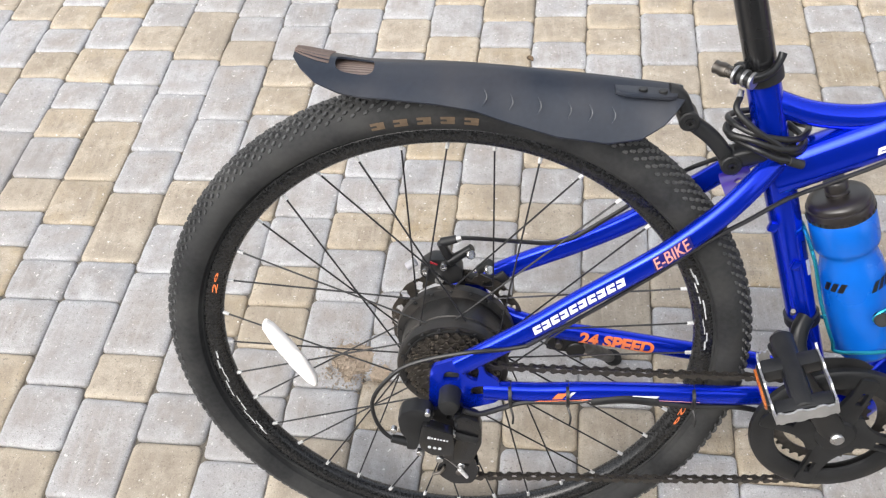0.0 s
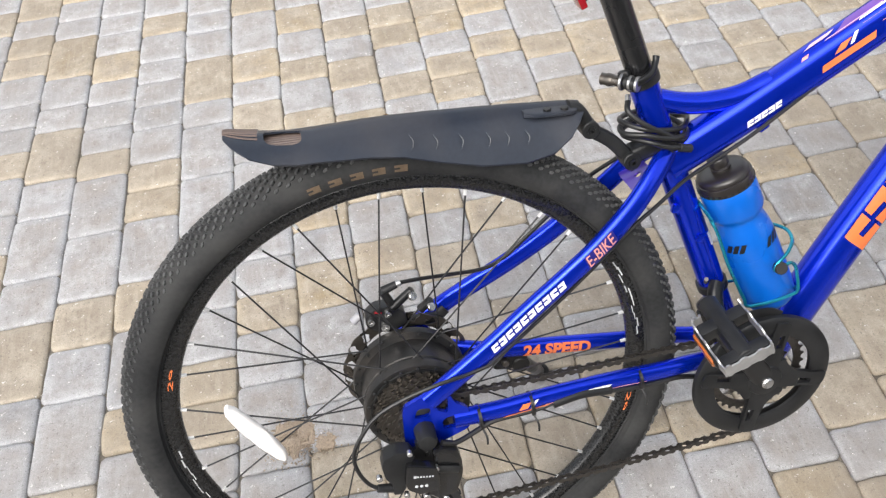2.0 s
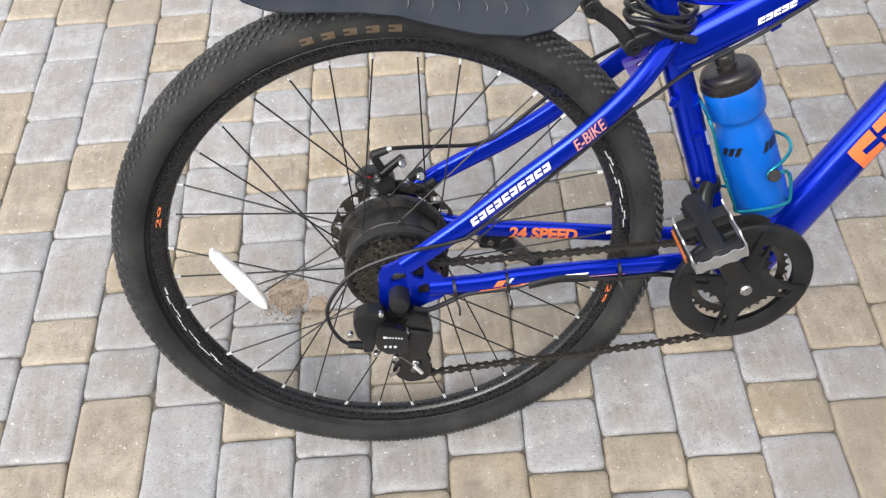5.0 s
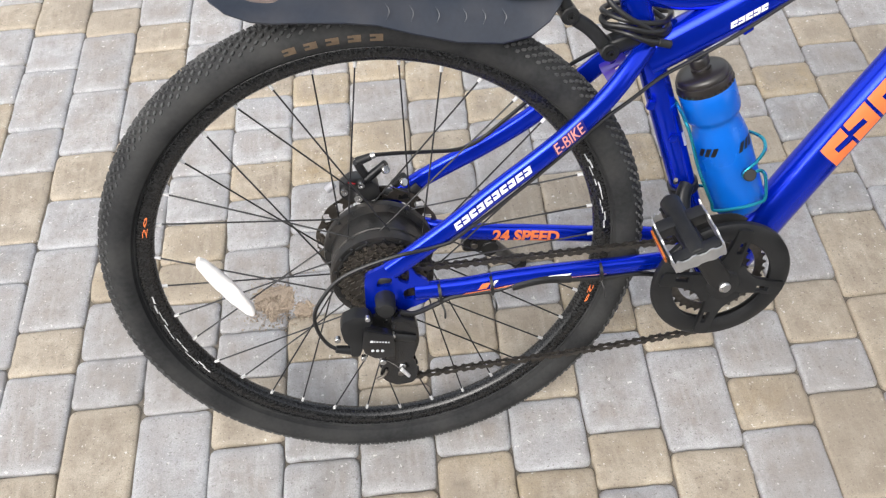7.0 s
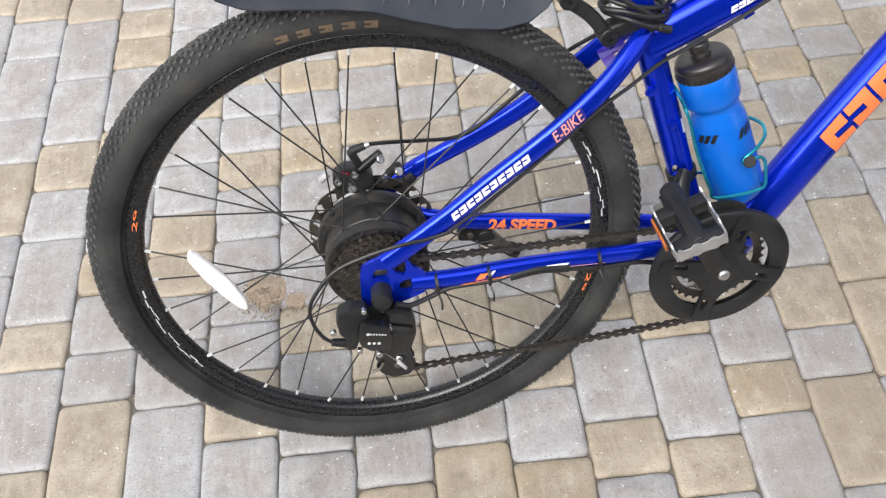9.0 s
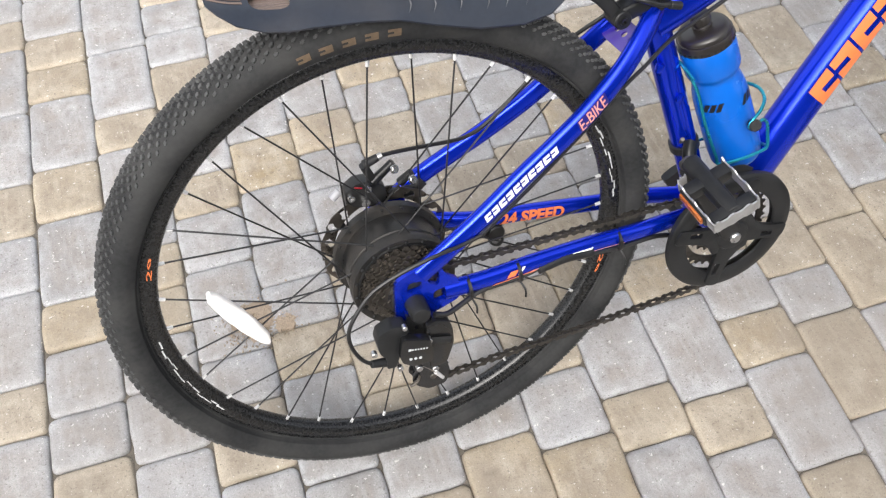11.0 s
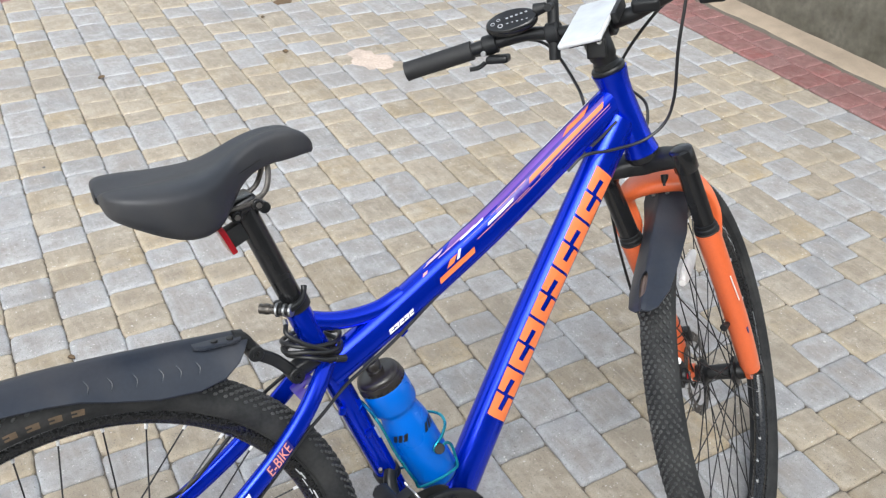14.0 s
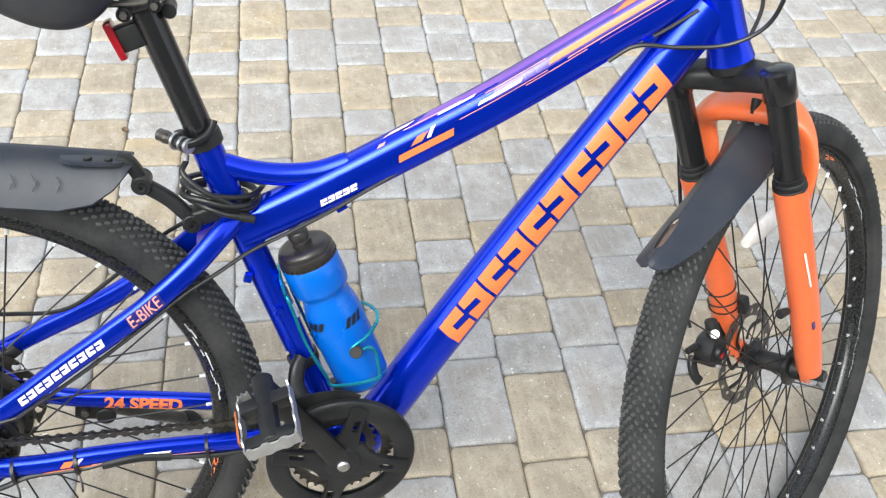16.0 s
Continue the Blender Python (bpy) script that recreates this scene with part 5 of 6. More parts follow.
coil = part("cable_lock", bm, CABLE, None, "black coiled cable lock wound round the seat tube", sharp=70)
coil.matrix_world = STAND
tagged(coil, category="cable lock")
lock_head = part("lock_head", rod(bmesh.new(), (0.372, -0.0342, 0.6665), (0.388, -0.032, 0.660), 0.0050, seg=14), BLACK_PLASTIC, coil)
part("lock_pin", rod(bmesh.new(), (0.3215, -0.0105, 0.7285), (0.3235, -0.006, 0.7345), 0.0036, 0.0030, 14), CHROME, coil, "bright lock pin")

# ---- bottle in its wire cage ----
B0, BD = Vector((0.5048, -0.014, 0.403)), Vector((-0.066, 0.012, 0.208)).normalized()
bx = (Vector((0, -1, 0)) + BD * BD.y).normalized()
bmx = Matrix.Translation(B0) @ Matrix((bx, BD.cross(bx), BD)).transposed().to_4x4()
bottle = part("water_bottle", lathe(bmesh.new(), [(0.0234, -0.0090), (0.0315, -0.0070), (0.0349, 0.0000), (0.0360, 0.0200), (0.0364, 0.0600), (0.0361, 0.0950), (0.0355, 0.1100), (0.0337, 0.1220), (0.0311, 0.1320), (0.0303, 0.1380), (0.0302, 0.1415), (0.0315, 0.1450), (0.0349, 0.1490), (0.0360, 0.1540), (0.0360, 0.1720), (0.0355, 0.1900), (0.0325, 0.1940)], bmx, 56), BOTTLE_BLUE, None, "bright blue squeeze bottle with black cap in cage", sharp=60)
bottle.matrix_world = STAND
tagged(bottle, category="bottle")
part("bottle_cap", lathe(bmesh.new(), [(0.0350, 0.1895), (0.0358, 0.1910), (0.0354, 0.2010), (0.0348, 0.2030), (0.0332, 0.2036), (0.0330, 0.2075), (0.0312, 0.2105), (0.0262, 0.2128), (0.0200, 0.2138), (0.0150, 0.2142), (0.0120, 0.2143)], bmx, 56), CAP, bottle, "black screw cap with notched rim")
part("spout", lathe(bmesh.new(), [(0.0125, 0.2130), (0.0125, 0.2165), (0.0106, 0.2180), (0.0104, 0.2195), (0.0128, 0.2210), (0.0130, 0.2295), (0.0116, 0.2315), (0.0060, 0.2318)], bmx, 32), CAP, bottle)
bm = bmesh.new()
for k in range(28):
    a = TAU * k / 28
    c = bmx @ Vector((0.0357 * math.cos(a), 0.0357 * math.sin(a), 0.1930))
    slab(bm, Matrix.Translation(c) @ bmx.to_3x3().to_4x4() @ Matrix.Rotation(a, 4, "Z"), (0.0015, 0.0035, 0.0035))
part("cap_notches", bm, BLACK_PLASTIC, bottle)
for a0, h0 in ((-70, 0.102), (14, 0.096)):
    bm = bmesh.new()
    for k in range(3):
        g = []
        for i in range(5):
            a = radians(a0 + 14 * k + 10 * i / 4)
            g.append([bm.verts.new(bmx @ Vector((0.0368 * math.cos(a + radians(d)), 0.0368 * math.sin(a + radians(d)), h))) for h, d in ((h0, 0), (h0 + 0.013, 11))])
        for i in range(4):
            bm.faces.new((g[i][0], g[i + 1][0], g[i + 1][1], g[i][1]))
    part("bottle_print", bm, CABLE, bottle, "black slanted bars printed on the bottle")
cage = part("bottle_cage", wire(bmesh.new(), [(0.414, -0.028, 0.553), (0.4206, -0.036, 0.5328), (0.432, -0.040, 0.488), (0.4458, -0.040, 0.4496), (0.4565, -0.039, 0.4235), (0.4620, -0.040, 0.4100), (0.4900, -0.049, 0.4150), (0.5140, -0.056, 0.4240), (0.5215, -0.0575, 0.4310), (0.5206, -0.056, 0.4499), (0.5177, -0.055, 0.467), (0.5105, -0.056, 0.4758), (0.501, -0.059, 0.4765), (0.4926, -0.0610, 0.4764)], 0.0023, 104), TEAL, bike, "teal wire bottle cage")
bm = wire(bmesh.new(), [(0.4926, -0.0610, 0.4700), (0.486, -0.0600, 0.475), (0.491, -0.0590, 0.483), (0.5045, -0.054, 0.4895), (0.5185, -0.042, 0.495), (0.5260, -0.026, 0.497), (0.5270, -0.010, 0.497), (0.521, 0.010, 0.494), (0.512, 0.028, 0.488)], 0.0023, 60)
part("cage_loop", bm, TEAL, cage)
part("cage_far_side", wire(bmesh.new(), [(0.414, -0.034, 0.553), (0.410, 0.0, 0.566), (0.414, 0.034, 0.553), (0.434, 0.037, 0.480), (0.460, 0.036, 0.406), (0.500, 0.033, 0.398), (0.530, 0.014, 0.402), (0.5330, -0.030, 0.414), (0.5215, -0.0575, 0.431)], 0.0023, 70), TEAL, cage)
part("cage_grip", rod(bmesh.new(), (0.4940, -0.0555, 0.4730), (0.4926, -0.0650, 0.4775), 0.0082, seg=18), BLACK_PLASTIC, cage)

# ======================= fork, front wheel, bars =======================
FC = Vector((1.1159, -0.0340, 0.3361))
UPA = Vector((-0.3688, 0.0, 0.9295)).normalized()
RT = Vector((0.5218, -0.8276, 0.2070)).normalized()
FWm = wheel_frame(FC, RT, UPA)
front = build_wheel("front_wheel", FWm, "front wheel with black rim, turned to the left", 0.022, (-0.030, 0.026), radians(62), radians(4), 8)
flat_f = FWm @ Matrix.Rotation(radians(-90), 4, "X")
part("front_hub", lathe(bmesh.new(), [(0.006, -0.050), (0.015, -0.048), (0.017, -0.036), (0.0275, -0.034), (0.0275, -0.028), (0.015, -0.022), (0.014, 0.018), (0.0255, 0.024), (0.0255, 0.029), (0.017, 0.034), (0.014, 0.048), (0.006, 0.050)], flat_f, 36), BLACK_ALLOY, front, "black front hub")
disc_rotor("brake_disc", front, FWm, 0.040)
L = lambda x, y, z: FWm @ Vector((x, y, z))
fork = part("fork_crown", sweep(bmesh.new(), curve([L(0.012, -0.073, 0.481), L(0.016, -0.054, 0.482), L(0.028, -0.026, 0.4765), L(0.033, -0.002, 0.4725), L(0.028, 0.022, 0.4765), L(0.016, 0.046, 0.482), L(0.012, 0.062, 0.481)], 30), lambda t: (0.0165 + 0.006 * math.sin(math.pi * t), 0.0125 + 0.004 * math.sin(math.pi * t)), side=FWm.to_3x3() @ Vector((1, 0, 0)), p=3, n=24), BLACK_PLASTIC, bike, "black suspension fork crown")
for s in (-1, 1):
    wide = 0.0 if s < 0 else -0.0095                # the legs stand a little off the wheel's middle plane
    part("stanchion", rod(bmesh.new(), L(0.005, (0.069 + wide) * s, 0.300), L(0.0125, (0.071 + wide) * s, 0.489), 0.0165, seg=28), GLOSS_BLACK, fork, "glossy black fork tube")
    part("top_cap", lathe(bmesh.new(), [(0.004, 0.0), (0.014, -0.001), (0.0185, -0.004), (0.0195, -0.010), (0.0195, -0.040), (0.018, -0.042)], axis(L(0.0128, (0.071 + wide) * s, 0.500), L(0.0132, (0.071 + wide) * s, 0.510)), 28), GLOSS_BLACK, fork)
    part("dust_seal", lathe(bmesh.new(), [(0.0168, 0.016), (0.0180, 0.0155), (0.0184, 0.013), (0.0176, 0.0115), (0.0176, 0.0095), (0.0198, 0.008), (0.0203, 0.004), (0.0194, 0.0028), (0.0194, 0.0012), (0.0209, 0.0), (0.0205, -0.003)], axis(L(0.0055, (0.0692 + wide) * s, 0.337), L(0.0062, (0.0693 + wide) * s, 0.352)), 28), BLACK_PLASTIC, fork)
    leg = part("fork_leg", sweep(bmesh.new(), curve([L(0.0055, (0.0690 + wide) * s, 0.336), L(0.0035, (0.0685 + wide) * s, 0.250), L(0.0005, (0.0660 + wide) * s, 0.125), L(-0.0033, 0.0630 * s, 0.046), L(-0.0043, 0.0620 * s, 0.020)], 30), lambda t: (0.0205 - 0.0035 * t ** 2, 0.0220 - 0.002 * t ** 2), side=FWm.to_3x3() @ Vector((0, 1, 0)), n=28), ORANGE, fork, "orange lower fork leg")
    part("leg_end", lathe(bmesh.new(), [(0.0165, 0.0), (0.0175, 0.004), (0.016, 0.014), (0.009, 0.020), (0.004, 0.021)], axis(L(-0.0043, 0.0620 * s, 0.023), L(-0.0047, 0.0620 * s, 0.009)), 28), ORANGE, fork)
    part("fork_dropout", plate(bmesh.new(), FWm @ Matrix.Translation((0, 0.0500 * s, 0)) @ Matrix.Rotation(radians(90), 4, "X"), rounded([(-0.014, 0.020), (0.012, 0.020), (0.014, -0.010), (0.004, -0.020), (-0.006, -0.020), (-0.014, -0.008)], 0.3), (), 0.008), ORANGE, fork)
part("fork_arch", sweep(bmesh.new(), curve([L(0.020, -0.072, 0.300), L(0.040, -0.070, 0.340), L(0.054, -0.067, 0.380), L(0.058, -0.052, 0.404), L(0.058, -0.024, 0.414), L(0.058, 0.024, 0.414), L(0.058, 0.052, 0.404), L(0.054, 0.067, 0.380), L(0.040, 0.070, 0.340), L(0.020, 0.072, 0.300)], 48), lambda t: (0.0050 + 0.0195 * math.exp(-((t - 0.5) / 0.26) ** 4), 0.0130 + 0.0130 * (1 - math.exp(-((t - 0.5) / 0.30) ** 4)) * min(1, 8 * t, 8 * (1 - t))), side=FWm.to_3x3() @ Vector((0, 0.2, 1)), p=3, n=18), ORANGE, fork, "orange fork arch")
part("arch_peg", rod(bmesh.new(), L(0.050, -0.020, 0.430), L(0.037, -0.018, 0.416), 0.0066, 0.0044, 14), BLACK_PLASTIC, fork, "small black peg on the arch")
part("axle_nut", rod(bmesh.new(), L(0.002, -0.050, -0.003), L(0.002, -0.080, -0.003), 0.0105, 0.0090, 16), BLACK_ALLOY, fork)
part("leg_knob", rod(bmesh.new(), L(-0.024, -0.056, 0.146), L(-0.040, -0.052, 0.152), 0.0050, 0.0068, 16), BLACK_PLASTIC, fork, "small black knob behind the fork leg")
part("axle_nut", rod(bmesh.new(), L(0, 0.056, -0.002), L(0, 0.072, -0.002), 0.0095, 0.0080, 16), STEEL, fork)
bm = bmesh.new()
slab(bm, FWm @ Matrix.Translation((-0.0115, -0.0856, 0.216)) @ Matrix.Rotation(radians(-2), 4, "Y"), (0.0024, 0.0016, 0.058))
part("fork_stripe", bm, WHITE_INK, fork, "white stripe on the fork leg")
bm = bmesh.new()
for z, h in ((0.116, 0.011),):
    slab(bm, FWm @ Matrix.Translation((-0.0125, -0.0826, z)), (0.005, 0.0020, h))
part("fork_stripe", bm, NAVY, fork, "navy stripe on the fork leg")
# crown race and headset
HB, HT = Vector((0.960, -0.020, 0.808)), Vector((0.912, -0.008, 0.948))
ha = (HT - HB).normalized()
part("lower_headset", rod(bmesh.new(), HB - ha * 0.012, HB + ha * 0.002, 0.0270, 0.0275, 32), BLACK_ALLOY, fork)
stem = part("stem", lathe(bmesh.new(), [(0.0255, 0.0), (0.0268, 0.002), (0.0268, 0.006), (0.0255, 0.008), (0.0205, 0.009), (0.0200, 0.0155), (0.0185, 0.0165), (0.0190, 0.022), (0.0212, 0.025), (0.0212, 0.062), (0.0190, 0.066), (0.0175, 0.074), (0.0140, 0.078)], axis(HT, HT + ha), 32), BLACK_ALLOY, bike, "black handlebar stem and headset spacers")
fwd = Vector((0.76, 0.59, 0.0)).normalized()
lft = Vector((-0.5218, 0.8276, -0.2070)).normalized()
BAR = HT + ha * 0.058 + fwd * 0.050 + Vector((0, 0, 0.012))
part("stem_arm", sweep(bmesh.new(), curve([HT + ha * 0.054, HT + ha * 0.060 + fwd * 0.024 + Vector((0, 0, 0.008)), BAR], 10), (0.016, 0.0165), side=lft, p=3, n=20), BLACK_ALLOY, stem)
part("face_clamp", rod(bmesh.new(), BAR - lft * 0.022, BAR + lft * 0.022, 0.0235, seg=24), BLACK_ALLOY, stem)
for at_h, turn_r in ((0.034, 0.008), (0.052, 0.008)):
    part("stem_bolt", rod(bmesh.new(), HT + ha * at_h - fwd * 0.018 - lft * turn_r, HT + ha * at_h - fwd * 0.0245 - lft * turn_r, 0.0045, seg=12), CHROME, stem, "bright stem bolt")
part("clamp_lug", slab(bmesh.new(), Matrix.Translation(HT + ha * 0.043 - fwd * 0.0195) @ Matrix.Rotation(math.atan2(fwd.y, fwd.x), 4, "Z"), (0.012, 0.030, 0.032), 0.004, 3), BLACK_ALLOY, stem)


def bar_at(x):
    """A point of the handlebar, x to its left: clamp, rise, swept grips."""
    a = abs(x)
    rise = 0.022 * min(1, max(0, (a - 0.05) / 0.09)) if a < 0.14 else 0.022
    return BAR + lft * x + Vector((0, 0, rise * 0.9)) - fwd * (0.055 * max(0, (a - 0.12) / 0.22))


bar = part("handlebar", sweep(bmesh.new(), curve([bar_at(x) for x in (-0.335, -0.25, -0.18, -0.13, -0.09, -0.05, 0.0, 0.05, 0.09, 0.13, 0.18, 0.25, 0.335)], 96), lambda t: 0.0112 + 0.004 * max(0, 1 - abs(t - 0.5) / 0.12), side=(0, 0, 1), n=20), BLACK_ALLOY, bike, "black riser handlebar turned to the left")
for s in (-1, 1):
    bm = sweep(bmesh.new(), [bar_at(s * (0.222 + 0.0036 * i)) for i in range(34)], lambda t: 0.0157 + 0.0005 * (1 if int(t * 33) % 2 else 0) + (0.0006 if t > 0.95 else 0), side=(0, 0, 1), n=24)
    part("grip", bm, GRIP, bar, "ribbed black rubber grip", sharp=25)
    part("brake_mount", rod(bmesh.new(), bar_at(s * 0.178), bar_at(s * 0.202), 0.0165, seg=20), BLACK_PLASTIC, bar)
    c = bar_at(s * 0.188)
    part("brake_lever", sweep(bmesh.new(), curve([c + fwd * 0.014 - Vector((0, 0, 0.010)), c + fwd * 0.040 - Vector((0, 0, 0.016)) + lft * s * 0.020, c + fwd * 0.050 - Vector((0, 0, 0.014)) + lft * s * 0.060, c + fwd * 0.044 - Vector((0, 0, 0.010)) + lft * s * 0.100], 16), (0.0040, 0.0055), side=(0, 0, 1), n=14), BLACK_ALLOY, bar)
    sh = part("shifter", slab(bmesh.new(), Matrix.Translation(c - lft * s * 0.012 - Vector((0, 0, 0.026)) - fwd * 0.008) @ Matrix.Rotation(math.atan2(fwd.y, fwd.x), 4, "Z"), (0.028, 0.038, 0.013), 0.006, 3), BLACK_PLASTIC, bar)
    part("shift_lever", sweep(bmesh.new(), curve([c - Vector((0, 0, 0.026)) - fwd * 0.010 + lft * s * 0.012, c - Vector((0, 0, 0.030)) - fwd * 0.020 + lft * s * 0.022, c - Vector((0, 0, 0.028)) - fwd * 0.026 + lft * s * 0.036], 10), (0.003, 0.006), side=(0, 0, 1), p=3, n=12), BLACK_PLASTIC, bar)
    part("lever_bolt", rod(bmesh.new(), c - fwd * 0.017 - Vector((0, 0, 0.010)) + lft * s * 0.010, c - fwd * 0.022 - Vector((0, 0, 0.010)) + lft * s * 0.010, 0.0045, seg=12), CHROME, bar)

# assist display on the left of the bar: an oval pod with printed marks
yaw = math.atan2(fwd.y, fwd.x)
dc = bar_at(0.146) + Vector((0, 0, 0.025)) - fwd * 0.016
dmx = Matrix.Translation(dc) @ Matrix.Rotation(yaw, 4, "Z") @ Matrix.Rotation(radians(-36), 4, "Y") @ Matrix.Rotation(radians(14), 4, "Z")
pod = part("assist_display", lathe(bmesh.new(), [(0.024, -0.010), (0.029, -0.006), (0.030, 0.0), (0.0285, 0.005), (0.026, 0.007)], dmx @ Matrix.Diagonal((0.85, 1.45, 1, 1)), 40), GLOSS_BLACK, bar, "oval black assist display with white marks")
bm = bmesh.new()
for x, y, r in ((-0.010, 0.018, 0.0045), (0.004, 0.020, 0.0032), (-0.002, 0.030, 0.0038)):
    plate(bm, dmx @ Matrix.Translation((x, y, 0.0071)), circle2(r, 14), [circle2(r * 0.7, 14)[::-1]], 0.0003)
for k in range(5):
    slab(bm, dmx @ Matrix.Translation((0.004 + 0.001 * k, 0.006 - 0.008 * k, 0.0073)), (0.003, 0.004, 0.0004))
    slab(bm, dmx @ Matrix.Translation((-0.008, 0.006 - 0.008 * k, 0.0073)), (0.002, 0.003, 0.0004))
part("display_marks", bm, GREY_PLASTIC, pod, "white printed symbols", smooth=False)
# clamp-on accessory post beside the stem
pc = bar_at(0.080)
post_m = part("accessory_mount", rod(bmesh.new(), pc - Vector((0, 0, 0.042)) - fwd * 0.008, pc + Vector((0, 0, 0.052)) + fwd * 0.006, 0.0095, seg=16), BLACK_PLASTIC, bar, "black clamp-on accessory mount")
part("mount_ring", rod(bmesh.new(), pc - lft * 0.011, pc + lft * 0.011, 0.0185, seg=20), BLACK_PLASTIC, post_m)
part("mount_screw", rod(bmesh.new(), pc + Vector((0, 0, 0.044)) - fwd * 0.030, pc + Vector((0, 0, 0.044)) + fwd * 0.012, 0.0065, 0.0050, 14), BLACK_PLASTIC, post_m)
part("mount_knob", rod(bmesh.new(), pc + Vector((0, 0, 0.044)) + lft * 0.010, pc + Vector((0, 0, 0.044)) + lft * 0.030, 0.0075, 0.0110, 14), BLACK_PLASTIC, post_m)
# phone in its holder on the stem
cm = pose(0.8919, 0.0050, 1.0231, -10.0, -16.2, 33.9)
holder = part("phone_holder", slab(bmesh.new(), cm @ Matrix.Translation((0, 0, -0.008)), (0.100, 0.054, 0.010), 0.004), BLACK_PLASTIC, bar, "black phone holder on the stem")
handset = part("smartphone", slab(bmesh.new(), cm @ Matrix.Translation((0, 0, 0.0015)), (0.1404, 0.0678, 0.008), 0.0035, 3), TAPE, None, "white smartphone lying in the handlebar holder")
handset.matrix_world = STAND
tagged(handset, category="phone")
part("phone_screen", plate(bmesh.new(), cm @ Matrix.Translation((0, 0, 0.0056)), rounded([(-0.0672, -0.0309), (0.0672, -0.0309), (0.0672, 0.0309), (-0.0672, 0.0309)], 0.12), (), 0.0004), SCREEN, handset, "glossy screen with a pale sky reflection painted in")
part("holder_jaw", slab(bmesh.new(), cm @ Matrix.Translation((0.025, -0.0389, 0.000)), (0.060, 0.009, 0.018), 0.003), BLACK_PLASTIC, holder)
lc = bar_at(-0.075) + Vector((0, 0, 0.012))
lamp = part("small_display", slab(bmesh.new(), Matrix.Translation(lc) @ Matrix.Rotation(yaw, 4, "Z") @ Matrix.Rotation(radians(-25), 4, "Y"), (0.052, 0.042, 0.020), 0.006, 3), BLACK_PLASTIC, bar, "small black handlebar computer")
part("screen", slab(bmesh.new(), Matrix.Translation(lc) @ Matrix.Rotation(yaw, 4, "Z") @ Matrix.Rotation(radians(-25), 4, "Y") @ Matrix.Translation((0, 0, 0.0102)), (0.036, 0.030, 0.0012), 0.0004), GREY_PLASTIC, lamp)

# cables from the bars to the frame and fork
cables = ([bar_at(0.170) + fwd * 0.020, bar_at(0.10) + fwd * 0.02 - Vector((0, 0, 0.022)), HT + lft * 0.055 - Vector((0, 0, 0.010)), HT + lft * 0.030 - Vector((0.015, 0, 0.055)), Vector((0.895, 0.028, 0.880))],
          [bar_at(-0.170) + fwd * 0.020, Vector((0.985, -0.112, 1.075)), Vector((0.971, -0.110, 1.030)), Vector((0.966, -0.100, 0.970)), Vector((0.972, -0.085, 0.905)), Vector((0.966, -0.070, 0.862)), Vector((0.933, -0.055, 0.838)), Vector((0.880, -0.043, 0.834)), Vector((0.830, -0.034, 0.836)), Vector((0.800, -0.028, 0.818))],
          [bar_at(-0.150) + fwd * 0.015, bar_at(-0.08) + fwd * 0.050 - Vector((0, 0, 0.020)), HT + fwd * 0.075 - Vector((0, 0, 0.020)), HB + fwd * 0.070 + Vector((0, 0, 0.060)), HB + fwd * 0.040 + Vector((0, 0, 0.0))],
          [L(0.020, 0.072, 0.440), L(0.014, 0.090, 0.330), L(-0.020, 0.090, 0.220), L(-0.060, 0.078, 0.160), L(-0.078, 0.066, 0.122)])
for pts in cables:
    part("control_cable", wire(bmesh.new(), pts, 0.0026, 60), CABLE, bike, "black control cable")
cal_f = part("front_caliper", plate(bmesh.new(), FWm @ Matrix.Translation((0, 0.070, 0)) @ Matrix.Rotation(radians(90), 4, "X"), rounded([(-0.084, 0.052), (-0.082, 0.078), (-0.066, 0.090), (-0.044, 0.086), (-0.036, 0.066), (-0.044, 0.044), (-0.066, 0.038)], 0.26, 4), (), 0.030, 0.004), BLACK_ALLOY, fork, "black front brake caliper")
part("piston_boss", rod(bmesh.new(), L(-0.062, 0.042, 0.064), L(-0.062, 0.034, 0.064), 0.0135, 0.0120, 22), BLACK_PLASTIC, cal_f)
part("caliper_arm", sweep(bmesh.new(), curve([L(-0.078, 0.074, 0.060), L(-0.088, 0.072, 0.052), L(-0.094, 0.068, 0.036), L(-0.092, 0.064, 0.024)], 10), (0.0050, 0.0075), p=3, n=14), BLACK_ALLOY, cal_f)
part("cable_stop", rod(bmesh.new(), L(-0.078, 0.064, 0.084), L(-0.098, 0.066, 0.092), 0.0060, 0.0050, 14), BLACK_PLASTIC, cal_f)
part("adjuster_knob", rod(bmesh.new(), L(-0.046, 0.054, 0.082), L(-0.040, 0.058, 0.104), 0.0100, 0.0090, 18), BLACK_PLASTIC, cal_f)
part("caliper_bolt", rod(bmesh.new(), L(-0.054, 0.047, 0.092), L(-0.058, 0.042, 0.098), 0.0068, seg=16), NIPPLE, cal_f, "bright caliper bolt head")
for x, z in ((-0.046, 0.050), (-0.074, 0.048)):
    part("caliper_bolt", rod(bmesh.new(), L(x, 0.041, z), L(x, 0.035, z), 0.0042, seg=12), CHROME, cal_f, "bright socket bolt")
part("caliper_mark", slab(bmesh.new(), FWm @ Matrix.Translation((-0.0655, 0.0330, 0.0640)), (0.008, 0.002, 0.006), 0.0005), RED_LENS, cal_f, "red mark on the caliper")
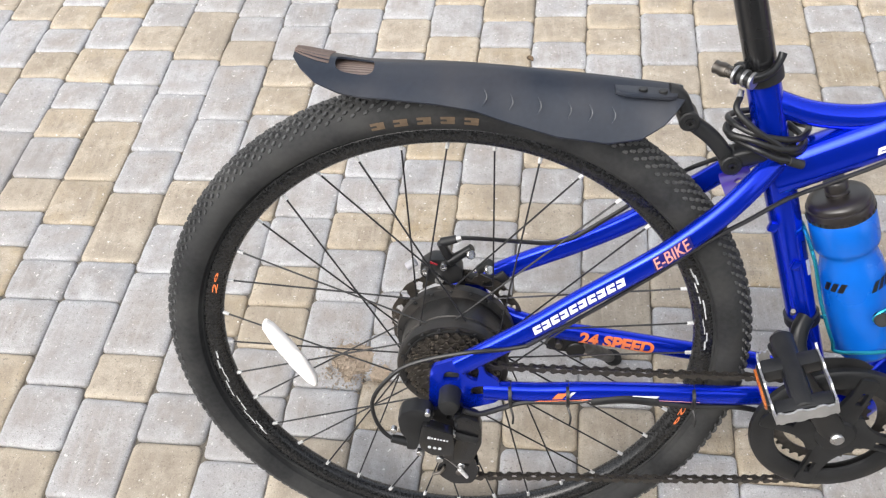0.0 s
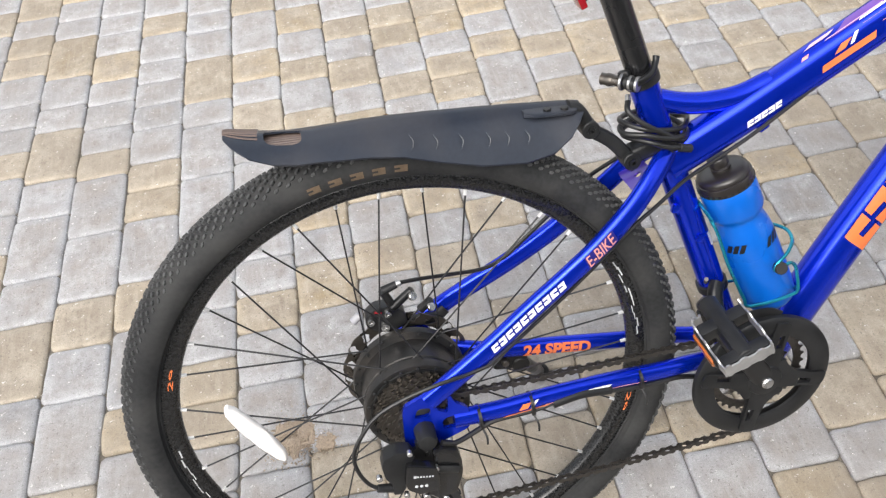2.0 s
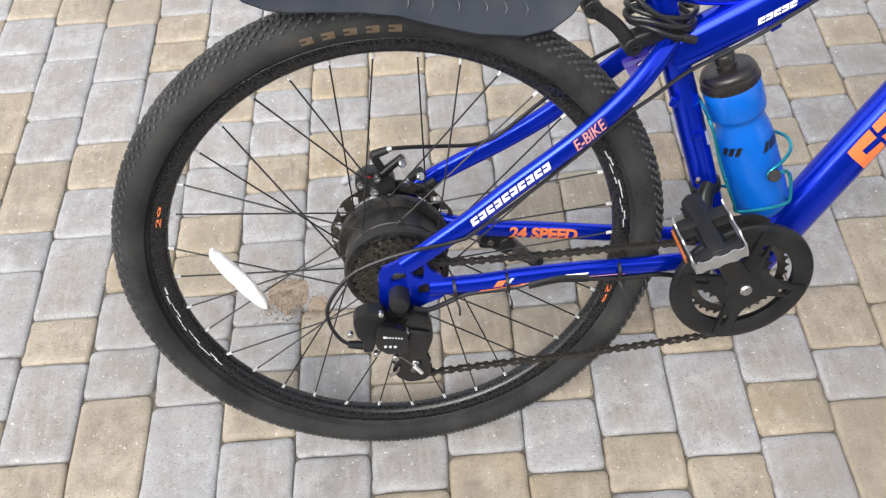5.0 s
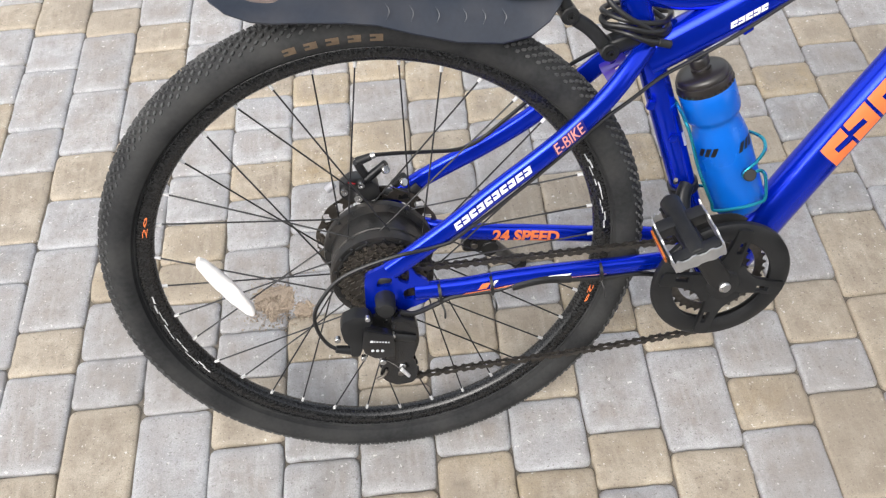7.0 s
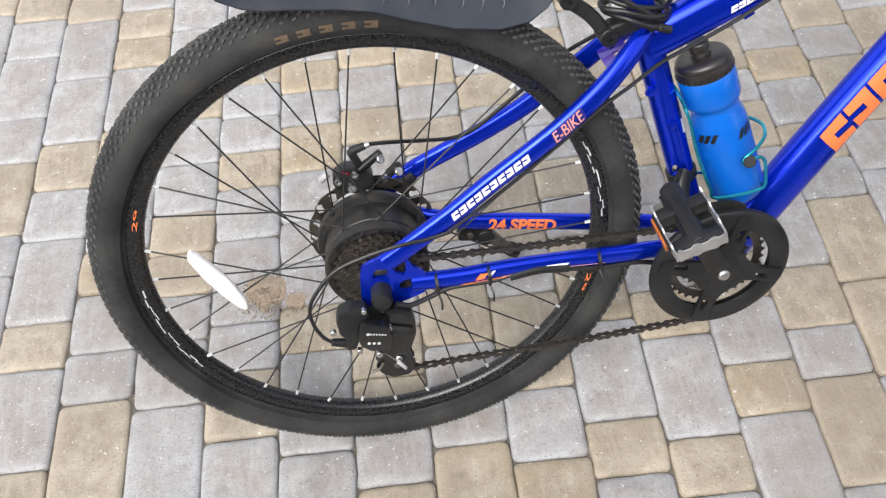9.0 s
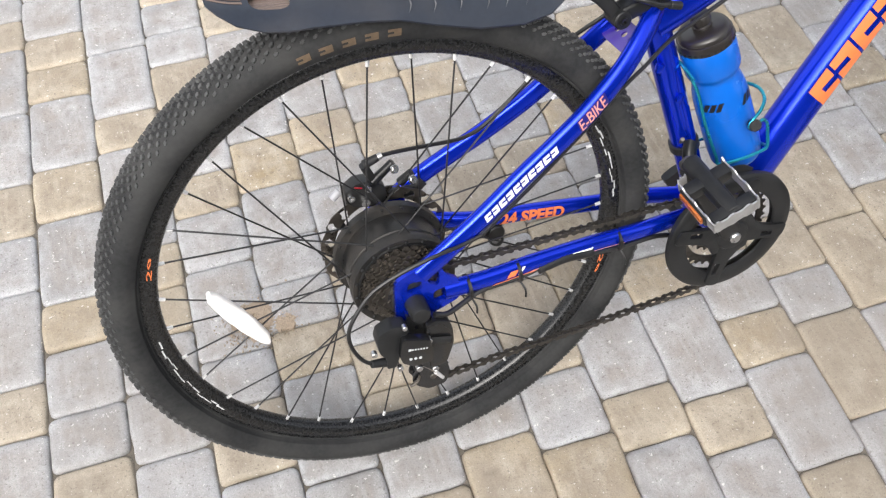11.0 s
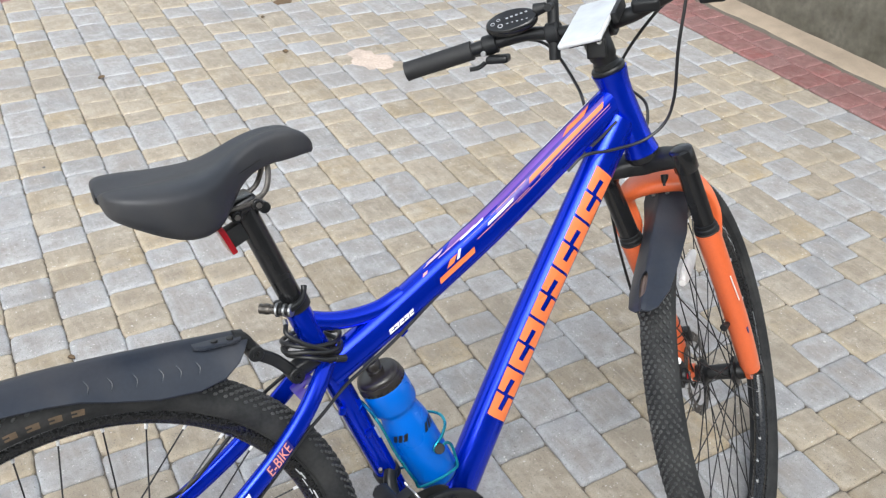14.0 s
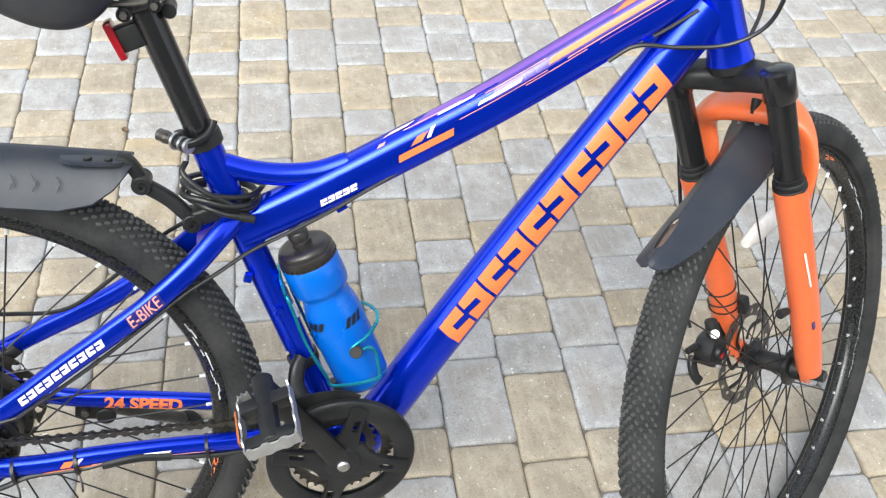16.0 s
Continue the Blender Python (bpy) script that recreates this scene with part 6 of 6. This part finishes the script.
part("caliper_bracket", sweep(bmesh.new(), curve([L(-0.040, 0.058, 0.048), L(-0.022, 0.058, 0.064), L(-0.012, 0.057, 0.092)], 10), (0.0045, 0.0080), p=3, n=12), BLACK_ALLOY, cal_f)
part("sensor_box", slab(bmesh.new(), FWm @ Matrix.Translation((0.0135, 0.036, 0.094)) @ Matrix.Rotation(radians(8), 4, "Y"), (0.018, 0.015, 0.026), 0.004, 3), BLACK_PLASTIC, fork, "small black sensor box on the fork leg")
bm = bmesh.new()
for k, (z, tilt) in enumerate(((0.104, 0.10), (0.113, -0.16), (0.138, 0.06))):
    ring = [L(-0.001 + 0.0222 * math.cos(a), 0.0565 + 0.0222 * math.sin(a), z + 0.0222 * tilt * math.cos(a - 0.6)) for a in (TAU * q / 14 for q in range(14))]
    wire(bm, ring, 0.0012, 42, 6, closed=True)
part("cable_loop", bm, CABLE, fork, "thin black cable wound round the fork leg")
# front reflector
bm = bmesh.new()
a0, a1 = L(-0.006, 0.0, 0.236), L(0.105, 0.0, 0.212)
sweep(bm, [a0.lerp(a1, i / 14) for i in range(15)], lambda t: (0.006, 0.0165 * max(0.35, math.sin(math.pi * (0.06 + 0.88 * t)) ** 0.6)), side=RT, p=2.6, n=14)
part("spoke_reflector", bm, REFLECTOR, bike, "white lens-shaped spoke reflector")

# front mudguard: a blade behind the crown, sloping back over the tyre
F = [(-0.204, 0.364, 0.012, 0.002), (-0.195, 0.367, 0.024, 0.006), (-0.150, 0.372, 0.033, 0.020), (-0.100, 0.377, 0.036, 0.029), (-0.050, 0.381, 0.038, 0.036), (0.000, 0.384, 0.039, 0.042), (0.036, 0.387, 0.038, 0.036), (0.064, 0.389, 0.037, 0.018), (0.080, 0.389, 0.032, 0.008)]
bm = mudguard(F, 36, 18, slot=(6, 11, 8, 12), ridge=0.0035, power=1.7)
bm.transform(FWm)
ff = part("front_mudguard", bm, GUARD, bike, "dark plastic front mudguard behind the crown", sharp=50)
for k in range(4):
    q = 0.02 + 0.20 * k
    part("splash_strip", sweep(bmesh.new(), curve([L(-0.198, 0.014 * q, 0.3640 - 0.004 * q), L(-0.172, 0.027 * q, 0.3665 - 0.014 * q), L(-0.124, 0.032 * q, 0.3690 - 0.020 * q)], 6), (0.0024, 0.0014), n=8), FLAP, ff, "ribbed reddish strip under the slot")
part("mudguard_screw", rod(bmesh.new(), L(0.060, 0, 0.389), L(0.060, 0, 0.3955), 0.006, seg=14), BLACK_ALLOY, ff)
for s in (-1, 1):
    part("mudguard_clip", slab(bmesh.new(), FWm @ Matrix.Translation((0.056, 0.012 * s, 0.3900)), (0.008, 0.006, 0.004), 0.001), ALLOY, ff)

# ======================= ground =======================
ground = part("ground", bmesh.new(), SAND)
me = ground.data
h = 900.0
me.from_pydata([(-h, -h, -0.006), (h, -h, -0.006), (h, h, -0.006), (-h, h, -0.006)], [], [(0, 1, 2, 3)])
tagged(ground, "grey-brown bedding sand between the pavers", "ground", kind="structure")
pavement = part("pavement", slab(bmesh.new(), pose(1.2, 1.2, -0.0450), (9.0, 9.0, 0.080), 0), SAND, None, "bed of tumbled grey and tan concrete pavers", kind="structure", smooth=False)
tagged(pavement, category="pavement")

STRIP, DIRN = 0.1247, radians(3.7)
TOP = 0.004
EX, EY = Vector((math.cos(DIRN), -math.sin(DIRN), 0)), Vector((math.sin(DIRN), math.cos(DIRN), 0))
LEN = {"S": 0.0935, "M": 0.1235, "L": 0.1835}


def paver_data(length, width, seed):
    """Tumbled block with wavering sides: skirt, rounded shoulder, worn rim, slightly domed top."""
    rng = random.Random(seed)
    hx, hy = width / 2 - 0.0003, length / 2 - 0.0003
    base, rad = [], rng.uniform(0.0080, 0.0130)
    for q, (sx, sy) in enumerate(((1, 1), (-1, 1), (-1, -1), (1, -1))):
        dx, dy = rng.uniform(-0.0016, 0.0012), rng.uniform(-0.0016, 0.0012)
        cx, cy = sx * (hx - rad + dx), sy * (hy - rad + dy)
        for i in range(4):
            a = math.pi / 2 * (q + i / 3)
            base.append((cx + rad * math.cos(a), cy + rad * math.sin(a)))
        for t in (0.22, 0.5, 0.78):
            w = rng.uniform(-0.0014, 0.0014) + (0.0005 if t == 0.5 else 0)
            if q % 2 == 0:
                base.append((sx * (hx - rad) * (1 - 2 * t), sy * (hy + w)))
            else:
                base.append((sx * (hx + w), sy * (hy - rad) * (1 - 2 * t)))
    rings = []
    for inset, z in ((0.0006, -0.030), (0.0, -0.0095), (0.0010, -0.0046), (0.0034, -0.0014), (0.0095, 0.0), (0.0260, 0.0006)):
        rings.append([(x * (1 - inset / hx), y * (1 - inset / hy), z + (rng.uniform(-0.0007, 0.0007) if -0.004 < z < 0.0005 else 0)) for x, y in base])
    verts = [v for r in rings for v in r]
    m = len(base)
    faces = [(k * m + i, k * m + (i + 1) % m, (k + 1) * m + (i + 1) % m, (k + 1) * m + i) for k in range(len(rings) - 1) for i in range(m)]
    faces.append(tuple((len(rings) - 1) * m + i for i in range(m)))
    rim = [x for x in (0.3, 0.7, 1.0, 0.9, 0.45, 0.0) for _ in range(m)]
    return verts, faces, rim


def paver_mesh(name, data, material):
    me = bpy.data.meshes.new(name)
    me.from_pydata(data[0], [], data[1])
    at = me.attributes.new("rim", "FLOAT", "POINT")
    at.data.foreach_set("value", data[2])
    me.materials.append(material)
    me.shade_smooth()
    return me


SHAPES = {(c, k): paver_data(LEN[c], STRIP, 17 * k + ord(c)) for c in "SML" for k in range(6)}
MESHES = {(c, k, m): paver_mesh("paver", SHAPES[c, k], mt) for c in "SML" for k in range(6) for m, mt in (("g", GREY), ("t", TAN))}

# the laid order, strip by strip from the near end: S short, M square, L long; lower case follows for colour (g grey, t tan)
S0, PLAN = -0.329, {
    -5: (1.007, "MgStSgSgMgStStSg"),
    -4: (0.208, "LgSgLtMgLgMgLtSgMgLtSg"),
    -3: (0.003, "LgStLgMgMtLgLgStSgSgSgMtSgSgMg"),
    -2: (-0.070, "LtSgMgStLgMtLgStStMgSgSgSgMgSt"),
    -1: (-0.093, "LgMgSgStStMgMgStLgLgSgLtMgSgSg"),
    0: (-0.105, "MgMtSgLgMgStSgSgMtSgSgMtSgMtLgSt"),
    1: (-0.143, "MgLgStSgSgMgMtSgStMgStStMgStMgMt"),
    2: (-0.087, "SgStStMgStMgSgStMgMtLtSgMtSgSt"),
    3: (-0.158, "MtLgMtSgStMgStSgMtSgStSgStMgStSt"),
    4: (-0.197, "MtMgLtSgLtLgStMgMtSgStStSg"),
    5: (-0.237, "MgStLgLtSgStSgSgSgStSgStLgStSgLtMg"),
    6: (-0.281, "MgStLgStSgSgSgMtSgMtMgLtSgStLgSt"),
    7: (-0.346, "MtLgStMgStSgLtMgLtMgStSgLtSgMg"),
    8: (-0.293, "MgLtSgMtLgSgMtSgMtLgLtSgStMgSt"),
    9: (0.189, "LtSgStMgStLgMtSgSgStMg"),
    10: (0.119, "MtLgMgLtSgStMgStStSgMtSgLtSg"),
    11: (0.343, "MgStSgSgMtSgStStMgStLgMtSg"),
    12: (0.399, "MtLgStSgMtSgSgMtSgLtSg"),
    13: (0.725, "MgStSgSgMtMgLt"),
    17: (1.191, "MgStSgSg"),
    18: (1.237, "MtSgSt"),
    19: (1.386, "SgMt"),
}
rng = random.Random(11)
near, far = [], {"g": [[], [], []], "t": [[], [], []], "r": [[], [], []]}


def lay(bucket, data, x, y, turn, tilt):
    v, f, r = data
    o = len(bucket[0])
    c, s = math.cos(turn), math.sin(turn)
    for a, b, z in v:
        bucket[0].append((x + a * c - b * s, y + a * s + b * c, TOP + z + tilt[0] + tilt[1] * a + tilt[2] * b))
    bucket[1].extend(tuple(i + o for i in q) for q in f)
    bucket[2].extend(r)


RED_S, RED_L = 2.928, 3.62
other_of = lambda m: rng.choices("gt", (0.30, 0.70) if m == "g" else (0.74, 0.26))[0]
for k in range(-20, 37):
    s = S0 + STRIP * (k + 0.5)
    start, code = PLAN.get(k, (None, ""))
    if start is None:
        start = -2.6 + rng.uniform(0, 0.12)
    items, l = [], start
    seq = [(code[i], code[i + 1]) for i in range(0, len(code), 2)]
    for c, m in seq:
        items.append((l + LEN[c] / 2, c, m))
        l += LEN[c]
    while l < RED_L - 0.05:
        c = rng.choices("SML", (0.36, 0.36, 0.28))[0]
        items.append((l + LEN[c] / 2, c, other_of(items[-1][2] if items else "g")))
        l += LEN[c]
    l = start
    while l > -2.6:
        c = rng.choices("SML", (0.36, 0.36, 0.28))[0]
        l -= LEN[c]
        items.append((l + LEN[c] / 2, c, other_of(items[-1][2] if items else "g")))
    if s + STRIP / 2 > RED_S:
        continue
    for mid, c, m in items:
        p = EX * s + EY * mid
        tilt = (rng.uniform(-0.0012, 0.0012), rng.uniform(-0.012, 0.012), rng.uniform(-0.010, 0.010))
        turn = -DIRN + rng.uniform(-0.012, 0.012)
        kk = rng.randrange(6)
        if -0.80 < p.x < 1.45 and -0.30 < p.y < 1.62:
            near.append((c, kk, m, p, turn, tilt))
        else:
            lay(far[m], SHAPES[c, kk], p.x, p.y, turn, tilt)
near.sort(key=lambda q: (q[3].x - 0.2) ** 2 + (q[3].y - 0.5) ** 2)
for c, kk, m, p, turn, tilt in near[300:]:
    lay(far[m], SHAPES[c, kk], p.x, p.y, turn, tilt)
# red border bands, two courses each
small = paver_data(0.10, 0.137, 5)
for row in range(2):
    for k in range(78):
        p = EX * (RED_S + 0.069 + 0.138 * row) + EY * (-2.6 + 0.100 * k + 0.05 * row)
        lay(far["r"], small, p.x, p.y, -DIRN, (0, rng.uniform(-0.01, 0.01), 0))
    for k in range(56):
        q = EX * (-2.6 + 0.100 * k + 0.05 * row) + EY * (RED_L + 0.063 + 0.126 * row)
        if q.x < RED_S - 0.05:
            lay(far["r"], small, q.x, q.y, -DIRN + math.pi / 2, (0, rng.uniform(-0.01, 0.01), 0))
for m, mt, label in (("g", GREY, "grey tumbled concrete pavers"), ("t", TAN, "tan tumbled concrete pavers"), ("r", RED, "red concrete border pavers")):
    ob = new("paver_field", paver_mesh("paver_field", far[m], mt))
    ob.parent = pavement
    tagged(ob, label, kind="stuff")

# low weathered wall with a sandy foot beyond the red border
W0, W1 = EX * 3.36 + EY * -2.8, EX * 3.36 + EY * 6.0
wm = Matrix.Translation((W0 + W1) / 2 + EX * 0.12) @ Matrix.Rotation(-DIRN, 4, "Z")
bm = bmesh.new()
slab(bm, wm @ Matrix.Translation((0, 0, 0.30)), (0.24, 8.8, 0.62), 0.012)
wall = part("wall_east", bm, STAINED, None, "low rough olive-grey concrete wall, stained", kind="structure")
tagged(wall, category="wall")
# plain unseen wall added behind the viewer to block sky light from near ground
sm = Matrix.Translation((0.25, -3.30, 1.35))
back = part("shade_wall", slab(bmesh.new(), sm, (6.4, 0.25, 2.9), 0.01), WALL, None, "unseen rough grey wall added behind the viewer for shade", kind="structure")
tagged(back, category="wall")
bm = bmesh.new()
rows = []
for k in range(111):
    l = -2.8 + 0.08 * k
    e = 3.245 + 0.030 * noise.noise((l * 1.7, 3.0, 0)) + 0.016 * noise.noise((l * 9, 8.0, 0))
    rows.append([bm.verts.new(EX * s + EY * l + Vector((0, 0, z + 0.004 * noise.noise((s * 30, l * 12, 1))))) for s, z in ((e, -0.004), (e + 0.014, 0.006), (e + 0.05, 0.011), (3.34, 0.018), (3.375, 0.022))])
for r0, r1 in zip(rows, rows[1:]):
    for i in range(4):
        bm.faces.new((r0[i], r0[i + 1], r1[i + 1], r1[i]))
foot = part("sand_verge", bm, LOOSE_SAND, None, "strip of pale sand along the wall foot", kind="structure")
tagged(foot, category="verge")


def sand_spill(name, x, y, sx, sy, height, seed, label, mtl=LOOSE_SAND, category="sand", grains=0):
    """A thin uneven spill of sand lying on the pavers."""
    rng = random.Random(seed)
    bm = bmesh.new()
    n, m = 26, 9
    c = bm.verts.new((x, y, TOP + height))
    rings = []
    for j in range(1, m + 1):
        ring = []
        for i in range(n):
            a = TAU * i / n
            q = j / m * (0.75 + 0.35 * noise.noise((math.cos(a) * 1.3 + seed, math.sin(a) * 1.3, 0.5)) + 0.2 * noise.noise((math.cos(a) * 4, math.sin(a) * 4 + seed, 2.0)))
            px, py = x + sx * q * math.cos(a), y + sy * q * math.sin(a)
            z = TOP + height * (1 - (j / m) ** 2) * (0.8 + 0.7 * noise.noise((px * 70, py * 70, seed))) - (0.004 if j == m else 0)
            ring.append(bm.verts.new((px, py, z)))
        rings.append(ring)
    for i in range(n):
        bm.faces.new((c, rings[0][i], rings[0][(i + 1) % n]))
        for r0, r1 in zip(rings, rings[1:]):
            bm.faces.new((r0[i], r1[i], r1[(i + 1) % n], r0[(i + 1) % n]))
    for _ in range(grains):
        gx, gy, r = x + rng.gauss(0, 0.55 * sx), y + rng.gauss(0, 0.55 * sy), rng.uniform(0.0006, 0.0024)
        z = TOP + max(0.0, height * 0.8 * (1 - ((gx - x) / sx) ** 2 - ((gy - y) / sy) ** 2))
        q = [bm.verts.new((gx + r * math.cos(a) * rng.uniform(0.7, 1.3), gy + r * math.sin(a) * rng.uniform(0.7, 1.3), z - 0.001)) for a in (0.3, 1.9, 3.4, 4.9)]
        top = bm.verts.new((gx, gy, z + r * 0.9))
        for i in range(4):
            bm.faces.new((q[i], q[(i + 1) % 4], top))
    ob = part(name, bm, mtl, None, label, kind="stuff")
    return tagged(ob, category=category)


sand_spill("sand_spill", -0.212, 0.300, 0.052, 0.052, 0.0060, 1, "small brown spill of sand on the pavers", grains=700)
sand_spill("sand_spill", -0.155, 0.285, 0.030, 0.026, 0.0025, 6, "crumbs of brown sand beside the spill", grains=180)
sand_spill("dust_patch", 1.570, 2.290, 0.130, 0.150, 0.0030, 2, "pale pinkish dusty patch on the pavers", DUST)
sand_spill("stain", 0.005, 2.264, 0.034, 0.034, 0.0022, 3, "round dark stain on a grey paver", GRIME, "stain")
sand_spill("stain", 0.251, 2.036, 0.016, 0.016, 0.0022, 4, "small dark stain on a grey paver", GRIME, "stain")
sand_spill("leaf_litter", 1.529, 3.070, 0.075, 0.050, 0.0045, 5, "small patch of brown leaf litter on the pavers", LEAF, "litter")


def leaf(x, y, size, turn, seed):
    rng = random.Random(seed)
    bm = bmesh.new()
    n = 7
    g = []
    for i in range(n + 1):
        t = i / n
        w = size * 0.42 * math.sin(math.pi * (0.08 + 0.88 * t)) ** 0.8
        cx = x + (t - 0.5) * size * math.cos(turn)
        cy = y + (t - 0.5) * size * math.sin(turn)
        row = []
        for s in (-1, 0, 1):
            row.append(bm.verts.new((cx - s * w * math.sin(turn), cy + s * w * math.cos(turn), TOP + 0.003 + 0.004 * abs(s) + 0.004 * t * t * rng.random())))
        g.append(row)
    for i in range(n):
        for j in range(2):
            bm.faces.new((g[i][j], g[i + 1][j], g[i + 1][j + 1], g[i][j + 1]))
    ext = bmesh.ops.extrude_face_region(bm, geom=bm.faces[:])
    bmesh.ops.translate(bm, vec=(0, 0, 0.0008), verts=[v for v in ext["geom"] if isinstance(v, bmesh.types.BMVert)])
    ob = part("dry_leaf", bm, LEAF, None, "small dry brown leaf lying on a paver")
    return tagged(ob, category="leaf", group="leaves on the pavement")


for x, y, size, turn, seed in ((0.583, 2.608, 0.028, 0.4, 0), (1.299, 2.520, 0.030, 1.4, 1), (0.114, 1.096, 0.018, 2.4, 2), (1.364, 2.910, 0.022, 0.9, 3)):
    leaf(x, y, size, turn, seed)

# white stone chips and grit in and beside the joints
rng = random.Random(21)
verts, faces = [], []
for _ in range(420):
    l, s = rng.uniform(-0.4, 2.2), rng.uniform(-0.9, 2.0)
    if rng.random() < 0.75:
        s = S0 + STRIP * round((s - S0) / STRIP) + rng.gauss(0, 0.006)
    p, r = EX * s + EY * l, rng.uniform(0.0007, 0.0020)
    o = len(verts)
    verts += [(p.x + r * math.cos(a) * rng.uniform(0.7, 1.3), p.y + r * math.sin(a) * rng.uniform(0.7, 1.3), TOP - 0.0006) for a in (0, 1.6, 3.1, 4.7)]
    verts.append((p.x + rng.uniform(-r, r) * 0.3, p.y + rng.uniform(-r, r) * 0.3, TOP + r * 0.9))
    faces += [(o + i, o + (i + 1) % 4, o + 4) for i in range(4)]
me = bpy.data.meshes.new("stone_chips")
me.from_pydata(verts, [], faces)
me.materials.append(CHIP)
chips = new("stone_chips", me)
tagged(chips, "tiny pale stone chips scattered along the joints", "grit", kind="stuff")

# single pavers near the bicycle, each one a piece of its own
for c, kk, m, p, turn, tilt in near[:300]:
    o = new("paver", MESHES[c, kk, m])
    o.parent = pavement
    o.matrix_world = Matrix.Translation((p.x, p.y, TOP + tilt[0])) @ Matrix.Rotation(turn, 4, "Z") @ Matrix.Rotation(tilt[2], 4, "X") @ Matrix.Rotation(-tilt[1], 4, "Y")
